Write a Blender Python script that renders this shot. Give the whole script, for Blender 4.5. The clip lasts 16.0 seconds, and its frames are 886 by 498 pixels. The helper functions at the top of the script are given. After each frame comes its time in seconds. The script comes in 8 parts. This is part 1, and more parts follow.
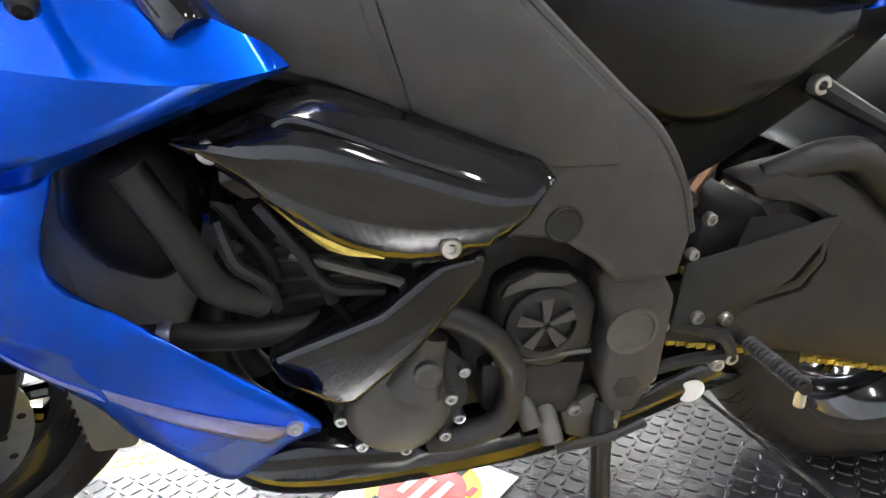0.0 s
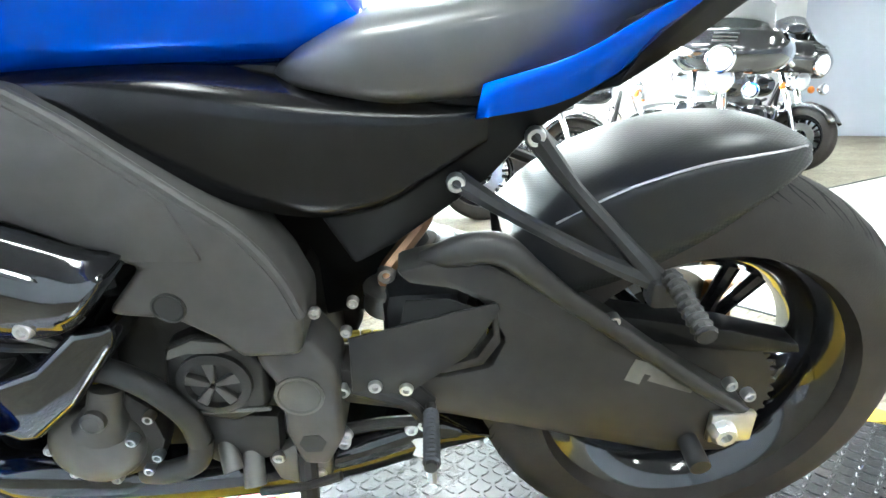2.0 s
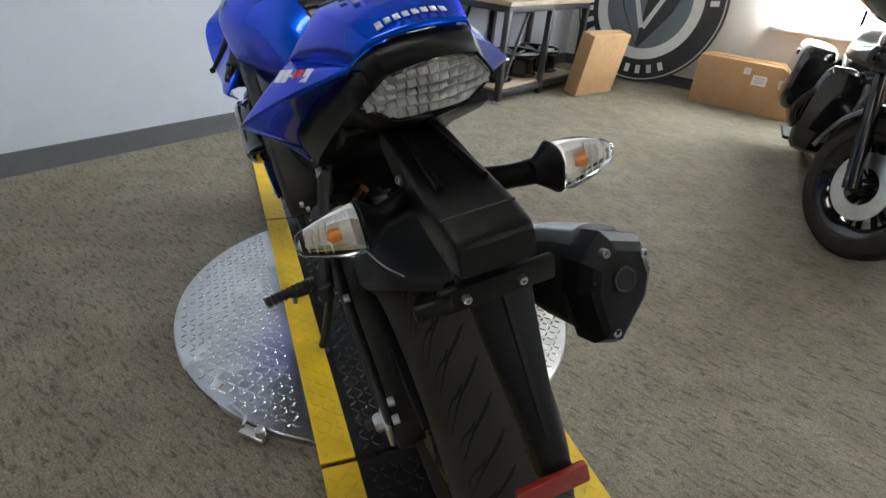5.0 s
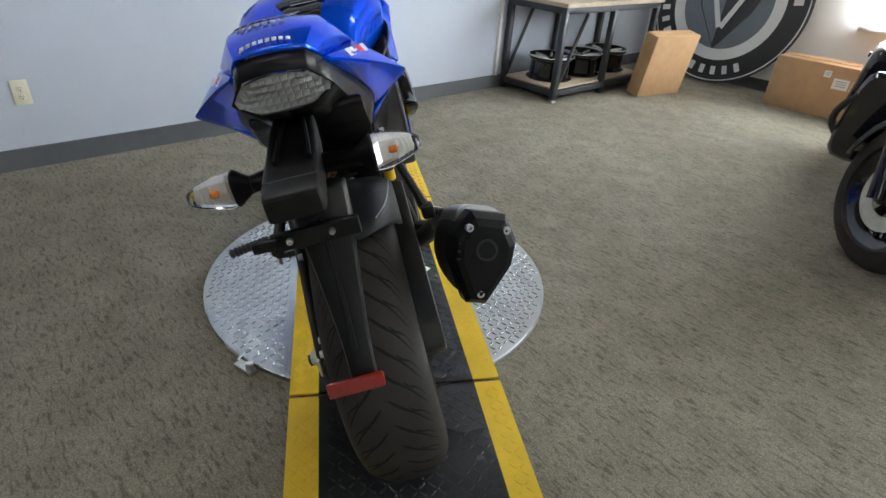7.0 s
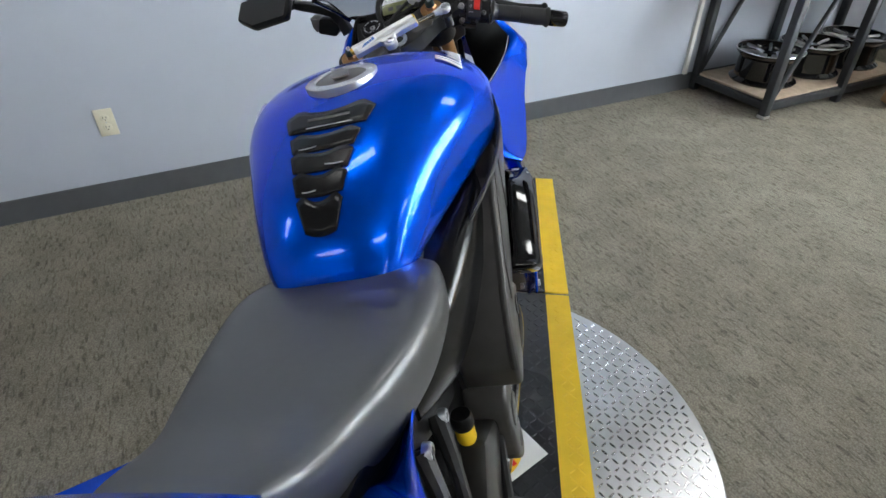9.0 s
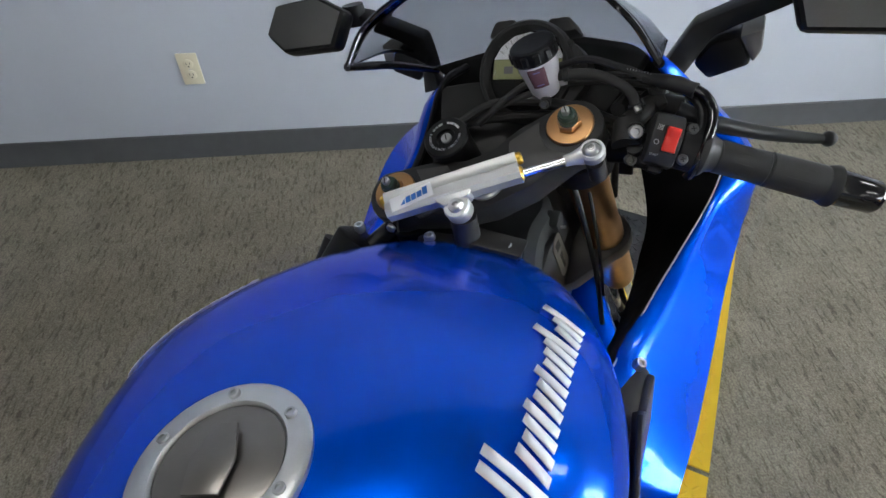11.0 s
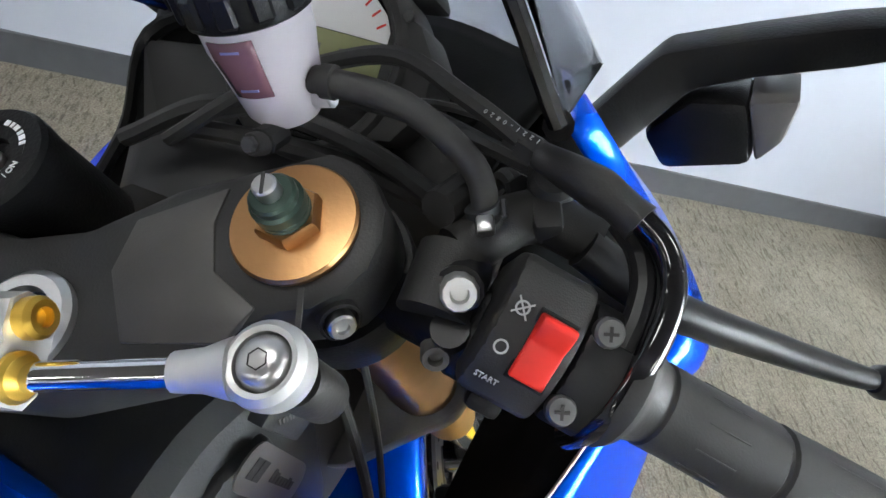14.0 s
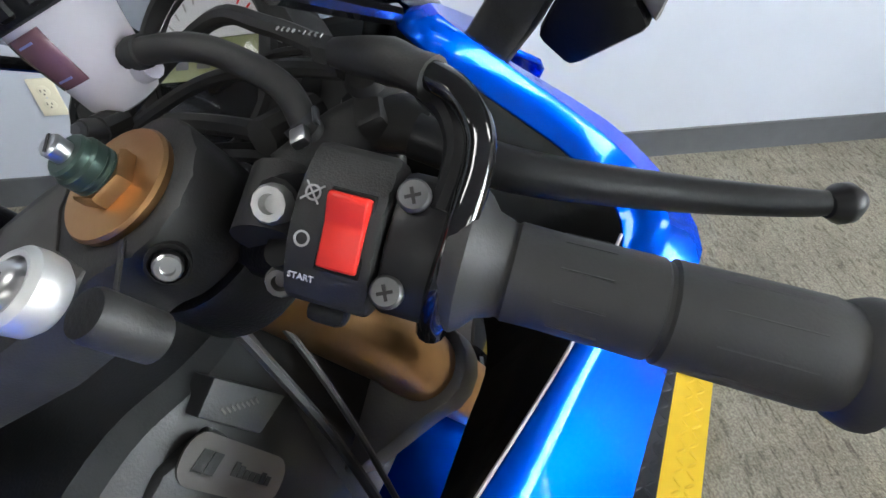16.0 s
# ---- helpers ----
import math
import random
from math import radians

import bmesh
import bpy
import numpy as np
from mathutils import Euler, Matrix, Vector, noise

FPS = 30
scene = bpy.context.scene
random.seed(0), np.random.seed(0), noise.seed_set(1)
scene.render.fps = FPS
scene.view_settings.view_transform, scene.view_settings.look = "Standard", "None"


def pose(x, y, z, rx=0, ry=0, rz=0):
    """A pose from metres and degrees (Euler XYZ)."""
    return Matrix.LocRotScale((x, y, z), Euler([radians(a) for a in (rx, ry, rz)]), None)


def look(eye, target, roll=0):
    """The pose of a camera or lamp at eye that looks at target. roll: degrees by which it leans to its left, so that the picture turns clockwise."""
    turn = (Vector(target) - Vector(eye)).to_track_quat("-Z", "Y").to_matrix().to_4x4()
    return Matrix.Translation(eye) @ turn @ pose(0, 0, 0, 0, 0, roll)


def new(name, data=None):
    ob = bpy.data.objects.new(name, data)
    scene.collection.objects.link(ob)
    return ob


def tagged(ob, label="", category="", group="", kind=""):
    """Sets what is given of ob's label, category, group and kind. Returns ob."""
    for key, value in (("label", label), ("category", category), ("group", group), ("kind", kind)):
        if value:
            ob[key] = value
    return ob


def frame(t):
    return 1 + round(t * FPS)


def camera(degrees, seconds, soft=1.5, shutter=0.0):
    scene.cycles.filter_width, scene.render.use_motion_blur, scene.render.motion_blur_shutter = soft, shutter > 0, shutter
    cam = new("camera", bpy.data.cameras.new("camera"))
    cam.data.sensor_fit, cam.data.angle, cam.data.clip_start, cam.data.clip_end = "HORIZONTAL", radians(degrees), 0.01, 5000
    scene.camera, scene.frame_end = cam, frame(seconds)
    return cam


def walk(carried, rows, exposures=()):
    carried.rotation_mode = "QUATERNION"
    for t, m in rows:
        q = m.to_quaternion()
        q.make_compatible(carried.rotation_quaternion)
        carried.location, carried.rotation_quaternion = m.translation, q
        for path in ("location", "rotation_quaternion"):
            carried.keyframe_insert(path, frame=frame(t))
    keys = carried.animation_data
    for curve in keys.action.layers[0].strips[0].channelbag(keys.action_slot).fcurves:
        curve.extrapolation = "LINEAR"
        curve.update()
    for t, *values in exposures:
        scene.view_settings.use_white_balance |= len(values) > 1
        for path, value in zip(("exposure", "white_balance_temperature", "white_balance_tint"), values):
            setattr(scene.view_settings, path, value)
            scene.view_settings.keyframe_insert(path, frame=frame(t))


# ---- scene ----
cam = camera(77.0, 16.0)
PATH = [
    (0, (0.819, 0.728, 0.635), (0.523, -1.194, 0.169), -3.9),
    (0.5, (0.721, 0.799, 0.618), (0.556, -1.147, 0.184), -4.0),
    (1, (0.679, 0.808, 0.613), (0.562, -1.152, 0.231), -4.4),
    (1.5, (0.567, 0.813, 0.645), (0.485, -1.148, 0.259), -4.3),
    (2, (0.362, 0.809, 0.714), (0.335, -1.134, 0.24), -2.7),
    (2.5, (0.119, 0.811, 0.772), (0.211, -1.12, 0.258), -2.3),
    (3, (-0.123, 0.86, 0.846), (0.225, -1.023, 0.269), -1.0),
    (3.5, (-0.288, 0.754, 0.928), (0.397, -0.991, 0.231), 1.2),
    (4, (-0.492, 0.608, 1.015), (0.619, -0.838, 0.195), 2.9),
    (4.5, (-0.668, 0.527, 1.093), (0.815, -0.447, 0.17), 5.1),
    (5, (-0.721, 0.382, 1.09), (0.876, -0.318, 0.11), 5.9),
    (5.2, (-0.745, 0.327, 1.103), (0.876, -0.299, 0.113), 5.7),
    (7.3, (-1.035, 0.095, 1.2), (0.644, -0.267, 0.175), 4.1),
    (7.5, (-0.966, 0.088, 1.213), (0.711, -0.253, 0.179), 4.0),
    (8, (-0.667, 0.048, 1.251), (1.005, -0.135, 0.17), 2.6),
    (8.2, (-0.549, 0.02, 1.258), (1.119, -0.096, 0.161), 2.0),
    (10.3, (0.427, -0.115, 1.337), (1.797, 0.457, -0.002), -3.4),
    (10.5, (0.489, -0.101, 1.337), (1.816, 0.503, -0.032), -3.1),
    (11, (0.657, -0.003, 1.327), (1.915, 0.568, -0.119), 0.4),
    (11.5, (0.764, 0.05, 1.316), (2.006, 0.488, -0.189), 7.7),
    (12, (0.883, 0.054, 1.268), (2.165, 0.447, -0.216), 10.7),
    (12.5, (0.971, 0.036, 1.219), (2.258, 0.411, -0.266), 12.2),
    (13, (1.007, 0.021, 1.193), (2.318, 0.357, -0.28), 15.7),
    (13.5, (1.028, 0.009, 1.16), (2.363, 0.304, -0.3), 20.0),
    (14, (1.034, 0.003, 1.157), (2.399, 0.271, -0.281), 23.1),
    (14.5, (1.037, -0.004, 1.145), (2.401, 0.278, -0.29), 23.2),
    (15, (1.053, -0.042, 1.126), (2.389, 0.355, -0.309), 15.8),
    (15.5, (1.053, -0.064, 1.118), (2.362, 0.447, -0.304), 7.3),
    (16, (1.052, -0.097, 1.126), (2.364, 0.512, -0.256), -1.3),
]
walk(cam, [(t, look(eye, target, roll)) for t, eye, target, roll in PATH],
     [(0, 2.6, 6450, 10), (0.4, 3.15, 6450, 10), (1.5, 3.2, 6400, 8), (2, 3.3, 5900, -1), (2.5, 2.7, 5700, -5), (3.2, 1.6, 5700, -5), (4, 0.9, 5700, -2), (5, 0.6, 6500, 6), (8.2, 0.6, 6200, 7),
      (10.5, 0.4, 6300, 8), (11.5, 0.4, 6300, 8), (12.5, 0.65, 6300, 8), (14.5, 1.1, 6300, 8), (16, 0.97, 6300, 8)])

# ---- world and light ----
world = bpy.data.worlds.new("world")
scene.world = world
world.use_nodes = True
wn = world.node_tree.nodes
sky = wn.new("ShaderNodeTexSky")
sky.sky_type, sky.sun_disc, sky.sun_elevation, sky.sun_rotation = "NISHITA", False, radians(40), radians(200)
wn["Background"].inputs[1].default_value = 0.12
world.node_tree.links.new(sky.outputs[0], wn["Background"].inputs[0])

ROOM = pose(0, 0, 0, 0, 0, 30.35)      # the room's own axes: x to the outlet wall, y along it
WALL_X, WALL_B, WALL_D, WALL_C, CEIL = 2.417, -5.1, 6.6, -10.5, 3.0


def area_light(name, m, sx, sy, power, colour):
    data = bpy.data.lights.new(name, "AREA")
    data.shape, data.size, data.size_y, data.energy, data.color = "RECTANGLE", sx, sy, power, colour
    ob = new(name, data)
    ob.matrix_world = m
    return ob


area_light("window_daylight", ROOM @ pose(-2.0, WALL_B + 0.08, 1.55, -90, 0, 0), 5.0, 1.75, 720, (0.92, 0.97, 1.0))
LAMPS = [(x, y) for x in (1.1, -1.5, -4.1, -6.7) for y in (-3.0, 0.4, 3.8)]   # over the showroom floor
for lx, ly in LAMPS:
    area_light("ceiling_lamp", ROOM @ pose(lx, ly, CEIL - 0.13, 0, 0, 0), 0.25, 1.2, 1.2, (1.0, 0.97, 0.93))


# ---- materials ----
def material(name, colour, rough=0.5, metal=0.0, vary=0.12, scale=30.0, bump=0.05, bump_scale=200.0, coat=0.0, sheen=0.5, spread=0.12):
    m = bpy.data.materials.new(name)
    m.use_nodes = True
    nt = m.node_tree
    N, Lk = nt.nodes, nt.links
    b = N["Principled BSDF"]
    b.inputs["Roughness"].default_value, b.inputs["Metallic"].default_value = rough, metal
    b.inputs["Specular IOR Level"].default_value = sheen
    b.inputs["Coat Weight"].default_value, b.inputs["Coat Roughness"].default_value = coat, 0.04
    tc = N.new("ShaderNodeTexCoord")
    n1, n2 = N.new("ShaderNodeTexNoise"), N.new("ShaderNodeTexNoise")
    n1.inputs["Scale"].default_value, n1.inputs["Detail"].default_value = scale, 6
    n2.inputs["Scale"].default_value, n2.inputs["Detail"].default_value = scale * 0.13, 4
    for n in (n1, n2):
        Lk.new(tc.outputs["Object"], n.inputs["Vector"])
    mix = N.new("ShaderNodeMath")
    mix.operation = "ADD"
    Lk.new(n1.outputs[0], mix.inputs[0])
    Lk.new(n2.outputs[0], mix.inputs[1])
    ramp = N.new("ShaderNodeValToRGB")
    lo = [max(c * (1 - vary), 0) for c in colour]
    hi = [min(c * (1 + vary), 1) for c in colour]
    ramp.color_ramp.elements[0].position, ramp.color_ramp.elements[0].color = 0.35, (*lo, 1)
    ramp.color_ramp.elements[1].position, ramp.color_ramp.elements[1].color = 0.65, (*hi, 1)
    half = N.new("ShaderNodeMath")
    half.operation = "MULTIPLY"
    half.inputs[1].default_value = 0.5
    Lk.new(mix.outputs[0], half.inputs[0])
    Lk.new(half.outputs[0], ramp.inputs[0])
    Lk.new(ramp.outputs[0], b.inputs["Base Color"])
    if spread:
        rr = N.new("ShaderNodeMapRange")
        rr.inputs["To Min"].default_value, rr.inputs["To Max"].default_value = rough * (1 - spread), min(rough * (1 + 2 * spread), 1)
        Lk.new(n2.outputs[0], rr.inputs[0])
        Lk.new(rr.outputs[0], b.inputs["Roughness"])
    if bump:
        n3, bp = N.new("ShaderNodeTexNoise"), N.new("ShaderNodeBump")
        n3.inputs["Scale"].default_value = bump_scale
        bp.inputs["Strength"].default_value, bp.inputs["Distance"].default_value = bump, 0.002
        Lk.new(tc.outputs["Object"], n3.inputs["Vector"])
        Lk.new(n3.outputs[0], bp.inputs["Height"])
        Lk.new(bp.outputs[0], b.inputs["Normal"])
    return m


def carpet_material():
    """Loop pile with short dark strokes that run two ways by turns."""
    m = material("carpet", (0.275, 0.256, 0.21), 0.95, 0, 0.2, 60, 0.7, 240, spread=0)
    nt = m.node_tree
    N, Lk = nt.nodes, nt.links
    b = N["Principled BSDF"]
    b.inputs["Specular IOR Level"].default_value = 0.12
    tc = N.new("ShaderNodeTexCoord")

    def tint(colour, fac_socket, lo, hi, dark, light):
        r = N.new("ShaderNodeValToRGB")
        r.color_ramp.elements[0].position, r.color_ramp.elements[0].color = lo, (*dark, 1)
        r.color_ramp.elements[1].position, r.color_ramp.elements[1].color = hi, (*light, 1)
        Lk.new(fac_socket, r.inputs[0])
        x = N.new("ShaderNodeMix")
        x.data_type, x.blend_type, x.inputs[0].default_value = "RGBA", "MULTIPLY", 1.0
        Lk.new(colour, x.inputs[6])
        Lk.new(r.outputs[0], x.inputs[7])
        return x.outputs[2]

    strokes = []
    for turn_, shift in ((38, 0.0), (-34, 7.3)):
        mp, n = N.new("ShaderNodeMapping"), N.new("ShaderNodeTexNoise")
        mp.inputs["Rotation"].default_value = (0, 0, radians(turn_))
        mp.inputs["Location"].default_value = (shift, shift, 0)
        mp.inputs["Scale"].default_value = (22, 85, 1)
        n.inputs["Scale"].default_value, n.inputs["Detail"].default_value, n.inputs["Distortion"].default_value = 1.0, 2, 0.6
        Lk.new(tc.outputs["Object"], mp.inputs[0])
        Lk.new(mp.outputs[0], n.inputs["Vector"])
        strokes.append(n.outputs[0])
    patch = N.new("ShaderNodeTexNoise")
    patch.inputs["Scale"].default_value, patch.inputs["Detail"].default_value = 13, 1
    Lk.new(tc.outputs["Object"], patch.inputs["Vector"])
    step = N.new("ShaderNodeMapRange")
    step.inputs["From Min"].default_value, step.inputs["From Max"].default_value = 0.47, 0.53
    Lk.new(patch.outputs[0], step.inputs[0])
    pick = N.new("ShaderNodeMix")
    Lk.new(step.outputs[0], pick.inputs[0])
    Lk.new(strokes[0], pick.inputs[2])
    Lk.new(strokes[1], pick.inputs[3])
    pile, worn = N.new("ShaderNodeTexNoise"), N.new("ShaderNodeTexNoise")
    pile.inputs["Scale"].default_value, pile.inputs["Detail"].default_value = 190, 2
    worn.inputs["Scale"].default_value, worn.inputs["Detail"].default_value = 1.1, 3
    for n in (pile, worn):
        Lk.new(tc.outputs["Object"], n.inputs["Vector"])
    c = tint(b.inputs["Base Color"].links[0].from_socket, pick.outputs[0], 0.34, 0.47, (0.62, 0.60, 0.59), (1, 1, 1))
    c = tint(c, pile.outputs[0], 0.36, 0.64, (0.74, 0.73, 0.72), (1.18, 1.17, 1.15))
    c = tint(c, worn.outputs[0], 0.3, 0.7, (0.86, 0.83, 0.8), (1.06, 1.06, 1.05))
    Lk.new(c, b.inputs["Base Color"])
    return m


def weave_material():
    """Carbon fibre: a fine twill under clear lacquer."""
    m = material("carbon_fibre", (0.017, 0.0175, 0.019), 0.36, 0.0, 0.1, 20, 0.0, sheen=0.3)
    nt = m.node_tree
    N, Lk = nt.nodes, nt.links
    b = N["Principled BSDF"]
    tc, mp, ch = N.new("ShaderNodeTexCoord"), N.new("ShaderNodeMapping"), N.new("ShaderNodeTexChecker")
    mp.inputs["Rotation"].default_value = (radians(20), radians(45), radians(15))
    ch.inputs["Scale"].default_value = 330
    rr = N.new("ShaderNodeMapRange")
    rr.inputs["To Min"].default_value, rr.inputs["To Max"].default_value = 0.32, 0.5
    Lk.new(tc.outputs["Object"], mp.inputs[0])
    Lk.new(mp.outputs[0], ch.inputs["Vector"])
    Lk.new(ch.outputs["Fac"], rr.inputs[0])
    Lk.new(rr.outputs[0], b.inputs["Roughness"])
    return m


def glass_material(name, colour, rough=0.03, ior=1.45, alpha=1.0):
    m = bpy.data.materials.new(name)
    m.use_nodes = True
    b = m.node_tree.nodes["Principled BSDF"]
    b.inputs["Base Color"].default_value = (*colour, 1)
    b.inputs["Roughness"].default_value, b.inputs["IOR"].default_value = rough, ior
    b.inputs["Transmission Weight"].default_value = 1.0
    b.inputs["Alpha"].default_value = alpha
    return m


def glow_material(name, colour, strength):
    m = bpy.data.materials.new(name)
    m.use_nodes = True
    b = m.node_tree.nodes["Principled BSDF"]
    b.inputs["Base Color"].default_value = (0.8, 0.8, 0.8, 1)
    b.inputs["Emission Color"].default_value = (*colour, 1)
    b.inputs["Emission Strength"].default_value = strength
    return m


SPARM = material("satin_graphite_frame", (0.07, 0.067, 0.064), 0.4, 0.08, 0.14, 40, 0.06, 900, sheen=0.35)
SWARM = material("satin_swingarm_paint", (0.034, 0.032, 0.03), 0.38, 0.05, 0.18, 40, 0.08, 900, sheen=0.35)
HEADM = material("dark_cast_frame_paint", (0.036, 0.037, 0.037), 0.44, 0.0, 0.2, 40, 0.1, 700, sheen=0.3)
DECAL = material("worn_grey_decal", (0.17, 0.165, 0.15), 0.5, 0, 0.15, 60, 0.0)
ADJUST = material("anodised_adjuster", (0.07, 0.105, 0.088), 0.3, 0.8, 0.1, 60, 0.0)
TAILBACK = material("tail_lamp_reflector", (0.37, 0.37, 0.355), 0.35, 0.4, 0.25, 120, 0.25, 350)
TANKGREY = material("grey_moulded_plastic", (0.14, 0.135, 0.128), 0.5, 0, 0.1, 30, 0.1, 500)
LEVERM = material("satin_black_lacquer", (0.013, 0.013, 0.014), 0.38, 0.0, 0.12, 30, 0.04, 600, sheen=0.3)
SCREW = material("dull_zinc_screw", (0.19, 0.19, 0.19), 0.38, 0.9, 0.12, 80, 0.0)
# near-black that stands for the shade inside grooves, slots and openings
SHADEM = material("recess_shade_black", (0.004, 0.004, 0.004), 0.9, 0, 0.1, 20, 0.0)
BLUE = material("blue_metallic_paint", (0.0, 0.085, 0.76), 0.25, 0.66, 0.04, 60, 0.0, coat=0.62, sheen=0.1, spread=0.05)
BLUE.node_tree.nodes["Principled BSDF"].inputs["Specular Tint"].default_value = (0.02, 0.25, 1.0, 1)
BLUE.node_tree.nodes["Principled BSDF"].inputs["Coat IOR"].default_value = 1.45
GLOSS = material("gloss_black_plastic", (0.006, 0.006, 0.007), 0.1, 0, 0.2, 12, 0.0, coat=0.6)
MATTE = material("matte_black_frame", (0.027, 0.0265, 0.0265), 0.4, 0.1, 0.15, 40, 0.08, 900, sheen=0.35)
PLASTIC = material("black_plastic", (0.007, 0.007, 0.0074), 0.36, 0, 0.2, 25, 0.15, 700, sheen=0.22)
LINER = material("dull_black_liner", (0.006, 0.006, 0.006), 0.75, 0, 0.2, 25, 0.1, 300, sheen=0.15)
HOUSE = material("grained_switch_plastic", (0.026, 0.0255, 0.025), 0.5, 0, 0.12, 30, 0.12, 1400, sheen=0.4)
RUBBER = material("black_rubber", (0.028, 0.0275, 0.0268), 0.48, 0, 0.2, 30, 0.06, 900, sheen=0.45)
TYRE = material("tyre_rubber", (0.036, 0.0315, 0.028), 0.62, 0, 0.22, 18, 0.3, 350, sheen=0.25)
SEAT = material("seat_vinyl", (0.042, 0.042, 0.044), 0.36, 0, 0.12, 60, 0.14, 900, sheen=1.0, coat=0.25)
PADM = material("black_gel_pad", (0.008, 0.008, 0.009), 0.24, 0, 0.2, 40, 0.05, 500, sheen=0.35)
COVER = material("glossy_black_cover", (0.005, 0.005, 0.0055), 0.2, 0, 0.2, 12, 0.02, 500, sheen=0.3)
LIDM = material("bronze_grey_lid", (0.25, 0.23, 0.215), 0.3, 0.9, 0.08, 40, 0.03, 400)
ALLOY = material("brushed_aluminium", (0.72, 0.72, 0.72), 0.3, 1.0, 0.06, 60, 0.05, 600)
STEEL = material("bolt_steel", (0.6, 0.6, 0.6), 0.28, 1.0, 0.12, 80, 0.0)
CHROME = material("chrome", (0.85, 0.85, 0.86), 0.06, 1.0, 0.04, 10, 0.0)
GOLD = material("gold_anodised", (0.57, 0.32, 0.14), 0.3, 1.0, 0.08, 50, 0.05, 400)
SATIN = material("satin_anodised_silver", (0.7, 0.7, 0.69), 0.42, 0.85, 0.05, 60, 0.04, 700)
YGOLD = material("yellow_anodised", (0.78, 0.5, 0.09), 0.3, 1.0, 0.08, 50, 0.04, 400)
CHAIN = material("gold_chain", (0.62, 0.5, 0.12), 0.38, 1.0, 0.2, 90, 0.1, 400)
COPPER = material("raw_copper_bracket", (0.5, 0.3, 0.18), 0.4, 0.8, 0.25, 60, 0.1, 300)
ENGINE = material("engine_black_enamel", (0.03, 0.0285, 0.027), 0.42, 0.1, 0.2, 30, 0.12, 500, sheen=0.4)
COVERM = material("black_cast_cover", (0.092, 0.088, 0.082), 0.33, 0.3, 0.15, 40, 0.08, 700)
ENGRAY = material("engine_grey_enamel", (0.13, 0.125, 0.115), 0.45, 0.4, 0.15, 30, 0.12, 500)
CARBON = weave_material()
SILVER = material("silver_decal", (0.5, 0.48, 0.5), 0.35, 0.3, 0.05, 40, 0.0)
LILAC = material("lilac_grey_stripe", (0.19, 0.21, 0.46), 0.3, 0.2, 0.05, 40, 0.0, coat=0.6)
WHITE = material("white_decal", (0.85, 0.86, 0.88), 0.4, 0, 0.03, 40, 0.0)
RED = material("red_plastic", (0.72, 0.025, 0.015), 0.35, 0, 0.06, 40, 0.05, 300)
REDREF = material("red_reflector", (0.27, 0.022, 0.014), 0.2, 0, 0.1, 300, 0.1, 600, coat=0.5)
YELLOW = material("yellow_paint", (0.80, 0.52, 0.015), 0.42, 0, 0.1, 14, 0.15, 90, spread=0.3)
DPLATE = material("diamond_plate_aluminium", (0.54, 0.55, 0.56), 0.22, 1.0, 0.18, 9, 0.08, 300, spread=0.6)
TREADM = material("polished_tread", (0.72, 0.72, 0.72), 0.16, 1.0, 0.1, 20, 0.05, 300, spread=0.4)
BPLATE = material("black_diamond_plate", (0.03, 0.03, 0.032), 0.22, 0.25, 0.25, 9, 0.12, 300, spread=0.3)
CARPET = carpet_material()
TILE = material("cream_floor_tile", (0.55, 0.52, 0.45), 0.16, 0, 0.05, 6, 0.02, 40, spread=0.3)
WALLBLUE = material("grey_blue_wall_paint", (0.47, 0.50, 0.57), 0.75, 0, 0.02, 8, 0.12, 160)
WALLWHITE = material("white_wall_paint", (0.78, 0.77, 0.74), 0.75, 0, 0.025, 8, 0.12, 160)
BASE = material("grey_vinyl_baseboard", (0.085, 0.088, 0.095), 0.5, 0, 0.1, 20, 0.08, 120)
CEILM = material("dark_open_ceiling", (0.11, 0.105, 0.10), 0.9, 0, 0.06, 60, 0.3, 150)
CARD = material("cardboard", (0.50, 0.31, 0.16), 0.85, 0, 0.08, 18, 0.15, 160)
IVORY = material("ivory_plastic", (0.72, 0.67, 0.52), 0.35, 0, 0.03, 40, 0.0)
TUBESTEEL = material("dark_steel_tube", (0.06, 0.062, 0.068), 0.45, 0.6, 0.15, 30, 0.06, 300)
WOOD = material("bench_wood", (0.42, 0.33, 0.24), 0.55, 0, 0.2, 26, 0.1, 120)
SIGNB = material("sign_charcoal", (0.04, 0.042, 0.048), 0.5, 0, 0.1, 12, 0.03, 90)
SIGNW = material("sign_white", (0.75, 0.76, 0.76), 0.5, 0, 0.04, 12, 0.03, 90)
SIGNG = material("sign_slate", (0.16, 0.19, 0.22), 0.5, 0, 0.06, 12, 0.03, 90)
PAPER = material("white_paper", (0.8, 0.79, 0.76), 0.6, 0, 0.03, 30, 0.05, 90)
ORANGE = material("orange_paint", (0.85, 0.33, 0.015), 0.25, 0.1, 0.05, 40, 0.0, coat=0.8)
AMBER = material("amber_bulb", (0.62, 0.2, 0.04), 0.2, 0, 0.05, 40, 0.0)
LENS = glass_material("clear_lens", (0.96, 0.96, 0.96), 0.03, 1.22)
SMOKE = glass_material("smoked_screen", (0.45, 0.46, 0.48), 0.02, 1.08)
GAUGE = glass_material("gauge_glass", (1, 1, 1), 0.01, 1.4)
PANE = glass_material("window_glass", (1, 1, 1), 0.0, 1.02)
MILKY = material("milky_reservoir", (0.8, 0.77, 0.83), 0.3, 0, 0.06, 45, 0.03, 300)
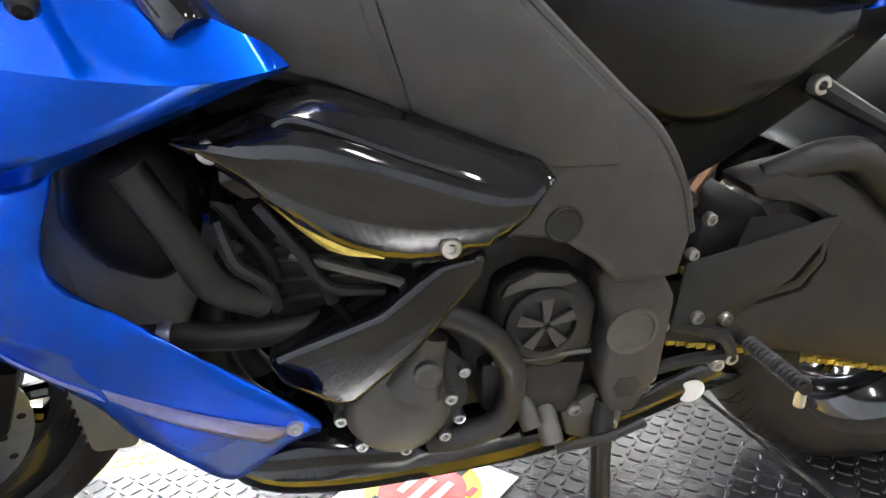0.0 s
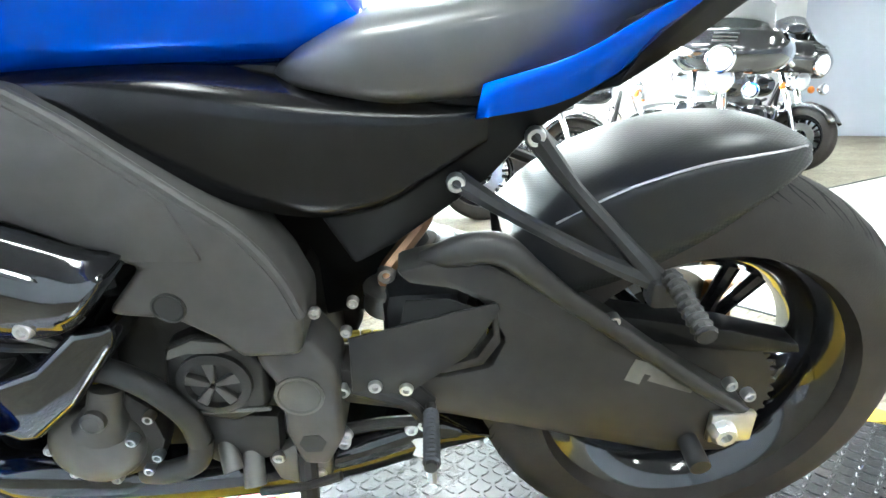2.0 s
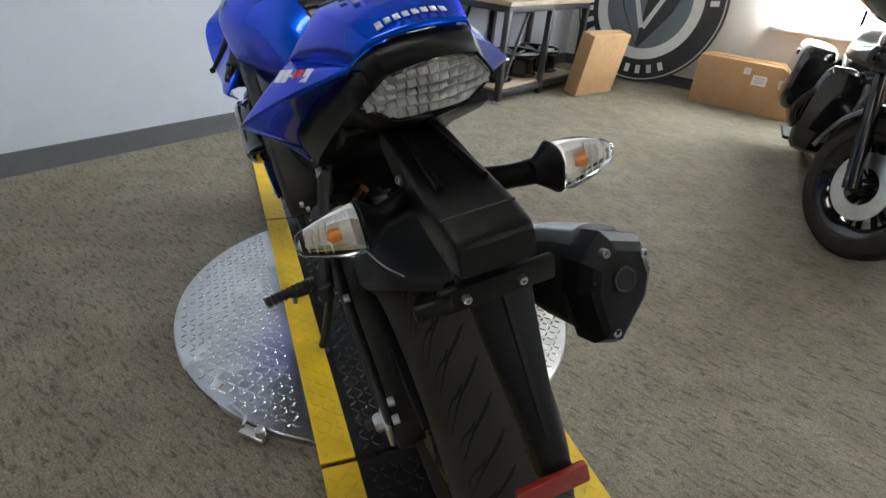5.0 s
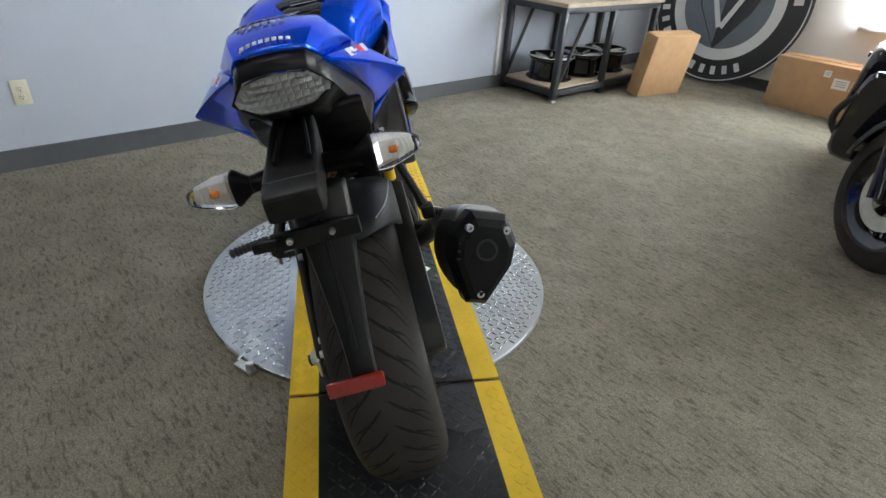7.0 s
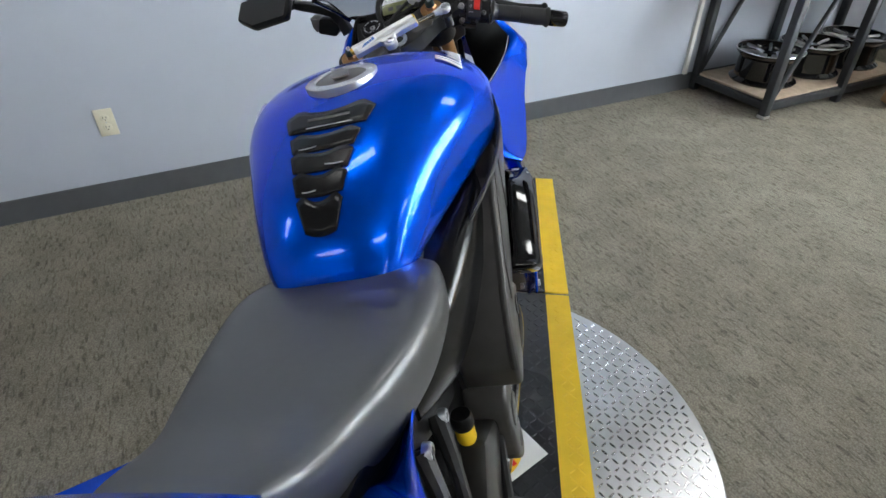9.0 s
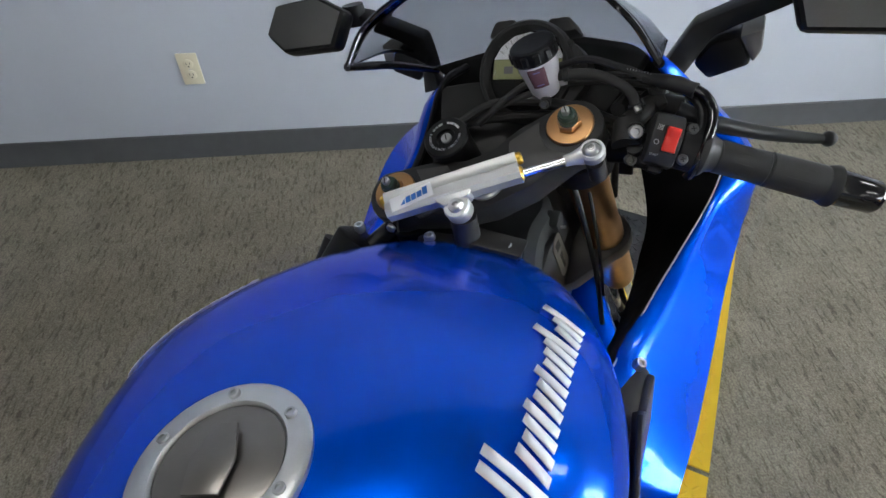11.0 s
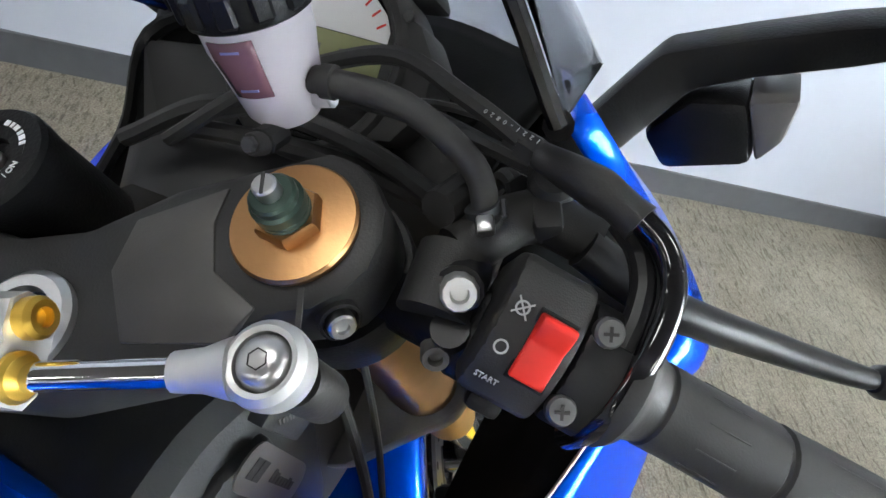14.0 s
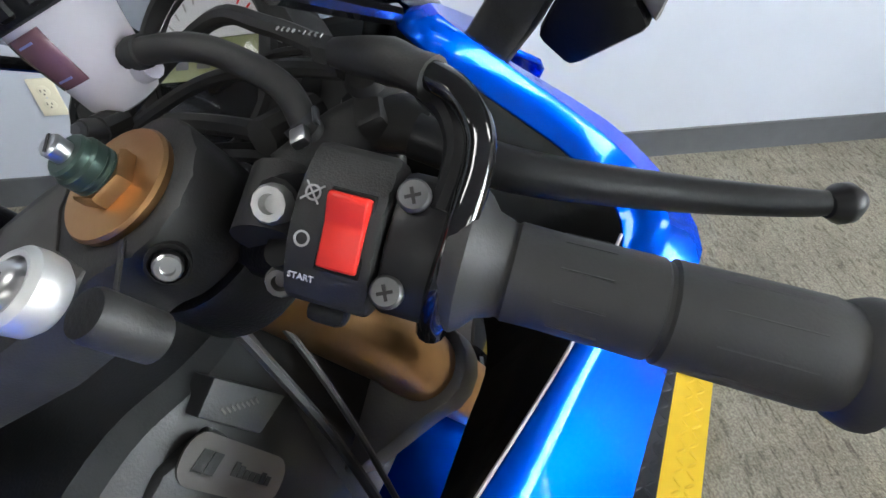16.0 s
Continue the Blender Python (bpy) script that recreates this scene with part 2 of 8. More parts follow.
MILKY.node_tree.nodes["Principled BSDF"].inputs["Transmission Weight"].default_value = 0.5
MILKY.node_tree.nodes["Principled BSDF"].inputs["IOR"].default_value = 1.25
MILKYIN = material("clouded_brake_fluid", (0.5, 0.43, 0.45), 0.35, 0, 0.1, 40, 0.0)
FLUID = material("brake_fluid_window", (0.15, 0.075, 0.095), 0.25, 0, 0.1, 50, 0.0)
BLUEINK = material("blue_print", (0.03, 0.16, 0.55), 0.4, 0, 0.05, 40, 0.0)
GREYINK = material("grey_print", (0.45, 0.45, 0.45), 0.5, 0, 0.05, 40, 0.0)
LCD = material("instrument_display", (0.33, 0.35, 0.17), 0.2, 0, 0.1, 20, 0.0, coat=0.8)
CHROMEB = material("faceted_lamp_reflector", (0.84, 0.84, 0.83), 0.3, 1.0, 0.08, 200, 0.35, 260)
LENSBACK = material("lamp_reflector", (0.82, 0.82, 0.82), 0.3, 0.5, 0.1, 300, 0.2, 350)
MIRROR = material("mirror_glass", (0.82, 0.83, 0.84), 0.01, 1.0, 0.0, 10, 0.0, spread=0)
TUBE = glow_material("lamp_diffuser", (1.0, 0.97, 0.93), 7.0)
OUTSIDE = glow_material("daylight_outside", (0.9, 0.96, 1.0), 9.0)
MILKY.node_tree.nodes["Principled BSDF"].inputs["Transmission Weight"].default_value = 0.55
MILKY.node_tree.nodes["Principled BSDF"].inputs["IOR"].default_value = 1.2


# ---- mesh tools ----
def finish(bm, angle=35):
    bmesh.ops.recalc_face_normals(bm, faces=bm.faces)
    for f in bm.faces:
        f.smooth = True
    lim = radians(angle)
    for e in bm.edges:
        if len(e.link_faces) == 2 and e.calc_face_angle(0) > lim:
            e.smooth = False
    return bm


def part(name, bm, mat, parent=None, label="", m=None, angle=35, solid=0.0):
    finish(bm, angle)
    me = bpy.data.meshes.new(name)
    bm.to_mesh(me)
    bm.free()
    me.materials.append(mat)
    ob = new(name, me)
    if parent is not None:
        ob.parent = parent
    if m is not None:
        ob.matrix_local = m
    if solid:
        s = ob.modifiers.new("thickness", "SOLIDIFY")
        s.thickness, s.offset = solid, 0
    if label:
        tagged(ob, label)
    return ob


def thing(name, label, category, m=None, group="", kind=""):
    ob = new(name)
    ob.empty_display_size = 0.05
    if m is not None:
        ob.matrix_world = m
    return tagged(ob, label, category, group, kind)


def move(bm, m):
    bmesh.ops.transform(bm, matrix=m, verts=bm.verts)
    return bm


def join(*bms):
    out = bms[0]
    for b in bms[1:]:
        me = bpy.data.meshes.new("t")
        b.to_mesh(me)
        out.from_mesh(me)
        bpy.data.meshes.remove(me)
        b.free()
    return out


def box(sx, sy, sz, at=(0, 0, 0), bev=0.0, seg=2):
    bm = bmesh.new()
    bmesh.ops.create_cube(bm, size=1, matrix=Matrix.Translation(at) @ Matrix.Diagonal((sx, sy, sz, 1)))
    if bev:
        bmesh.ops.bevel(bm, geom=bm.edges[:], offset=min(bev, 0.45 * min(sx, sy, sz)), segments=seg, affect="EDGES", profile=0.5)
    return bm


def prism(poly, y0, y1, bev=0.0, seg=2):
    """A polygon of (x, z) points given depth along y."""
    bm = bmesh.new()
    a = [bm.verts.new((x, y0, z)) for x, z in poly]
    b = [bm.verts.new((x, y1, z)) for x, z in poly]
    bm.faces.new(a)
    bm.faces.new(b[::-1])
    for i in range(len(poly)):
        j = (i + 1) % len(poly)
        bm.faces.new((a[i], b[i], b[j], a[j]))
    bmesh.ops.recalc_face_normals(bm, faces=bm.faces)
    if bev:
        bmesh.ops.bevel(bm, geom=bm.edges[:], offset=bev, segments=seg, affect="EDGES", profile=0.5, clamp_overlap=True)
    return bm


def extruded(poly, z0, z1, bev=0.0):
    bm = bmesh.new()
    a = [bm.verts.new((x, y, z0)) for x, y in poly]
    b = [bm.verts.new((x, y, z1)) for x, y in poly]
    bm.faces.new(a[::-1])
    bm.faces.new(b)
    for i in range(len(poly)):
        j = (i + 1) % len(poly)
        bm.faces.new((a[i], a[j], b[j], b[i]))
    bmesh.ops.recalc_face_normals(bm, faces=bm.faces)
    if bev:
        bmesh.ops.bevel(bm, geom=bm.edges[:], offset=bev, segments=2, affect="EDGES", profile=0.5, clamp_overlap=True)
    return bm


def smooth_line(pts, per=6):
    """Catmull-Rom through the points."""
    p = [Vector(q) for q in pts]
    if len(p) < 3:
        return p
    p = [2 * p[0] - p[1]] + p + [2 * p[-1] - p[-2]]
    out = []
    for i in range(1, len(p) - 2):
        for k in range(per):
            t = k / per
            out.append(0.5 * (2 * p[i] + (p[i + 1] - p[i - 1]) * t + (2 * p[i - 1] - 5 * p[i] + 4 * p[i + 1] - p[i + 2]) * t * t
                              + (3 * p[i] - p[i - 1] - 3 * p[i + 1] + p[i + 2]) * t ** 3))
    return out + [p[-2]]


def skin(rings, closed=True, caps=True):
    bm = bmesh.new()
    vs = [[bm.verts.new(q) for q in r] for r in rings]
    n = len(rings[0])
    for a, b in zip(vs, vs[1:]):
        for i in range(n if closed else n - 1):
            j = (i + 1) % n
            bm.faces.new((a[i], a[j], b[j], b[i]))
    if closed and caps:
        bm.faces.new(vs[0][::-1])
        bm.faces.new(vs[-1])
    return bm


def tube(pts, r, n=10, per=6, radii=None):
    line = smooth_line(pts, per)
    rings, up = [], None
    for i, p in enumerate(line):
        d = (line[min(i + 1, len(line) - 1)] - line[max(i - 1, 0)]).normalized()
        if up is None:
            up = d.orthogonal().normalized()
        up = (up - d * up.dot(d)).normalized()
        side = d.cross(up)
        rr = r if radii is None else float(np.interp(i / (len(line) - 1), np.linspace(0, 1, len(radii)), radii))
        rings.append([p + rr * (math.cos(2 * math.pi * k / n) * up + math.sin(2 * math.pi * k / n) * side) for k in range(n)])
    return skin(rings)


def aim(at, axis):
    """A pose whose z looks along the axis."""
    return Matrix.Translation(at) @ Vector(axis).to_track_quat("Z", "Y").to_matrix().to_4x4()


def rev(profile, at=(0, 0, 0), axis=(0, 0, 1), n=28):
    """Turns (radius, height) points about the axis."""
    rings = [[(max(r, 1e-4) * math.cos(2 * math.pi * k / n), max(r, 1e-4) * math.sin(2 * math.pi * k / n), h) for k in range(n)] for r, h in profile]
    return move(skin(rings, caps=profile[0] != profile[-1]), aim(at, axis))


def bolt(at, axis, r=0.006, h=0.005):
    return rev([(r, -0.004), (r, h * 0.6), (r * 0.85, h), (r * 0.5, h), (r * 0.45, h * 0.3), (0, h * 0.3)], at, axis, 12)


def sheet(rows, per=4):
    """A smooth open surface through rows of points."""
    long = [smooth_line(r, per) for r in rows]
    cols = [smooth_line(c, per) for c in zip(*long)]
    return skin([list(r) for r in zip(*cols)], closed=False)


def oval(x, w, zt, zb, n=28, e=2.6, eb=None):
    """A rounded section across the bike at x: half width w between the heights zb and zt."""
    zc, h, pts = (zt + zb) / 2, (zt - zb) / 2, []
    for k in range(n):
        a = 2 * math.pi * k / n
        c, s = math.cos(a), math.sin(a)
        q = 2 / (e if s >= 0 else (eb or e))
        pts.append((x, w * math.copysign(abs(c) ** q, c), zc + h * math.copysign(abs(s) ** q, s)))
    return pts


def loft(stations, n=28, e=2.6, eb=None, per=4):
    line = smooth_line([Vector((x, w, 0)) for x, w, *_ in stations], per)
    zs = smooth_line([Vector((x, zt, zb)) for x, _, zt, zb in stations], per)
    return skin([oval(a.x, max(a.y, 0.004), b.y, b.z, n, e, eb) for a, b in zip(line, zs)])


def glyph_bars(name, n, size, m, mat, parent, slant=0.25, gap=0.28, first=1.25, depth=0.001):
    """A row of n slanted blocks that stands for a maker's mark: no letters."""
    w = size * 0.62
    total = n * w * (1 + gap)
    for k in range(n):
        h = size * (first if k == 0 else (0.78, 1.0, 0.8, 0.78)[k % 4])
        x0 = -total / 2 + k * w * (1 + gap)
        q = [(x0, -size / 2), (x0 + w, -size / 2), (x0 + w + slant * h, -size / 2 + h), (x0 + slant * h, -size / 2 + h)]
        bm = bmesh.new()
        lo = [bm.verts.new((x, y, 0)) for x, y in q]
        hi = [bm.verts.new((x, y, depth)) for x, y in q]
        bm.faces.new(lo[::-1])
        bm.faces.new(hi)
        for i in range(4):
            j = (i + 1) % 4
            bm.faces.new((lo[i], lo[j], hi[j], hi[i]))
        part(name, bm, mat, parent, "", m)


def words(name, text, size, m, mat, parent, depth=0.0006, stretch=1.0, label=""):
    cu = bpy.data.curves.new(name, "FONT")
    cu.body, cu.size, cu.extrude, cu.align_x, cu.align_y = text, size, depth, "CENTER", "CENTER"
    cu.resolution_u = 2
    t = new("t", cu)
    me = bpy.data.meshes.new_from_object(t.evaluated_get(bpy.context.evaluated_depsgraph_get()))
    bpy.data.objects.remove(t)
    bpy.data.curves.remove(cu)
    me.name = name
    me.materials.clear()
    me.materials.append(mat)
    ob = new(name, me)
    ob.parent = parent
    ob.matrix_local = m @ Matrix.Diagonal((stretch, 1, 1, 1))
    if label:
        tagged(ob, label)
    return ob


# ---- the room ----
def setting(name, bm, mat, label, category, m=ROOM):
    ob = part(name, bm, mat, None, "", m)
    return tagged(ob, label, category, kind="structure")


TA, TB = -1.13, -1.62                 # the tile's two edges in the room's axes
lenb, lena = WALL_D - WALL_B, WALL_X - WALL_C
fl = bmesh.new()
for x0, x1, y0, y1 in ((TA, WALL_X, WALL_B, WALL_D), (WALL_C, TA, WALL_B, TB)):
    fl = join(fl, box(x1 - x0, y1 - y0, 0.1, ((x0 + x1) / 2, (y0 + y1) / 2, -0.05)))
setting("floor_carpet", fl, CARPET, "grey-brown flecked loop carpet of the showroom", "carpet floor")
floor_tile = setting("floor_tile", box(TA - WALL_C, WALL_D - TB, 0.1, ((TA + WALL_C) / 2, (TB + WALL_D) / 2, -0.054)), TILE, "bare bed under the cream tiles", "tile floor")
setting("trim_tile_edge", join(box(0.012, WALL_D - TB, 0.006, (TA, (TB + WALL_D) / 2, 0.002), 0.002), box(TA - WALL_C, 0.012, 0.006, ((TA + WALL_C) / 2, TB, 0.002), 0.002)),
        TUBESTEEL, "thin metal edging between carpet and tile", "floor trim")
setting("wall_outlet_side", box(0.15, lenb + 0.3, CEIL, (WALL_X + 0.075, (WALL_B + WALL_D) / 2, CEIL / 2)), WALLBLUE, "grey-blue painted plaster wall", "wall")
WIN0, WIN1, SILL, HEAD = -4.6, 0.5, 0.63, 2.45
wb = bmesh.new()
for x0, x1, z0, z1 in ((WALL_C, WALL_X, 0, SILL), (WALL_C, WALL_X, HEAD, CEIL), (WIN1, WALL_X, SILL, HEAD), (WALL_C, WIN0, SILL, HEAD)):
    wb = join(wb, box(x1 - x0, 0.2, z1 - z0, ((x0 + x1) / 2, WALL_B - 0.1, (z0 + z1) / 2)))
setting("wall_window_side", wb, WALLWHITE, "white painted wall with a long shop window", "wall")
# two assumed walls close the room, distant and mid-toned to limit bounce light
setting("wall_back", box(0.15, lenb, CEIL, (WALL_C - 0.075, (WALL_B + WALL_D) / 2, CEIL / 2)), WALLBLUE, "assumed plain grey-blue wall that closes the room", "wall")
setting("wall_left", box(lena, 0.15, CEIL, ((WALL_X + WALL_C) / 2, WALL_D + 0.075, CEIL / 2)), WALLBLUE, "assumed plain grey-blue wall that closes the room", "wall")
setting("ceiling", box(lena, lenb, 0.1, ((WALL_X + WALL_C) / 2, (WALL_B + WALL_D) / 2, CEIL + 0.05)), CEILM, "off-white ceiling", "ceiling")


def base_profile():
    return [(0, 0), (0.012, 0), (0.009, 0.012), (0.006, 0.03), (0.006, 0.098), (0.003, 0.102), (0, 0.102)]


def baseboard(name, x, y, turn, length):
    setting(name, prism(base_profile(), 0, length), BASE, "dark grey vinyl cove baseboard", "baseboard", ROOM @ pose(x, y, 0, 0, 0, turn))


baseboard("baseboard_outlet_side", WALL_X, WALL_D, 180, lenb)
bb = prism(base_profile(), 0, lena)
setting("baseboard_window_wall", bb, BASE, "dark grey vinyl cove baseboard", "baseboard", ROOM @ pose(WALL_X, WALL_B, 0, 0, 0, 90))
setting("trim_wall_edge", box(0.02, 0.03, CEIL - 0.1, (WALL_X - 0.008, -2.86, 0.1 + (CEIL - 0.1) / 2), 0.004), WALLWHITE, "white vertical corner trim on the wall", "wall trim")

win = thing("window_1", "long shop window with white frame and bright daylight outside", "window", ROOM, kind="structure")
part("window_sill", box(WIN1 - WIN0 + 0.1, 0.2, 0.04, ((WIN0 + WIN1) / 2, WALL_B - 0.03, SILL + 0.02), 0.008), WALLWHITE, win)
fr = bmesh.new()
for z in (SILL + 0.07, HEAD - 0.03):
    fr = join(fr, box(WIN1 - WIN0, 0.06, 0.06, ((WIN0 + WIN1) / 2, WALL_B - 0.12, z), 0.006))
for k in range(5):
    fr = join(fr, box(0.055, 0.06, HEAD - SILL - 0.04, (WIN0 + 0.03 + k * (WIN1 - WIN0 - 0.06) / 4, WALL_B - 0.12, (SILL + HEAD) / 2 + 0.02), 0.006))
part("window_frame", fr, WALLWHITE, win)
for k in range(4):
    w = (WIN1 - WIN0 - 0.06) / 4
    p = part("pane", box(w - 0.05, 0.006, HEAD - SILL - 0.12, (WIN0 + 0.03 + (k + 0.5) * w, WALL_B - 0.12, (SILL + HEAD) / 2 + 0.02)), PANE, win)
    p.visible_shadow = False
setting("backdrop", box(16, 0.05, 8, ((WIN0 + WIN1) / 2, WALL_B - 4.0, 2.5)), OUTSIDE, "overexposed daylight outside the window", "backdrop")

for lx, ly in LAMPS:
    lamp = thing("ceiling_light", "long fluorescent ceiling light with a white body", "ceiling light", ROOM @ pose(lx, ly, CEIL), "ceiling lights")
    part("frame", box(0.3, 1.28, 0.06, (0, 0, -0.031), 0.01), WALLWHITE, lamp)
    part("diffuser", box(0.24, 1.22, 0.04, (0, 0, -0.08), 0.015), TUBE, lamp)

ou = thing("wall_outlet", "ivory double wall outlet with its cover plate", "outlet", ROOM @ pose(WALL_X, 0.352, 0.365, 0, 0, 180))
part("cover_plate", box(0.008, 0.07, 0.114, (0.003, 0, 0), 0.003), IVORY, ou)
for z in (-0.02, 0.02):
    so = part("socket", join(rev([(0.017, 0), (0.017, 0.002), (0.0155, 0.003), (0, 0.003)], (0.0065, 0, z), (1, 0, 0), 20)), IVORY, ou)
    for y, h in ((-0.006, 0.008), (0.006, 0.0065)):
        part("slot", box(0.001, 0.0022, h, (0.0098, y, z + 0.003)), PLASTIC, so)
    part("slot", rev([(0.0025, 0), (0.0025, 0.0006), (0, 0.0006)], (0.0093, 0, z - 0.008), (1, 0, 0), 10), PLASTIC, so)
part("screw", rev([(0.003, 0), (0.0025, 0.001), (0, 0.001)], (0.007, 0, 0), (1, 0, 0), 10), STEEL, ou)

# ---- turntable and ramp lane ----
DISC_C, DISC_R, DISC_Z, LANE_Z = (0.765, -0.055), 0.625, 0.018, 0.024
LY0, LY1, YS = -0.357, 0.248, 0.08


def lug_mesh(name, spots, zfun, size=(0.013, 0.0042, 0.0016)):
    """Raised lens-shaped treads of a diamond plate, crossing by turns; spots are (x, y, odd)."""
    L, Wd, H = size
    base = np.array([(-L, 0), (-L * 0.5, -Wd * 0.85), (L * 0.5, -Wd * 0.85), (L, 0), (L * 0.5, Wd * 0.85), (-L * 0.5, Wd * 0.85)])
    top = base * (0.72, 0.45)
    verts, faces = [], []
    for x, y, odd in spots:
        a = radians(45 if odd else -45)
        c, s = math.cos(a), math.sin(a)
        k = len(verts)
        for ring, h in ((base, -0.0005), (top, H)):
            for u, v in ring:
                px_, py_ = x + c * u - s * v, y + s * u + c * v
                verts.append((px_, py_, zfun(px_, py_) + h))
        for i in range(6):
            j = (i + 1) % 6
            faces.append((k + i, k + j, k + 6 + j, k + 6 + i))
        faces.append(tuple(k + 6 + i for i in range(6)))
    me = bpy.data.meshes.new(name)
    me.from_pydata(verts, [], faces)
    return me


def lug_spots(x0, x1, y0, y1, pitch, keep):
    out = []
    for i in range(int((x1 - x0) / pitch) + 1):
        for j in range(int((y1 - y0) / pitch) + 1):
            x, y = x0 + i * pitch, y0 + j * pitch
            if keep(x, y):
                out.append((x, y, (i + j) % 2))
    return out


def lane_z(x):
    if x < 0.14:
        return LANE_Z - 0.02 * min((0.14 - x) / 0.86, 1)
    if x > 1.39:
        return LANE_Z - 0.02 * min((x - 1.39) / 0.86, 1)
    return LANE_Z


def stuff(name, me, mat, parent):
    me.materials.append(mat)
    ob = new(name, me)
    ob.parent = parent
    ob["kind"] = "stuff"
    return ob


turn = thing("turntable", "round bare aluminium diamond plate turntable lying on the carpet", "turntable")
cx, cy = DISC_C
part("plate", rev([(0, 0.001), (DISC_R, 0.001), (DISC_R, DISC_Z - 0.003), (DISC_R - 0.003, DISC_Z), (0, DISC_Z)], (cx, cy, 0), n=96), DPLATE, turn)
stuff("tread", lug_mesh("tread", lug_spots(cx - DISC_R, cx + DISC_R, cy - DISC_R, cy + DISC_R, 0.0235,
      lambda x, y: math.hypot(x - cx, y - cy) < DISC_R - 0.018 and not LY0 - 0.015 < y < LY1 + 0.015), lambda x, y: DISC_Z), TREADM, turn)
ang = math.atan2(0.375 - cy, 0.299 - cx)
lx, ly = cx + (DISC_R + 0.02) * math.cos(ang), cy + (DISC_R + 0.02) * math.sin(ang)
latch = part("latch", join(box(0.07, 0.03, 0.014, (0, 0, 0.008), 0.004), rev([(0.012, 0), (0.012, 0.02), (0.008, 0.024), (0, 0.024)], (0.02, 0, 0.014), n=14),
             tube([(-0.03, 0, 0.02), (-0.05, 0.03, 0.02), (-0.11, 0.05, 0.015)], 0.004)), STEEL, turn, "small steel foot latch", pose(lx, ly, 0, 0, 0, math.degrees(ang) + 90))

lane = thing("ramp_lane", "black diamond plate ramp with bright yellow painted edges", "ramp")
CH = 0.11                                   # chamfered corners at both ends


def lane_panel(x0, x1):
    """One black panel and its two yellow border strips, between the joints."""
    def slab(y0, y1, poly=None):
        bm = bmesh.new()
        pts = poly or [(x0, y0), (x1, y0), (x1, y1), (x0, y1)]
        top = [bm.verts.new((x, y, lane_z(x))) for x, y in pts]
        low = [bm.verts.new((x, y, max(lane_z(x) - 0.006, 0.0005))) for x, y in pts]
        bm.faces.new(top)
        bm.faces.new(low[::-1])
        for i in range(len(pts)):
            j = (i + 1) % len(pts)
            bm.faces.new((top[i], low[i], low[j], top[j]))
        return bm
    pieces = []
    rear, front = x0 < -0.5, x1 > 2.0
    if rear:
        body = [(x0, LY0 + CH + YS * 0.4), (x0 + CH, LY0 + YS), (x1, LY0 + YS), (x1, LY1 - YS), (x0 + CH, LY1 - YS), (x0, LY1 - CH - YS * 0.4)]
        right = [(x0, LY0 + CH), (x0 + CH, LY0), (x1, LY0), (x1, LY0 + YS), (x0 + CH + 0.03, LY0 + YS), (x0, LY0 + CH + YS * 0.9)]
    else:
        body = [(x0, LY0 + YS), (x1, LY0 + YS), (x1, LY1 - YS), (x0, LY1 - YS)]
        right = [(x0, LY0), (x1, LY0), (x1, LY0 + YS), (x0, LY0 + YS)]
    left = [(x, LY0 + LY1 - y) for x, y in right][::-1]
    part("black_panel", slab(0, 0, body), BPLATE, lane)
    part("yellow_strip", slab(0, 0, right), YELLOW, lane)
    part("yellow_strip", slab(0, 0, left), YELLOW, lane)


G = 0.007
for x0, x1 in ((-0.72, 0.14 - G), (0.14 + G, 1.39 - G), (1.39 + G, 2.25)):
    lane_panel(x0, x1)
notgap = lambda x: abs(x - 0.14) > 0.022 and abs(x - 1.39) > 0.022 and -0.60 < x < 2.235
stuff("tread", lug_mesh("lane_tread", lug_spots(-0.7, 2.24, LY0, LY1, 0.0235, lambda x, y: LY0 + YS + 0.012 < y < LY1 - YS - 0.012 and notgap(x)),
      lambda x, y: lane_z(x)), BPLATE, lane)
stuff("tread", lug_mesh("strip_tread", lug_spots(-0.7, 2.24, LY0, LY1, 0.0235, lambda x, y: (y < LY0 + YS - 0.012 or y > LY1 - YS + 0.012) and LY0 + 0.012 < y < LY1 - 0.012 and notgap(x)),
      lambda x, y: lane_z(x)), YELLOW, lane)

poster = thing("printed_sheet", "white paper mat with round red and yellow print", "paper mat", pose(0.757, -0.085, LANE_Z + 0.0025, 0, 0, 43))
part("sheet", box(0.235, 0.235, 0.0012, (0, 0, 0), 0.0003, 1), PAPER, poster)
part("print_ring", rev([(0.1, 0), (0.1, 0.0006), (0.066, 0.0006), (0.066, 0)], (0, 0, 0.0006), n=40), YELLOW, poster)
part("print_disc", rev([(0.075, 0), (0.075, 0.0006), (0, 0.0006)], (0, 0, 0.0009), n=40), RED, poster)
for k in range(9):
    a = 2 * math.pi * k / 9
    part("print_mark", box(0.024, 0.012, 0.0008, (0.083 * math.cos(a), 0.083 * math.sin(a), 0.0016)), RED if k % 2 else PLASTIC, poster)
for k in range(3):
    part("print_bar", box(0.085 - 0.02 * k, 0.014, 0.0008, (0, 0.03 - 0.03 * k, 0.0019)), PAPER, poster)

# ---- the motorcycle ----
LEAN = 14.0
BIKE = pose(0, -0.07, 0.021, -LEAN, 0, 0)
bike = thing("motorcycle", "metallic blue and black sport motorcycle leaning on its side stand", "motorcycle", BIKE)


def P(name, bm, mat, label="", parent=bike, **k):
    return part(name, bm, mat, parent, label, **k)


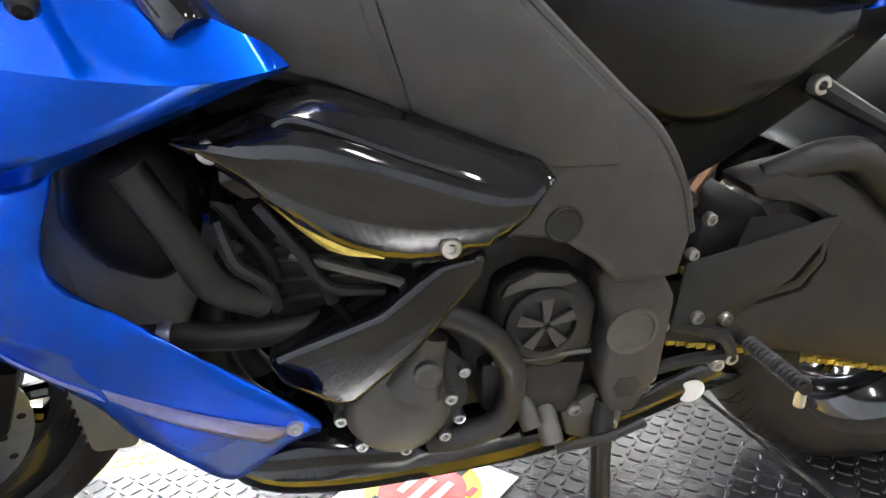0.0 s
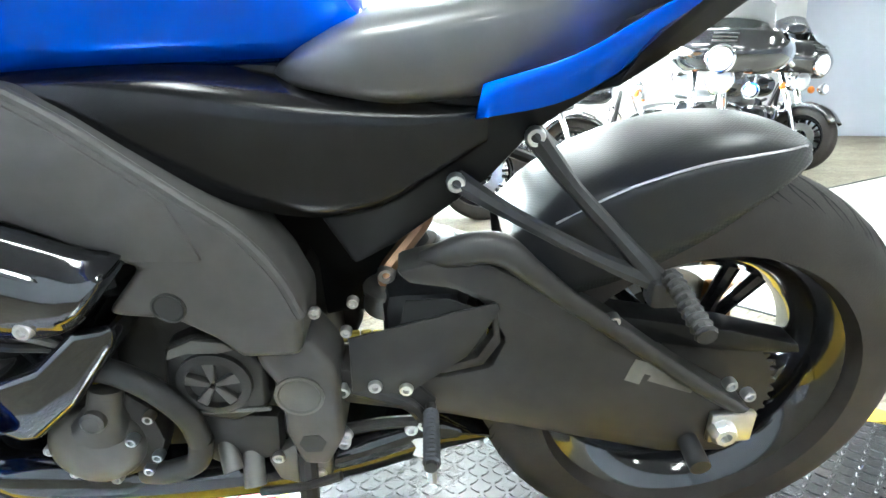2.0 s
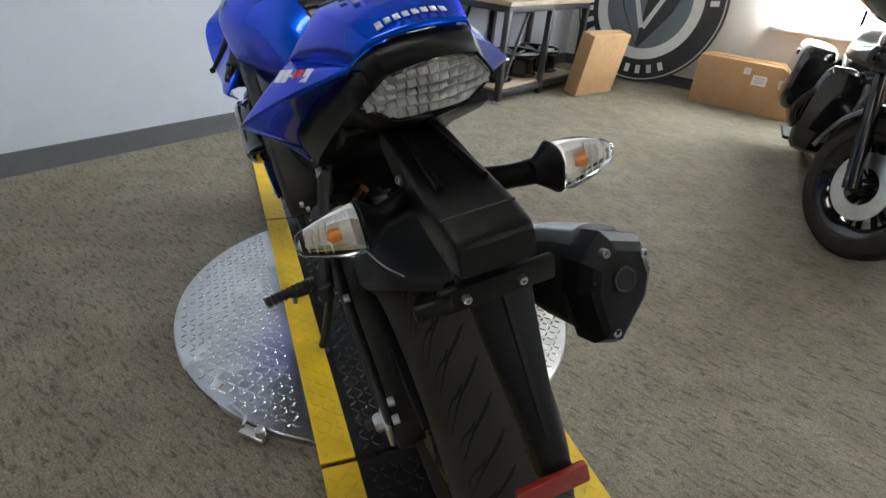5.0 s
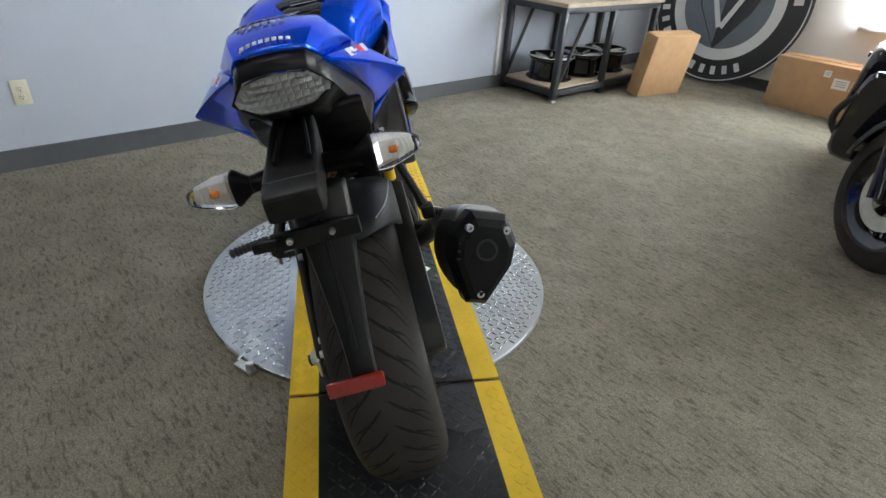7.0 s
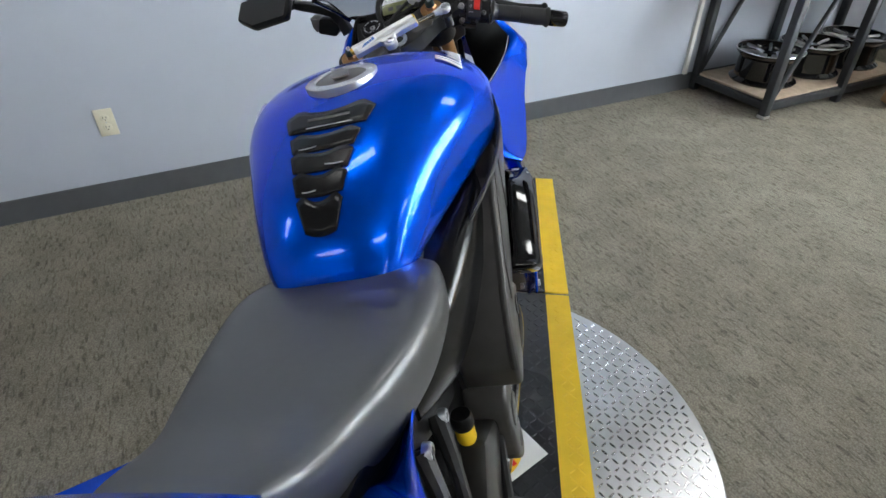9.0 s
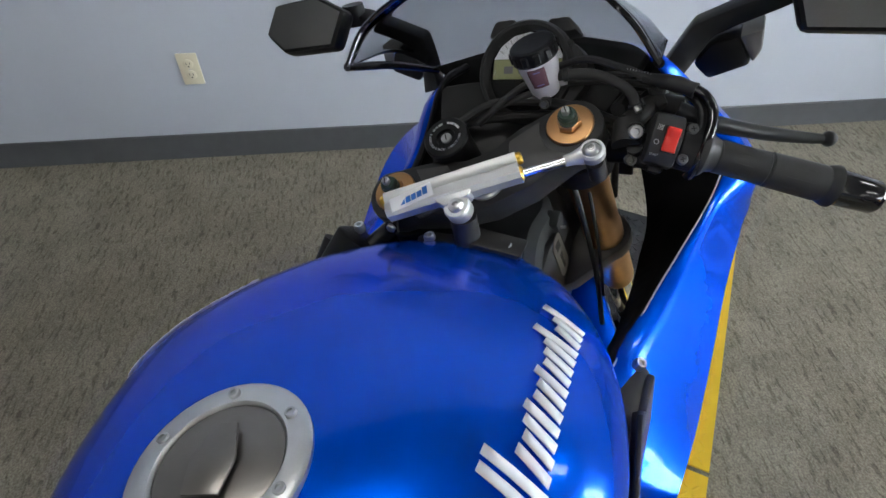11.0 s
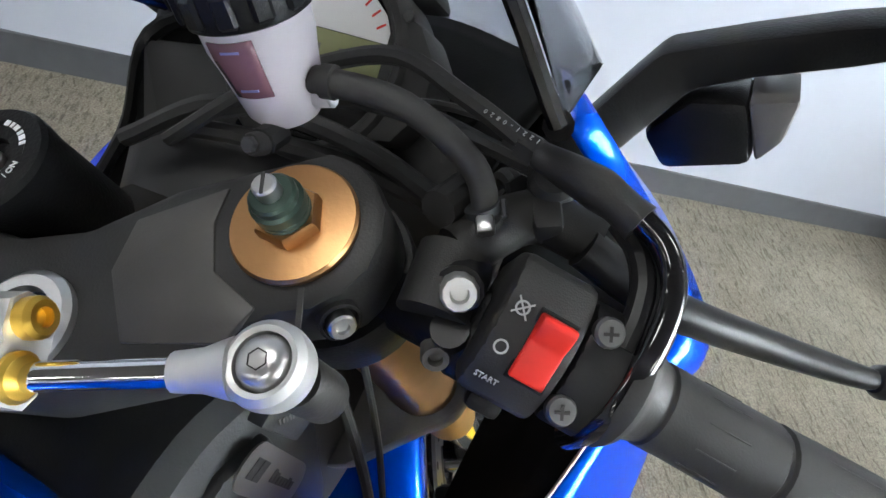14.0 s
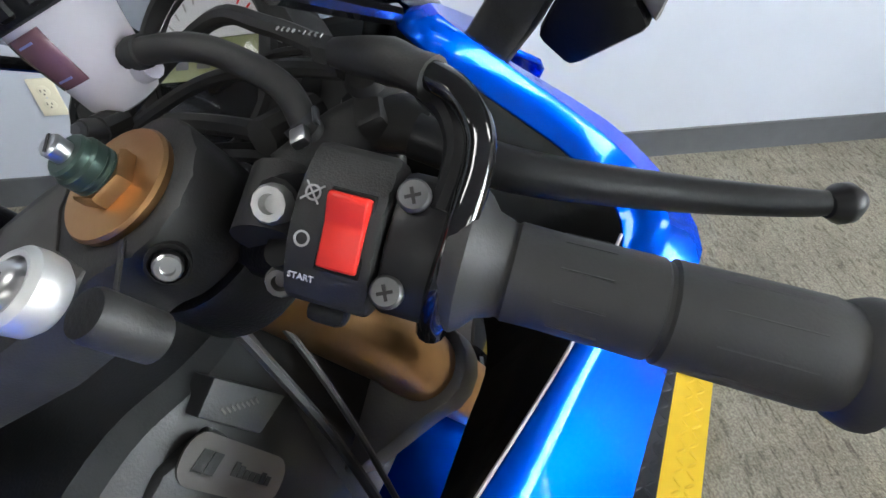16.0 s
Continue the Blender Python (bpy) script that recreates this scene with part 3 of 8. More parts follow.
def bolts(spots, axis=(0, 1, 0), r=0.006, h=0.005, mat=None, parent=bike):
    for s in spots:
        P("bolt", bolt(s, axis, r, h), mat or STEEL, parent=parent)


def wheel(name, axle, R, width, rim_r, parent, m=None, spokes=6):
    """A wheel in its own frame: axle along y. The rim carries tyre, discs and hub."""
    w, n = width / 2, 64
    rim = rev([(rim_r - 0.045, -0.3 * w), (rim_r - 0.012, -0.72 * w), (rim_r + 0.006, -0.82 * w), (rim_r + 0.006, -0.74 * w), (rim_r - 0.02, -0.5 * w),
               (rim_r - 0.03, 0), (rim_r - 0.02, 0.5 * w), (rim_r + 0.006, 0.74 * w), (rim_r + 0.006, 0.82 * w), (rim_r - 0.012, 0.72 * w), (rim_r - 0.045, 0.3 * w),
               (rim_r - 0.05, 0), (rim_r - 0.045, -0.3 * w)], axis=(0, 1, 0), n=n)
    wo = part(name, rim, GLOSS, parent, "black cast wheel", m)
    part("hub", rev([(0.02, -0.09), (0.034, -0.085), (0.038, -0.04), (0.045, -0.02), (0.045, 0.02), (0.038, 0.04), (0.034, 0.085), (0.02, 0.09)], axis=(0, 1, 0), n=24), GLOSS, wo)
    arm = None
    for k in range(spokes):
        turn_ = Matrix.Rotation(2 * math.pi * k / spokes, 4, "Y")
        if arm is None:
            bm = None
            for b in (-0.144, 0.144):
                p0, p1 = Vector((0.04, 0, 0)), Vector(((rim_r - 0.04) * math.cos(b), 0, (rim_r - 0.04) * math.sin(b)))
                t = tube([p0, (p0 + p1) / 2, p1], 0.012, 8, 3, radii=[0.017, 0.011, 0.013])
                bm = t if bm is None else join(bm, t)
            arm = part("spoke", bm, GLOSS, wo, "", turn_).data
        else:
            sp_ = new("spoke", arm)
            sp_.parent, sp_.matrix_local = wo, turn_
    prof = []
    for k in range(19):
        a = math.pi * (k / 18 - 0.5)
        c = math.cos(a)
        prof.append((rim_r + (R - rim_r) * (0.04 + 0.96 * c ** 0.62), w * math.copysign(abs(math.sin(a)) ** 0.9, math.sin(a))))
    prof = [(rim_r - 0.006, -0.72 * w)] + prof + [(rim_r - 0.006, 0.72 * w), (rim_r - 0.006, -0.72 * w)]
    part("tyre", rev(prof, axis=(0, 1, 0), n=96), TYRE, wo, "worn black road tyre")
    return wo


RW = pose(0, 0, 0.318)
rear = wheel("rear_wheel", None, 0.319, 0.19, 0.222, bike, RW)
# tread grooves: slanted strips laid on the tyre's crown, black for the shade inside
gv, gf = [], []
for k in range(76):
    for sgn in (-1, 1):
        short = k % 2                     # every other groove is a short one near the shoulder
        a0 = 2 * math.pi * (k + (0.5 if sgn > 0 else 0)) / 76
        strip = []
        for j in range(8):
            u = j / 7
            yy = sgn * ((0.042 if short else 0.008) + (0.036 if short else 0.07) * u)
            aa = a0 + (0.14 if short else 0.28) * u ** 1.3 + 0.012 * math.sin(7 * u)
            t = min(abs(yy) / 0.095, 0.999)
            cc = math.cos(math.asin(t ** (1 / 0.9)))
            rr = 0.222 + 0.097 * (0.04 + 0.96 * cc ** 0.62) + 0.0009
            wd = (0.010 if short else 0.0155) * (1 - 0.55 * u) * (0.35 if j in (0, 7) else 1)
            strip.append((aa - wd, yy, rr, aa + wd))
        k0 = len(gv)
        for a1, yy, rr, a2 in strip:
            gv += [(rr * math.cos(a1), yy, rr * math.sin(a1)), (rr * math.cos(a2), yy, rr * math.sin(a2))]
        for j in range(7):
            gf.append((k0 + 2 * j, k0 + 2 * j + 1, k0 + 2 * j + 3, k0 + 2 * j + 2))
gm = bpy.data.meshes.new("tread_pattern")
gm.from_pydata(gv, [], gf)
stuff("tread", gm, SHADEM, rear)
TEETH = [(r * math.cos(2 * math.pi * (k + f) / 41), r * math.sin(2 * math.pi * (k + f) / 41)) for k in range(41) for f, r in ((0, 0.105), (0.3, 0.1055), (0.45, 0.112), (0.65, 0.112), (0.8, 0.1055))]
HUB = [(0.05 * math.cos(2 * math.pi * k / 205), 0.05 * math.sin(2 * math.pi * k / 205)) for k in range(205)]
part("sprocket", skin([[(x, y, z) for x, z in r] for r, y in ((HUB, 0.082), (TEETH, 0.082), (TEETH, 0.088), (HUB, 0.088))]), ENGINE, rear, "rear chain sprocket")
part("brake_disc", rev([(0.07, -0.09), (0.11, -0.09), (0.11, -0.085), (0.07, -0.085), (0.07, -0.09)], axis=(0, 1, 0), n=40), STEEL, rear)
part("rim_tape", rev([(0.2275, 0.0765), (0.2295, 0.0785), (0.2275, 0.0805), (0.2265, 0.0785), (0.2275, 0.0765)], axis=(0, 1, 0), n=64), YELLOW, rear, "yellow rim stripe")
P("caliper", join(box(0.05, 0.026, 0.075, (-0.097, -0.074, 0.368), 0.01), box(0.035, 0.032, 0.05, (-0.097, -0.074, 0.368), 0.008)), GOLD, "small gold rear brake caliper")

# swingarm
SW_L = [(0.50, 0.44), (0.50, 0.385), (0.40, 0.362), (0.352, 0.352), (0.20, 0.305), (0.06, 0.262), (-0.025, 0.258), (-0.055, 0.28), (-0.06, 0.312), (-0.048, 0.332),
        (0.045, 0.396), (0.155, 0.488), (0.295, 0.573), (0.325, 0.588), (0.375, 0.58), (0.41, 0.572), (0.395, 0.555), (0.345, 0.545), (0.31, 0.525), (0.283, 0.47), (0.30, 0.43), (0.36, 0.418), (0.43, 0.43)]
sw = P("swingarm", prism(SW_L, 0.085, 0.142, 0.008), SWARM, "braced matte black swingarm with grey decal")
part("top_ridge", tube([(0.375, 0.118, 0.572), (0.33, 0.136, 0.594), (0.29, 0.143, 0.596), (0.255, 0.145, 0.567), (0.21, 0.145, 0.526), (0.162, 0.145, 0.488), (0.045, 0.144, 0.394), (-0.04, 0.142, 0.33)], 0.012, 14, 6, radii=[0.014, 0.019, 0.019, 0.015, 0.0125, 0.0115, 0.0105, 0.009]), SWARM, sw)
part("arm", prism([(0.50, 0.45), (0.50, 0.37), (0.20, 0.315), (-0.06, 0.275), (-0.085, 0.32), (-0.05, 0.365), (0.20, 0.44), (0.40, 0.52)], -0.142, -0.09, 0.01), SWARM, sw)
part("crosspiece", box(0.11, 0.22, 0.13, (0.38, 0, 0.46), 0.03), MATTE, sw)
part("recess", prism([(0.292, 0.516), (0.30, 0.508), (0.297, 0.48), (0.318, 0.447), (0.372, 0.432), (0.36, 0.425), (0.31, 0.435), (0.289, 0.468)], 0.125, 0.1435, 0.002), SWARM, sw, "worn lip of the opening")
# flat black sheet across the opening paints the shade behind it
part("opening", prism([(0.302, 0.512), (0.306, 0.478), (0.328, 0.452), (0.385, 0.437), (0.42, 0.452), (0.40, 0.535), (0.35, 0.535)], 0.141, 0.1432, 0.001), SHADEM, sw, "black sheet standing for the shade in the arm's opening")
for k, (x0, z, w, h) in enumerate(((0.125, 0.415, 0.075, 0.016), (0.10, 0.395, 0.06, 0.012), (0.13, 0.398, 0.02, 0.02), (0.075, 0.385, 0.03, 0.014))):
    part("decal_bar", prism([(x0, z), (x0 - w, z - 0.42 * w), (x0 - w - 0.006, z - 0.42 * w + h), (x0 - 0.006, z + h)], 0.1415, 0.1424), DECAL, sw)
part("heel_guard", prism([(0.475, 0.40), (0.47, 0.49), (0.295, 0.53), (0.29, 0.52), (0.33, 0.455), (0.40, 0.405)], 0.146, 0.150, 0.0015), MATTE, sw, "thin black heel guard")
part("axle_block", box(0.06, 0.012, 0.05, (-0.02, 0.148, 0.314), 0.004), STEEL, sw)
part("axle_nut", rev([(0.018, 0), (0.018, 0.012), (0.014, 0.018), (0.008, 0.018), (0.008, 0.008), (0, 0.008)], (-0.005, 0.152, 0.314), (0, 1, 0), 8), ALLOY, sw)
bolts([(0.155, 0.142, 0.493), (-0.018, 0.128, 0.37), (-0.045, 0.13, 0.352)], r=0.009, h=0.008, parent=sw)
part("spool", tube([(0.03, 0.14, 0.285), (0.03, 0.185, 0.28)], 0.014, 14, 2), RUBBER, sw, "black rubber stand spool")
P("chain_guard", prism([(0.16, 0.475), (0.10, 0.46), (-0.02, 0.435), (-0.12, 0.405), (-0.125, 0.39), (-0.02, 0.40), (0.12, 0.43)], 0.055, 0.10, 0.004), PLASTIC)
for run, (xa, za, xb, zb) in enumerate(((0.56, 0.452, 0.0, 0.424), (0.56, 0.375, 0.0, 0.212))):
    nl = 36
    bmc = bmesh.new()
    for k in range(nl):
        u = (k + 0.5) / nl
        x, z = xa + (xb - xa) * u, za + (zb - za) * u
        bmc = join(bmc, box(0.0135, 0.003 if k % 2 else 0.0065, 0.011, (x, 0.085 + 0.005, z), 0.002, 1), box(0.0135, 0.003 if k % 2 else 0.0065, 0.011, (x, 0.085 - 0.005, z), 0.002, 1))
    P("chain_run", bmc, CHAIN, "gold drive chain")

# rear mudguard close over the tyre
hx = [0.275, 0.22, 0.14, 0.06, 0.0, -0.045, -0.08, -0.1, -0.109]
ht = [0.572, 0.622, 0.663, 0.685, 0.691, 0.689, 0.68, 0.67, 0.66]
hl = [0.47, 0.505, 0.533, 0.572, 0.61, 0.636, 0.65, 0.652, 0.65]
hw = [0.098, 0.108, 0.112, 0.109, 0.102, 0.09, 0.07, 0.045, 0.02]
rows, crease_l = [], []
for x, t, l, w in zip(hx, ht, hl, hw):
    h = t - l
    left = [(x - 0.006 * min(h / 0.05, 1), w, l), (x, w * 0.99, t - min(0.045, 0.6 * h)), (x, w * 0.93, t - min(0.019, 0.3 * h)), (x, w * 0.6, t - min(0.004, 0.08 * h)), (x, 0, t)]
    rows.append(left + [(q[0], -q[1], q[2]) for q in left[-2::-1]])
    crease_l.append((x, w * 0.945, t - min(0.0185, 0.29 * h) + 0.001))
P("rear_hugger", sheet(rows, 4), CARBON, "satin carbon fibre rear hugger", solid=0.004, angle=60)
# thin silver beads paint the highlight along both creases of the hugger
for s in (1, -1):
    P("hugger_crease_glint", tube([(x, s * y, z) for x, y, z in crease_l[1:7]], 0.0016, 6), SILVER)

# shock, brackets behind the frame
shk = P("rear_shock", tube([(0.42, 0.0, 0.62), (0.35, 0.0, 0.42)], 0.022, 14, 2), MATTE)
for k in range(6):
    part("coil", rev([(0.03, -0.004), (0.034, 0), (0.03, 0.004)], (0.41 - 0.012 * k, 0, 0.60 - 0.033 * k), (0.33, 0, 0.94), 18), ENGINE, shk)
P("battery_box", prism([(0.60, 0.42), (0.60, 0.72), (0.50, 0.70), (0.45, 0.62), (0.385, 0.60), (0.39, 0.46)], -0.09, 0.02, 0.012), PLASTIC, "black inner box behind the frame")
P("shock_reservoir", join(tube([(0.43, 0.055, 0.47), (0.425, 0.055, 0.50)], 0.032, 18, 2), rev([(0.036, 0), (0.036, 0.006), (0.03, 0.01), (0, 0.01)], (0.424, 0.055, 0.50), (0, 0, 1), 24)), ALLOY, "bright shock reservoir")
P("link_bracket", tube([(0.428, 0.055, 0.50), (0.426, 0.06, 0.53), (0.40, 0.05, 0.56), (0.378, 0.04, 0.585), (0.37, 0.03, 0.60)], 0.011, 8), COPPER, "worn copper coloured linkage bracket")
br0 = P("brake_reservoir", rev([(0.014, 0), (0.0155, 0.004), (0.0155, 0.03), (0.013, 0.032)], (0.405, -0.113, 0.522), (0.1, 0, 1), 18), YELLOW, "small yellow reservoir with a black cap")
part("cap", rev([(0.0165, 0.03), (0.0175, 0.032), (0.0175, 0.05), (0.015, 0.054), (0, 0.054)], (0.405, -0.113, 0.522), (0.1, 0, 1), 18), PLASTIC, br0)
bolts([(0.426, 0.066, 0.529)], r=0.012, h=0.01)
bolts([(0.458, 0.155, 0.545), (0.50, 0.165, 0.54), (0.47, 0.155, 0.505)], r=0.007)

# frame spars and pivot plates
SPAR = [(1.02, 0.80), (0.99, 0.745), (0.90, 0.722), (0.824, 0.703), (0.733, 0.661), (0.657, 0.623), (0.705, 0.572), (0.685, 0.567), (0.637, 0.56), (0.596, 0.53), (0.578, 0.506), (0.512, 0.506),
        (0.505, 0.554), (0.522, 0.605), (0.552, 0.655), (0.594, 0.694), (0.634, 0.73), (0.681, 0.772), (0.72, 0.80), (0.80, 0.815), (0.92, 0.82)]
PIVOT = [(0.578, 0.504), (0.575, 0.47), (0.556, 0.43), (0.562, 0.36), (0.548, 0.305), (0.515, 0.30), (0.488, 0.35), (0.486, 0.46), (0.512, 0.504)]
for s, nm in ((1, "left"), (-1, "right")):
    y0, y1 = (0.10, 0.20) if s > 0 else (-0.20, -0.10)
    sp = P("frame_spar", prism(SPAR, y0, y1, 0.016, 3), SPARM, "broad satin black frame spar in two cast panels")
    part("front_panel", prism([(1.005, 0.805), (0.985, 0.755), (0.90, 0.733), (0.832, 0.714), (0.778, 0.69), (0.80, 0.76), (0.812, 0.81), (0.90, 0.815)], s * 0.196, s * 0.2045, 0.003), SPARM, sp)
    part("rear_panel", prism([(0.768, 0.686), (0.737, 0.671), (0.665, 0.634), (0.59, 0.63), (0.61, 0.693), (0.69, 0.765), (0.73, 0.795), (0.80, 0.808), (0.789, 0.76)], s * 0.196, s * 0.203, 0.003), SPARM, sp)
    part("edge_ridge", tube([(0.508, s * 0.193, 0.555), (0.525, s * 0.193, 0.605), (0.555, s * 0.193, 0.653), (0.597, s * 0.193, 0.691), (0.637, s * 0.193, 0.727), (0.684, s * 0.193, 0.769), (0.722, s * 0.193, 0.796)], 0.0065, 10), SPARM, sp)
    part("plug", rev([(0.018, 0), (0.018, 0.0015), (0.016, 0.002), (0.0145, 0.0005), (0, 0.0005)], (0.637, s * 0.2, 0.578), (0, s, 0), 28), MATTE, sp)
    pv = P("pivot_plate", prism(PIVOT, *((0.09, 0.168) if s > 0 else (-0.168, -0.09)), 0.01, 3), SPARM)
    part("plug", rev([(0.03, 0), (0.03, 0.002), (0.026, 0.003), (0.024, 0.001), (0, 0.001)], (0.534, s * 0.168, 0.424), (0, s, 0), 28), ENGRAY, pv)
    # raised black patch stands for the shade of a hole in the plate
    part("slot", prism([(0.512, 0.345), (0.52, 0.33), (0.54, 0.33), (0.547, 0.345), (0.54, 0.358), (0.52, 0.358)], s * 0.1665, s * 0.1686), RUBBER, pv)

# engine
P("engine_block", join(box(0.36, 0.26, 0.26, (0.70, 0, 0.43), 0.03), box(0.20, 0.24, 0.22, (0.83, 0, 0.54), 0.03)), ENGINE)
ch_ = P("cylinder_head", prism([(0.76, 0.44), (0.74, 0.54), (0.80, 0.60), (0.90, 0.63), (0.955, 0.59), (0.93, 0.48), (0.88, 0.42)], -0.14, 0.14, 0.012), ENGINE, "black cylinder head")
part("head_cover", prism([(0.80, 0.565), (0.79, 0.60), (0.86, 0.645), (0.93, 0.645), (0.955, 0.605), (0.90, 0.60)], 0.10, 0.155, 0.01), GLOSS, ch_)
for k in range(6):
    part("casting_rib", box(0.15 - 0.008 * k, 0.006, 0.006, (0.845 + 0.006 * k, 0.1415, 0.455 + 0.022 * k), 0.002, 1), ENGINE, ch_)
bolts([(0.78, 0.14, 0.47), (0.90, 0.14, 0.46), (0.93, 0.14, 0.56), (0.78, 0.14, 0.545)], r=0.007, parent=ch_)
st = P("stator_cover", join(rev([(0.058, -0.06), (0.058, 0.0), (0.053, 0.010), (0.043, 0.016), (0.024, 0.020), (0, 0.021)], (0.795, 0.168, 0.366), (0, 1, 0.12), 40)), COVERM, "round black engine cover")
part("cover_neck", tube([(0.777, 0.168, 0.396), (0.765, 0.172, 0.424), (0.757, 0.166, 0.452)], 0.02, 14, 4, radii=[0.034, 0.02, 0.019]), COVERM, st)
part("neck_cap", rev([(0.014, 0), (0.014, 0.008), (0.010, 0.011), (0, 0.011)], (0.765, 0.192, 0.426), (0, 1, 0.1), 16), COVERM, st)
part("cover_rim", prism([(0.735, 0.31), (0.715, 0.355), (0.72, 0.41), (0.75, 0.445), (0.80, 0.443), (0.845, 0.415), (0.864, 0.36), (0.84, 0.31), (0.79, 0.29)], 0.12, 0.162, 0.008), ENGINE, st)
bolts([(0.722, 0.163, 0.40), (0.74, 0.18, 0.381), (0.728, 0.163, 0.335), (0.745, 0.163, 0.312), (0.79, 0.163, 0.30), (0.838, 0.163, 0.315), (0.857, 0.163, 0.356), (0.766, 0.163, 0.437), (0.832, 0.163, 0.417)], r=0.0075, h=0.008, parent=st)
sc = P("sprocket_cover", prism([(0.575, 0.40), (0.572, 0.46), (0.60, 0.50), (0.645, 0.512), (0.685, 0.495), (0.695, 0.44), (0.68, 0.39), (0.62, 0.375)], 0.10, 0.158, 0.01, 3), ENGINE, "cast engine sprocket cover")
part("boss", rev([(0.044, 0), (0.044, 0.007), (0.038, 0.010), (0.033, 0.010), (0.032, 0.001), (0, 0.001)], (0.633, 0.158, 0.445), (0, 1, 0), 36), ENGINE, sc)
# black disc paints the shade in the boss's hollow
part("recess", rev([(0.032, 0), (0.032, 0.002), (0, 0.002)], (0.633, 0.158, 0.445), (0, 1, 0), 28), RUBBER, sc)
part("cover_lip", box(0.115, 0.006, 0.006, (0.632, 0.159, 0.398), 0.002, 1), ENGRAY, sc)
part("cover_brow", prism([(0.60, 0.492), (0.61, 0.503), (0.645, 0.509), (0.675, 0.497), (0.682, 0.482), (0.655, 0.49), (0.62, 0.488)], 0.155, 0.163, 0.002), ENGRAY, sc)
for k in range(5):
    part("web", prism([(0.004, -0.003), (0.033, -0.0075), (0.033, 0.0075), (0.004, 0.003)], -0.004, 0.004, 0.0015), COVERM, sc, m=pose(0.633, 0.1635, 0.445, 0, -90 - 72 * k, 0))
P("lower_case", prism([(0.58, 0.30), (0.57, 0.375), (0.70, 0.39), (0.70, 0.32), (0.66, 0.29)], 0.08, 0.15, 0.012), ENGINE)
P("water_hose", tube([(0.775, 0.165, 0.478), (0.74, 0.172, 0.478), (0.70, 0.175, 0.452), (0.672, 0.172, 0.405), (0.668, 0.168, 0.36)], 0.0145, 12), RUBBER)
P("hose_clamp", join(rev([(0.0165, -0.007), (0.0175, 0), (0.0165, 0.007)], (0.765, 0.167, 0.479), (1, -0.05, 0.02), 18), box(0.012, 0.01, 0.014, (0.765, 0.185, 0.479), 0.002)), CHAIN, "brass coloured hose clamp")
P("water_hose", tube([(0.668, 0.165, 0.36), (0.68, 0.168, 0.325), (0.72, 0.165, 0.305), (0.76, 0.15, 0.29)], 0.015, 12), RUBBER)
P("water_hose", tube([(1.05, 0.16, 0.494), (1.0, 0.168, 0.489), (0.93, 0.168, 0.48), (0.87, 0.15, 0.472), (0.82, 0.11, 0.46)], 0.014, 12), ENGINE)
P("hose_clamp", rev([(0.0155, -0.006), (0.017, 0), (0.0155, 0.006)], (1.0, 0.168, 0.489), (1, -0.1, 0.1), 18), STEEL)
rad = P("radiator", box(0.045, 0.34, 0.34, (1.08, 0, 0.53), 0.008), ENGRAY, "finned radiator behind the front wheel")
fin = part("fin", box(0.05, 0.33, 0.003), ENGRAY, rad, "", pose(1.08, 0, 0.375)).data
for k in range(1, 29):
    o_ = new("fin", fin)
    o_.parent, o_.matrix_local = rad, pose(1.08, 0, 0.375 + 0.011 * k)
P("radiator_end_tank", prism([(1.10, 0.42), (1.055, 0.40), (1.0, 0.46), (0.965, 0.53), (0.975, 0.585), (1.02, 0.66), (1.09, 0.68)], 0.125, 0.168, 0.012, 3), TANKGREY, "grey plastic radiator end cover")
P("fan_housing", prism([(1.04, 0.665), (1.055, 0.61), (1.03, 0.565), (0.985, 0.545), (0.955, 0.57), (0.945, 0.63), (0.96, 0.68)], 0.13, 0.186, 0.02, 3), PLASTIC, "rounded black fan housing")
P("radiator_hose", tube([(0.985, 0.19, 0.655), (0.96, 0.195, 0.60), (0.945, 0.19, 0.55), (0.91, 0.17, 0.515)], 0.015, 12), RUBBER)
P("oil_pipe", tube([(0.935, 0.175, 0.60), (0.925, 0.185, 0.565), (0.905, 0.18, 0.54), (0.90, 0.165, 0.505)], 0.0065, 8), TUBESTEEL, "thin dark steel pipe")
P("spark_wire", tube([(0.90, 0.17, 0.61), (0.87, 0.185, 0.57), (0.85, 0.18, 0.53), (0.80, 0.165, 0.51)], 0.0055, 8), RUBBER)
P("spark_wire", tube([(0.88, 0.17, 0.56), (0.83, 0.18, 0.545), (0.78, 0.175, 0.52), (0.76, 0.165, 0.49)], 0.005, 8), ENGRAY)
for k, (x, z) in enumerate(((0.93, 0.60), (0.88, 0.56), (0.83, 0.55))):
    P("wire_loom", tube([(x + 0.06, 0.12, z + 0.05), (x, 0.15, z), (x - 0.03, 0.14, z - 0.07), (x - 0.01, 0.12, z - 0.13)], 0.007, 8), RUBBER)
P("throttle_body", join(*[rev([(0.02, 0), (0.024, 0.03), (0.02, 0.06)], (0.80 + 0.05 * k, 0.12, 0.56), (0, 0.5, 0.8), 16) for k in range(3)]), PLASTIC)
P("coil_bracket", prism([(0.875, 0.50), (0.86, 0.54), (0.90, 0.565), (0.925, 0.53), (0.91, 0.49)], 0.12, 0.135, 0.006), COPPER)

for k in range(4):
    y = -0.10 + 0.066 * k
    P("header_pipe", tube([(0.93, y, 0.53), (0.975, y, 0.48), (0.985, y, 0.40), (0.95, y * 0.9, 0.32), (0.86, y * 0.7, 0.275), (0.72, y * 0.5, 0.27)], 0.019, 12, 5), TUBESTEEL, "dark exhaust header pipe")
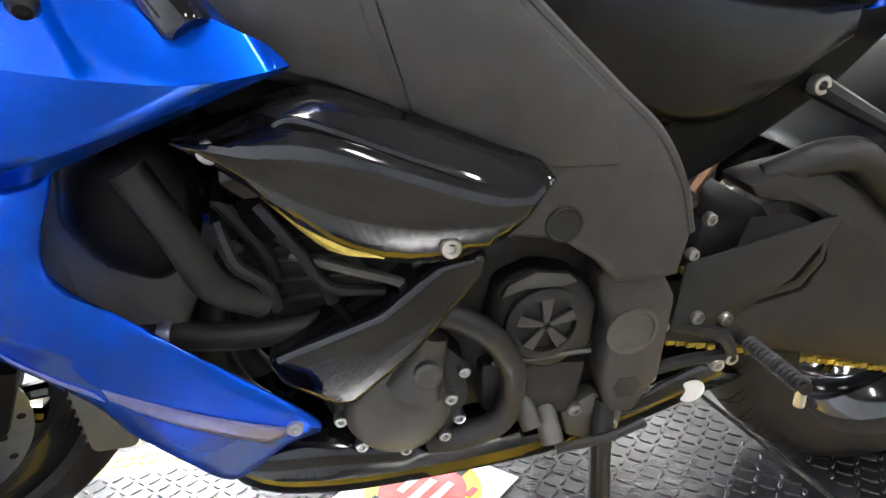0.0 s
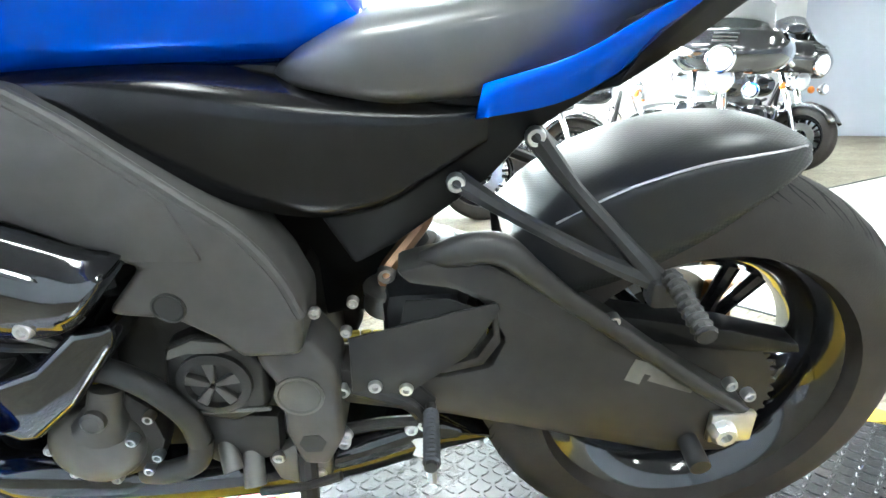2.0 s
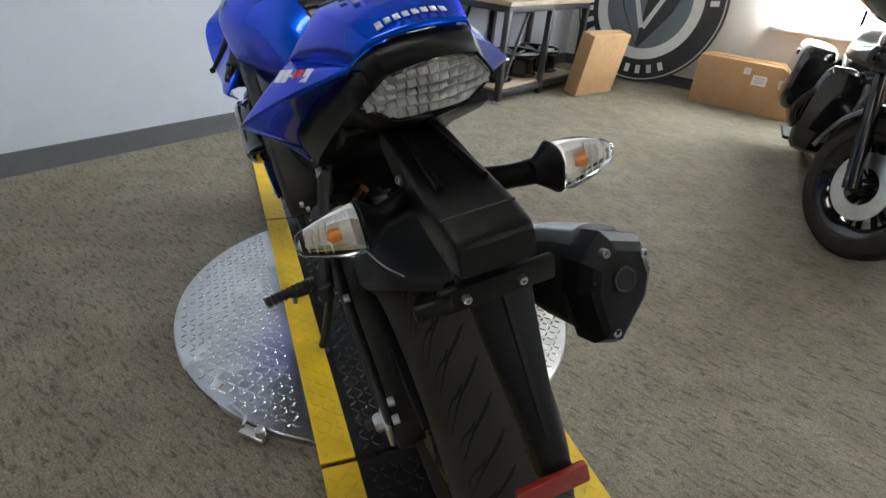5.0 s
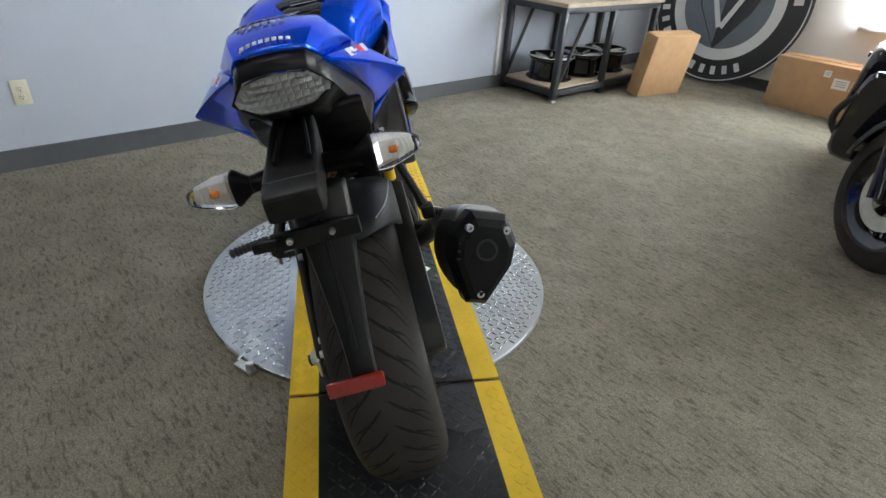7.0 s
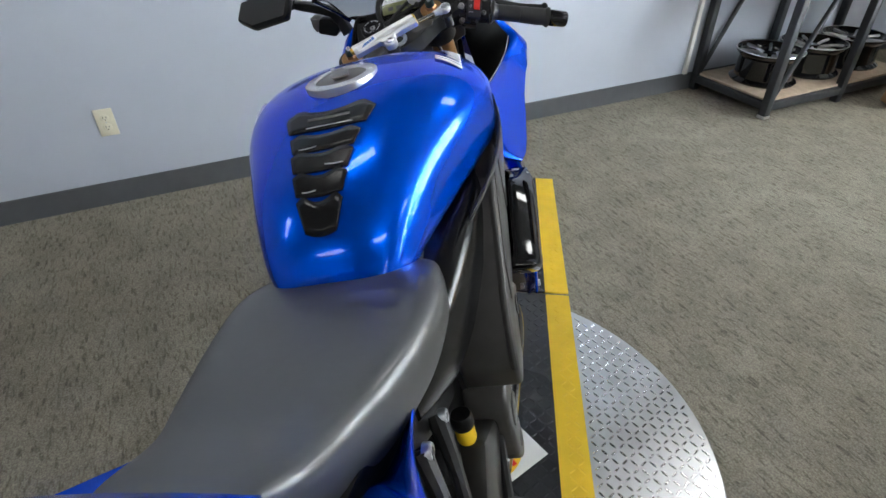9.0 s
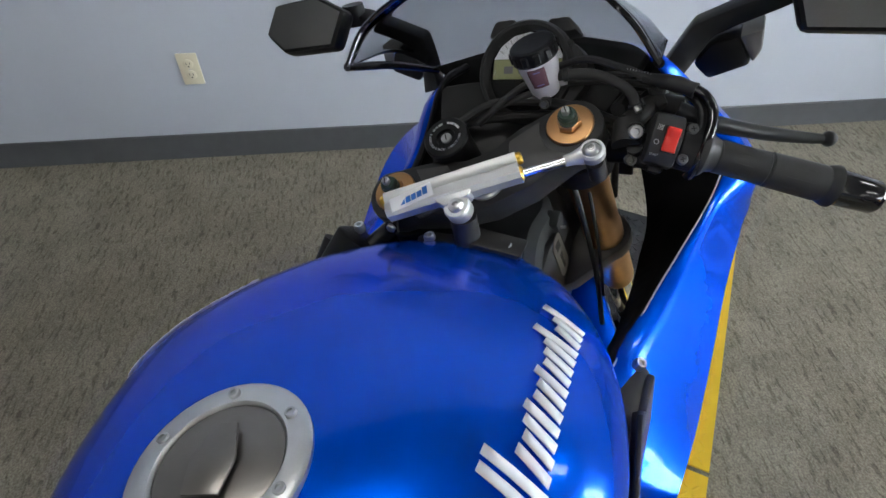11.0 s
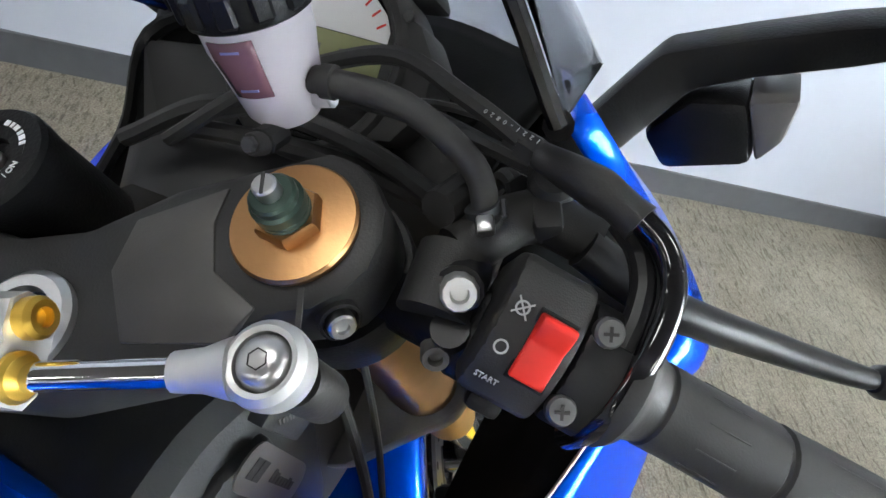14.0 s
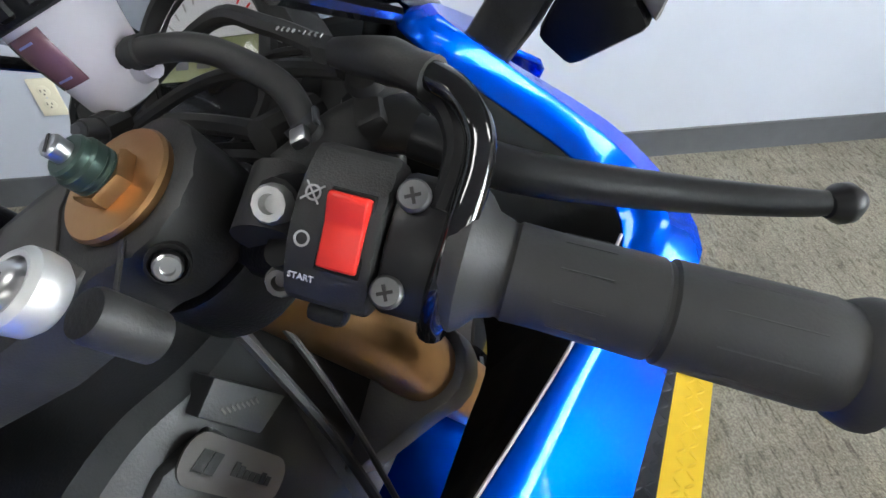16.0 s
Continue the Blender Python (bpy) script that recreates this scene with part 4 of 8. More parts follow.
P("oil_cooler", box(0.03, 0.30, 0.10, (1.03, 0, 0.42), 0.008), ENGINE, "small black oil cooler")
# intake cover and lower strut


def duct(s):
    top, mid, low = [], [], []
    for x, zt, zm, zl in ((0.934, 0.688, 0.686, 0.684), (0.89, 0.70, 0.672, 0.648), (0.84, 0.712, 0.655, 0.598), (0.78, 0.69, 0.632, 0.575), (0.73, 0.669, 0.612, 0.577), (0.695, 0.654, 0.612, 0.60), (0.665, 0.641, 0.638, 0.634)):
        bul = 0.244 if 0.68 < x < 0.92 else 0.232
        top.append((x, s * (bul - 0.035), zt))
        mid.append((x, s * (bul + 0.008), zm))
        low.append((x, s * (bul - 0.012), zl))
    mid2 = [((a[0] + b[0]) / 2, b[1] - s * 0.006, a[2] * 0.5 + b[2] * 0.5) for a, b in zip(top, mid)]
    inner = [(x, s * (abs(y) - 0.06), z + 0.01) for x, y, z in low]
    d = P("intake_cover", sheet([top, mid2, mid, low, inner], 3), GLOSS, "gloss black intake side cover with yellow piping", solid=0.004, angle=28)
    part("ridge", tube([(0.87, s * 0.236, 0.69), (0.85, s * 0.241, 0.695), (0.79, s * 0.243, 0.67), (0.72, s * 0.243, 0.638), (0.70, s * 0.243, 0.618)], 0.004, 8), GLOSS, d)
    part("yellow_piping", tube([(0.885, s * 0.231, 0.64), (0.84, s * 0.235, 0.598), (0.80, s * 0.235, 0.582)], 0.0045, 8, radii=[0.001, 0.005, 0.001]), CHAIN, d)
    bolts([(0.911, s * 0.24, 0.679), (0.749, s * 0.245, 0.591)], (0, s, 0.1), 0.009, 0.007, parent=d)
    return d


for s in (1, -1):
    duct(s)
P("engine_strut", prism([(0.704, 0.557), (0.749, 0.552), (0.806, 0.503), (0.915, 0.468), (0.904, 0.437), (0.856, 0.400), (0.835, 0.402), (0.775, 0.452), (0.708, 0.53)], 0.12, 0.20, 0.012, 3), GLOSS, "gloss black strut over the engine")
P("airbox", box(0.34, 0.22, 0.20, (0.83, 0, 0.67), 0.03), PLASTIC, "black airbox under the tank")

# lower blue fairing, belly pan
for s in (1, -1):
    rows = [[(1.20, s * 0.17, 0.66), (1.11, s * 0.21, 0.665), (1.032, s * 0.222, 0.668), (1.022, s * 0.218, 0.668)],
            [(1.20, s * 0.17, 0.61), (1.13, s * 0.212, 0.61), (1.062, s * 0.226, 0.60), (1.048, s * 0.222, 0.59)],
            [(1.165, s * 0.19, 0.55), (1.10, s * 0.215, 0.545), (1.02, s * 0.228, 0.553), (0.985, s * 0.226, 0.527)],
            [(1.125, s * 0.195, 0.508), (1.055, s * 0.213, 0.50), (0.97, s * 0.228, 0.49), (0.930, s * 0.225, 0.474)],
            [(1.066, s * 0.196, 0.448), (1.012, s * 0.212, 0.437), (0.93, s * 0.222, 0.425), (0.871, s * 0.22, 0.405)],
            [(1.044, s * 0.192, 0.40), (1.005, s * 0.203, 0.38), (0.955, s * 0.203, 0.366), (0.905, s * 0.212, 0.382)],
            [(1.018, s * 0.182, 0.362), (0.995, s * 0.188, 0.337), (0.972, s * 0.19, 0.322), (0.952, s * 0.19, 0.328)]]
    lf = P("lower_fairing", sheet(rows, 4), BLUE, "blue lower side fairing with silver stripe", solid=0.005, angle=50)
    FLANK = np.array([tuple(q) for c in zip(*[smooth_line(r, 12) for r in rows]) for q in smooth_line(c, 12)])

    def on_flank(x, z):
        d = np.hypot(FLANK[:, 0] - x, FLANK[:, 2] - z)
        k = np.argsort(d)[:4]
        w = 1 / (d[k] + 1e-4)
        return (x, float((FLANK[k, 1] * w).sum() / w.sum()) + s * 0.0036, z)

    for top_, low_ in (([(1.118, 0.517), (1.092, 0.49), (1.055, 0.467)], [(1.113, 0.503), (1.085, 0.476), (1.05, 0.455)]),
                       ([(1.046, 0.473), (1.0, 0.452), (0.945, 0.428), (0.888, 0.406)], [(1.045, 0.458), (1.005, 0.432), (0.96, 0.406), (0.922, 0.386)])):
        def ease(r):
            return [tuple(q) for q in smooth_line([(x, 0, z) for x, z in r], 6)]
        t_, l_ = ease(top_), ease(low_)
        part("stripe", skin([[on_flank(a[0] + (b[0] - a[0]) * f, a[2] + (b[2] - a[2]) * f) for a, b in zip(t_, l_)] for f in (0, 0.25, 0.5, 0.75, 1)], closed=False), LILAC, lf, solid=0.0008)
    bolts([(0.894, s * 0.224, 0.41), (0.967, s * 0.178, 0.345)], (0, s, 0), 0.008, 0.005, parent=lf)
BELLY = [(1.0, 0.14, 0.325, 0.262), (0.95, 0.165, 0.335, 0.235), (0.87, 0.168, 0.33, 0.215), (0.76, 0.155, 0.295, 0.206), (0.62, 0.142, 0.282, 0.203), (0.50, 0.125, 0.288, 0.208), (0.43, 0.114, 0.302, 0.216), (0.375, 0.104, 0.308, 0.226), (0.335, 0.094, 0.282, 0.235), (0.295, 0.08, 0.25, 0.242)]
P("belly_pan", loft(BELLY, 24, 3.5), GLOSS, "gloss black belly pan")
P("belly_decal", join(rev([(0.019, 0), (0.019, 0.0006), (0, 0.0006)], (0.396, 0.1095, 0.263), (0.08, 1, 0), 20)), WHITE, "round white sticker")
# stand, shift lever
ks = P("side_stand", join(tube([(0.545, 0.15, 0.315), (0.55, 0.17, 0.22), (0.555, 0.215, 0.095), (0.556, 0.232, 0.058)], 0.013, 10), box(0.06, 0.04, 0.008, (0.556, 0.238, 0.056), 0.003)), ENGINE, "black side stand, folded out")
part("stand_bracket", prism([(0.52, 0.25), (0.515, 0.30), (0.56, 0.325), (0.60, 0.30), (0.59, 0.26), (0.555, 0.245)], 0.125, 0.15, 0.006), ENGRAY, ks)
bolts([(0.583, 0.15, 0.305), (0.533, 0.15, 0.27)], r=0.009, parent=ks)
P("drain_spool", join(tube([(0.62, 0.14, 0.31), (0.615, 0.17, 0.275)], 0.014, 12, 2), tube([(0.65, 0.14, 0.33), (0.64, 0.165, 0.30)], 0.013, 12, 2)), ENGRAY)
P("shift_rod", tube([(0.61, 0.168, 0.262), (0.55, 0.172, 0.272), (0.50, 0.172, 0.288)], 0.006, 8), ENGINE)
hp = P("rider_foot_hanger", join(tube([(0.486, 0.14, 0.41), (0.44, 0.146, 0.398), (0.405, 0.15, 0.385), (0.385, 0.15, 0.352)], 0.009, 8), tube([(0.49, 0.14, 0.338), (0.44, 0.145, 0.35), (0.385, 0.15, 0.355)], 0.008, 8),
       prism([(0.45, 0.405), (0.395, 0.415), (0.37, 0.385), (0.385, 0.345), (0.40, 0.35), (0.405, 0.385)], 0.138, 0.148, 0.003)), MATTE, "black foot control bracket")
bolts([(0.486, 0.145, 0.41), (0.407, 0.148, 0.411), (0.445, 0.148, 0.418), (0.49, 0.145, 0.337), (0.495, 0.145, 0.322), (0.388, 0.15, 0.352), (0.405, 0.15, 0.345)], r=0.009, h=0.008, parent=hp)
rp = part("foot_peg", tube([(0.378, 0.15, 0.379), (0.378, 0.205, 0.383), (0.379, 0.254, 0.387)], 0.0075, 10), ENGINE, hp, "slim knurled foot peg")
for k in range(13):
    part("knurl", rev([(0.0082, -0.0022), (0.0105, 0), (0.0082, 0.0022)], (0.378, 0.165 + 0.0068 * k, 0.3802 + 0.00048 * k), (0.01, 1, 0.07), 12), TUBESTEEL, rp)
part("feeler", tube([(0.379, 0.248, 0.385), (0.378, 0.25, 0.362)], 0.0055, 8, 2), STEEL, rp)
P("rider_foot_hanger", join(tube([(0.486, -0.14, 0.41), (0.40, -0.15, 0.385), (0.385, -0.15, 0.352)], 0.009, 8), tube([(0.385, -0.15, 0.375), (0.365, -0.26, 0.36)], 0.012, 10, 2)), MATTE)

# ---- seat, tail, tank ----
P("subframe", prism([(0.70, 0.70), (0.57, 0.66), (0.50, 0.64), (0.46, 0.56), (0.41, 0.585), (0.30, 0.66), (0.25, 0.712), (0.10, 0.805), (-0.04, 0.872), (-0.07, 0.892), (-0.06, 0.905), (0.05, 0.86), (0.33, 0.775), (0.55, 0.80), (0.70, 0.80)], -0.10, 0.10, 0.012), PLASTIC, "black plastic subframe cover")
P("side_cover", loft([(0.82, 0.176, 0.82, 0.72), (0.70, 0.178, 0.815, 0.70), (0.60, 0.168, 0.806, 0.665), (0.50, 0.15, 0.785, 0.63), (0.42, 0.132, 0.768, 0.632), (0.35, 0.118, 0.755, 0.67), (0.30, 0.106, 0.75, 0.70)], 36, 5), COVER, "glossy black cover under the tank", angle=60)
SEATS = [(0.515, 0.10, 0.795, 0.772), (0.485, 0.128, 0.815, 0.768), (0.44, 0.143, 0.834, 0.758), (0.39, 0.147, 0.844, 0.75), (0.31, 0.139, 0.855, 0.752), (0.23, 0.12, 0.869, 0.765), (0.17, 0.10, 0.885, 0.785), (0.11, 0.09, 0.915, 0.83), (0.08, 0.075, 0.93, 0.87)]
P("seat", loft(SEATS, 36, 4.2), SEAT, "black vinyl rider seat")
# tail: side fairings, cowl, end shell, light
TY = 0.012                             # the tail's middle plane
for s in (1, -1):
    def side(pts):
        return [(x, TY + s * w, z) for x, w, z in pts]

    seam = side([(0.03, 0.118, 0.971), (-0.02, 0.1035, 0.978), (-0.075, 0.086, 0.984), (-0.1245, 0.0705, 0.9875)])
    shoulder = side([(0.0533, 0.1614, 0.9335), (-0.004, 0.133, 0.9545), (-0.067, 0.1008, 0.9735), (-0.1247, 0.071, 0.987)])
    crease = side([(0.075, 0.2035, 0.894), (0.012, 0.161, 0.928), (-0.06, 0.1145, 0.961), (-0.125, 0.0715, 0.9865)])
    round_ = side([(0.079, 0.2035, 0.889), (0.016, 0.160, 0.923), (-0.057, 0.1135, 0.956), (-0.1245, 0.071, 0.9845)])
    under = side([(0.150, 0.130, 0.815), (0.10, 0.134, 0.856), (0.01, 0.112, 0.913), (-0.122, 0.0705, 0.982)])
    inner = side([(0.150, 0.118, 0.812), (0.10, 0.122, 0.852), (0.012, 0.10, 0.909), (-0.12, 0.06, 0.979)])
    wing = [side(r) for r in ([(0.079, 0.2035, 0.889), (0.155, 0.166, 0.842), (0.225, 0.142, 0.80), (0.308, 0.126, 0.775)],
                              [(0.115, 0.169, 0.853), (0.165, 0.148, 0.813), (0.228, 0.131, 0.776), (0.312, 0.126, 0.758)],
                              [(0.150, 0.130, 0.815), (0.175, 0.124, 0.783), (0.232, 0.119, 0.753), (0.316, 0.122, 0.741)],
                              [(0.150, 0.118, 0.812), (0.175, 0.112, 0.781), (0.232, 0.107, 0.751), (0.314, 0.108, 0.740)])]
    tf = P("tail_fairing", join(skin([smooth_line(r, 5) for r in (seam, shoulder, crease, round_, under, inner)], closed=False), skin([smooth_line(r, 5) for r in wing], closed=False)), BLUE, "blue tail side fairing with white and red lettering", solid=0.003, angle=24)
    v0, va, vb = Vector(seam[0]), Vector(seam[3]) - Vector(seam[0]), Vector(crease[0]) - Vector(seam[0])
    e0, e1 = v0 + 0.087 * va + 0.325 * vb, v0 + 0.666 * va + 0.25 * vb
    bx, nrm = (e1 - e0).normalized() * s, va.cross(vb).normalized()
    nrm = nrm if nrm.z > 0 else -nrm
    base = Matrix.Translation((e0 if s > 0 else e1) + nrm * 0.0045) @ Matrix((bx, nrm.cross(bx), nrm)).transposed().to_4x4()
    for x, w, z0, z1, mt in ((0.0, 0.017, 0, 0.017, WHITE), (0.021, 0.015, 0, 0.017, WHITE), (0.039, 0.007, 0.007, 0.010, WHITE), (0.049, 0.006, 0, 0.016, RED), (0.058, 0.014, 0, 0.016, RED), (0.076, 0.018, 0, 0.017, WHITE)):
        part("emblem_bar", extruded([(x + 0.45 * z0, z0), (x + w + 0.45 * z0, z0), (x + w + 0.45 * z1, z1), (x + 0.45 * z1, z1)], 0, 0.0008), mt, tf, "", base)
CHALF = [[(0.062, 0.112, 0.95), (0.03, 0.1165, 0.9745), (-0.03, 0.099, 0.982), (-0.08, 0.0835, 0.9865), (-0.1235, 0.0695, 0.9905)],
         [(0.055, 0.094, 0.965), (0.024, 0.0965, 0.998), (-0.03, 0.0885, 1.009), (-0.09, 0.0755, 1.0105), (-0.145, 0.061, 1.0035)],
         [(0.048, 0.072, 0.98), (0.016, 0.075, 1.0185), (-0.03, 0.0735, 1.0305), (-0.10, 0.0645, 1.030), (-0.166, 0.0505, 1.0155)],
         [(0.047, 0.066, 0.982), (0.014, 0.069, 1.0215), (-0.03, 0.0675, 1.0335), (-0.10, 0.0585, 1.033), (-0.167, 0.0455, 1.0175)],
         [(0.045, 0.034, 0.988), (0.012, 0.035, 1.0275), (-0.032, 0.034, 1.0395), (-0.10, 0.03, 1.039), (-0.1745, 0.022, 1.0215)],
         [(0.044, 0.0, 0.99), (0.011, 0.0, 1.029), (-0.033, 0.0, 1.041), (-0.10, 0.0, 1.0405), (-0.177, 0.0, 1.0225)]]
CROWS = [[(x, TY + w, z) for x, w, z in r] for r in CHALF] + [[(x, TY - w, z) for x, w, z in r] for r in CHALF[4::-1]]
cw = P("seat_cowl", skin([smooth_line(r, 8) for r in CROWS], closed=False), BLUE, "blue single seat cowl with dark and pale decals", angle=32, solid=0.003)
CGRID = np.array([tuple(q) for c in zip(*[smooth_line(r, 10) for r in CROWS]) for q in smooth_line(c, 8)])


def on_cowl(x, y):
    """Height of the cowl's skin over a point of the plan."""
    d = np.hypot(CGRID[:, 0] - x, CGRID[:, 1] - y)
    k = np.argsort(d)[:4]
    w = 1 / (d[k] + 1e-4)
    return float((CGRID[k, 2] * w).sum() / w.sum())


def cowl_decal(name, rows, mat, lift=0.0035):
    return part(name, sheet([[(x, TY + y, on_cowl(x, TY + y) + lift) for x, y in r] for r in rows], 4), mat, cw, solid=0.0008)


cowl_decal("silver_flash", [[(0.0, 0.07), (-0.008, 0.03), (-0.004, 0.0), (0.002, -0.03)], [(-0.02, 0.055), (-0.024, 0.025), (-0.017, 0.008), (-0.012, -0.022)]], SILVER, 0.0042)
cowl_decal("silver_flash", [[(-0.014, 0.0), (-0.012, -0.02), (-0.006, -0.04)], [(-0.03, 0.004), (-0.024, -0.018), (-0.018, -0.034)]], SILVER, 0.0042)
for r_, (x, y0, n_) in enumerate(((-0.048, 0.055, 5), (-0.075, 0.045, 6))):
    for k in range(n_):
        y = y0 - 0.0125 * k
        cowl_decal("decal_bar", [[(x, y), (x - 0.002, y - 0.008)], [(x - 0.014, y), (x - 0.016, y - 0.008)]], GREYINK if r_ else ENGINE, 0.0045)
for k in range(8):
    y = 0.041 - 0.0098 * k
    cowl_decal("emblem_bar", [[(-0.148, y), (-0.148, y - 0.0065)], [(-0.157 if k else -0.160, y), (-0.157 if k else -0.160, y - 0.0065)]], WHITE, 0.0045)
def both(r):
    """A row of half widths from one side over the middle to the other."""
    return [(x, TY + w, z) for x, w, z in r] + [(x, TY - w, z) for x, w, z in r[-2::-1]]


band = [[(-0.121, 0.069, 0.985), (-0.143, 0.061, 0.999), (-0.163, 0.0495, 1.011), (-0.171, 0.022, 1.017), (-0.174, 0.0, 1.018)],
        [(-0.15, 0.0625, 0.988), (-0.164, 0.057, 0.998), (-0.176, 0.049, 1.005), (-0.187, 0.022, 1.011), (-0.19, 0.0, 1.012)],
        [(-0.176, 0.061, 0.974), (-0.182, 0.055, 0.981), (-0.190, 0.0475, 0.9905), (-0.198, 0.022, 0.9965), (-0.201, 0.0, 0.9985)]]
shell = P("tail_rear_shell", skin([both(r) for r in band], closed=False), PLASTIC, "black tail end shell", solid=0.003, angle=30)
for s in (1, -1):
    panel = [[(-0.1905, 0.0475, 0.9905), (-0.123, 0.070, 0.983), (0.008, 0.1085, 0.911), (0.098, 0.131, 0.854), (0.149, 0.127, 0.813)],
             [(-0.176, 0.063, 0.974), (-0.12, 0.0745, 0.966), (0.006, 0.106, 0.896), (0.10, 0.124, 0.836), (0.158, 0.12, 0.793)],
             [(-0.1605, 0.0775, 0.955), (-0.108, 0.080, 0.934), (0.004, 0.096, 0.869), (0.10, 0.11, 0.808), (0.172, 0.112, 0.765)],
             [(-0.168, 0.041, 0.9335), (-0.10, 0.052, 0.905), (0.0, 0.055, 0.858), (0.10, 0.065, 0.803), (0.19, 0.08, 0.752)],
             [(-0.166, 0.0, 0.9305), (-0.10, 0.0, 0.90), (0.0, 0.0, 0.85), (0.10, 0.0, 0.795), (0.19, 0.0, 0.745)]]
    part("shell_side", skin([[(x, TY + s * w, z) for x, w, z in r] for r in panel], closed=False), PLASTIC, shell, "grained black tail side panel", solid=0.003, angle=24)
RIM = both([(-0.1595, 0.0765, 0.955), (-0.175, 0.061, 0.973), (-0.189, 0.0465, 0.9885), (-0.196, 0.022, 0.9945), (-0.199, 0.0, 0.9965)])
RIM += both([(-0.165, 0.057, 0.9455), (-0.169, 0.04, 0.937), (-0.168, 0.02, 0.9345), (-0.167, 0.0, 0.9335)])[::-1]


def rim_ring(k, back):
    c = Vector((-0.178, TY, 0.964))
    return [tuple(c + (Vector(q) - c) * k + Vector((-back, 0, 0.2 * back))) for q in RIM]


tl = P("tail_light", skin([rim_ring(1.0, 0.0), rim_ring(0.93, 0.007), rim_ring(0.7, 0.011), rim_ring(0.3, 0.013), rim_ring(0.05, 0.013)]), LENS, "clear faceted tail light with cellular reflectors", angle=25)
tl.visible_shadow = False
part("reflector_bowl", skin([rim_ring(0.96, -0.006), rim_ring(0.6, -0.009), rim_ring(0.05, -0.010)]), TAILBACK, tl)
for j in range(5):
    z = 0.9425 + 0.0112 * j
    half_n = (4, 6, 5, 4, 3)[j]
    for k in range(-half_n, half_n + 1):
        y = 0.0108 * k
        part("reflector_cell", box(0.0016, 0.0106, 0.0113, (0, 0, 0), 0.0012, 1), TAILBACK, tl, m=pose(-0.178 - 0.47 * (z - 0.963) + 0.2 * abs(y), TY + y, z, 0, 22 + 4 * ((j + k // 2) % 2), 3 * ((k % 3) - 1)))
# licence plate carrier, lower mudguard, reflector
HY = 0.022                             # the carrier sits a little to the left of the middle
HST = [(-0.05, 0.032, 0.895, 0.855), (-0.12, 0.037, 0.897, 0.842), (-0.20, 0.039, 0.888, 0.832), (-0.28, 0.041, 0.88, 0.829), (-0.326, 0.04, 0.874, 0.832), (-0.338, 0.037, 0.868, 0.838)]
hg = P("plate_hanger", move(loft(HST, 32, 10), Matrix.Translation((0, HY, 0))), PLASTIC, "black plastic plate carrier and rear mudguard", angle=25)
part("ridge", tube([(-0.10, HY + 0.012, 0.898), (-0.18, HY + 0.018, 0.892), (-0.25, HY + 0.02, 0.886)], 0.005, 8), PLASTIC, hg)
part("ridge", tube([(-0.10, HY - 0.018, 0.898), (-0.18, HY - 0.024, 0.892), (-0.25, HY - 0.028, 0.886)], 0.005, 8), PLASTIC, hg)
part("cap_seam", tube([(-0.295, HY + 0.0405, 0.838), (-0.295, HY + 0.038, 0.878), (-0.295, HY - 0.038, 0.878), (-0.295, HY - 0.0405, 0.838)], 0.0015, 5, 1), RUBBER, hg)
mrows = []
for x, z, w in ((-0.225, 0.832, 0.042), (-0.262, 0.795, 0.041), (-0.292, 0.74, 0.033), (-0.33, 0.675, 0.024), (-0.365, 0.62, 0.018), (-0.392, 0.58, 0.017)):
    mrows.append([(x + 0.016, w + 0.001, z - 0.012), (x, w * 0.9 + 0.001, z), (x - 0.004, 0.001, z + 0.004), (x, -w * 0.9 + 0.001, z), (x + 0.016, -w + 0.001, z - 0.012)])
part("lower_mudguard", sheet(mrows, 3), PLASTIC, hg, solid=0.006)
part("mudguard_rib", tube([(-0.27, 0.002, 0.795), (-0.31, 0.002, 0.717), (-0.372, 0.003, 0.618)], 0.006, 6), PLASTIC, hg)
part("reflector", box(0.012, 0.088, 0.024, (0, 0, 0), 0.004), REDREF, hg, "red reflector bar", pose(-0.403, 0.014, 0.578, 0, 20, 0))
part("bracket", join(box(0.012, 0.13, 0.03, (-0.30, 0.012, 0.788), 0.004), box(0.012, 0.04, 0.018, (-0.305, 0.085, 0.79), 0.004)), PLASTIC, hg)
bolts([(-0.308, 0.05, 0.79), (-0.308, -0.012, 0.79)], (-1, 0, 0), 0.005, parent=hg)
bolts([(-0.17, HY + 0.04, 0.868)], (-0.3, 0.9, 0.2), 0.006, parent=hg)
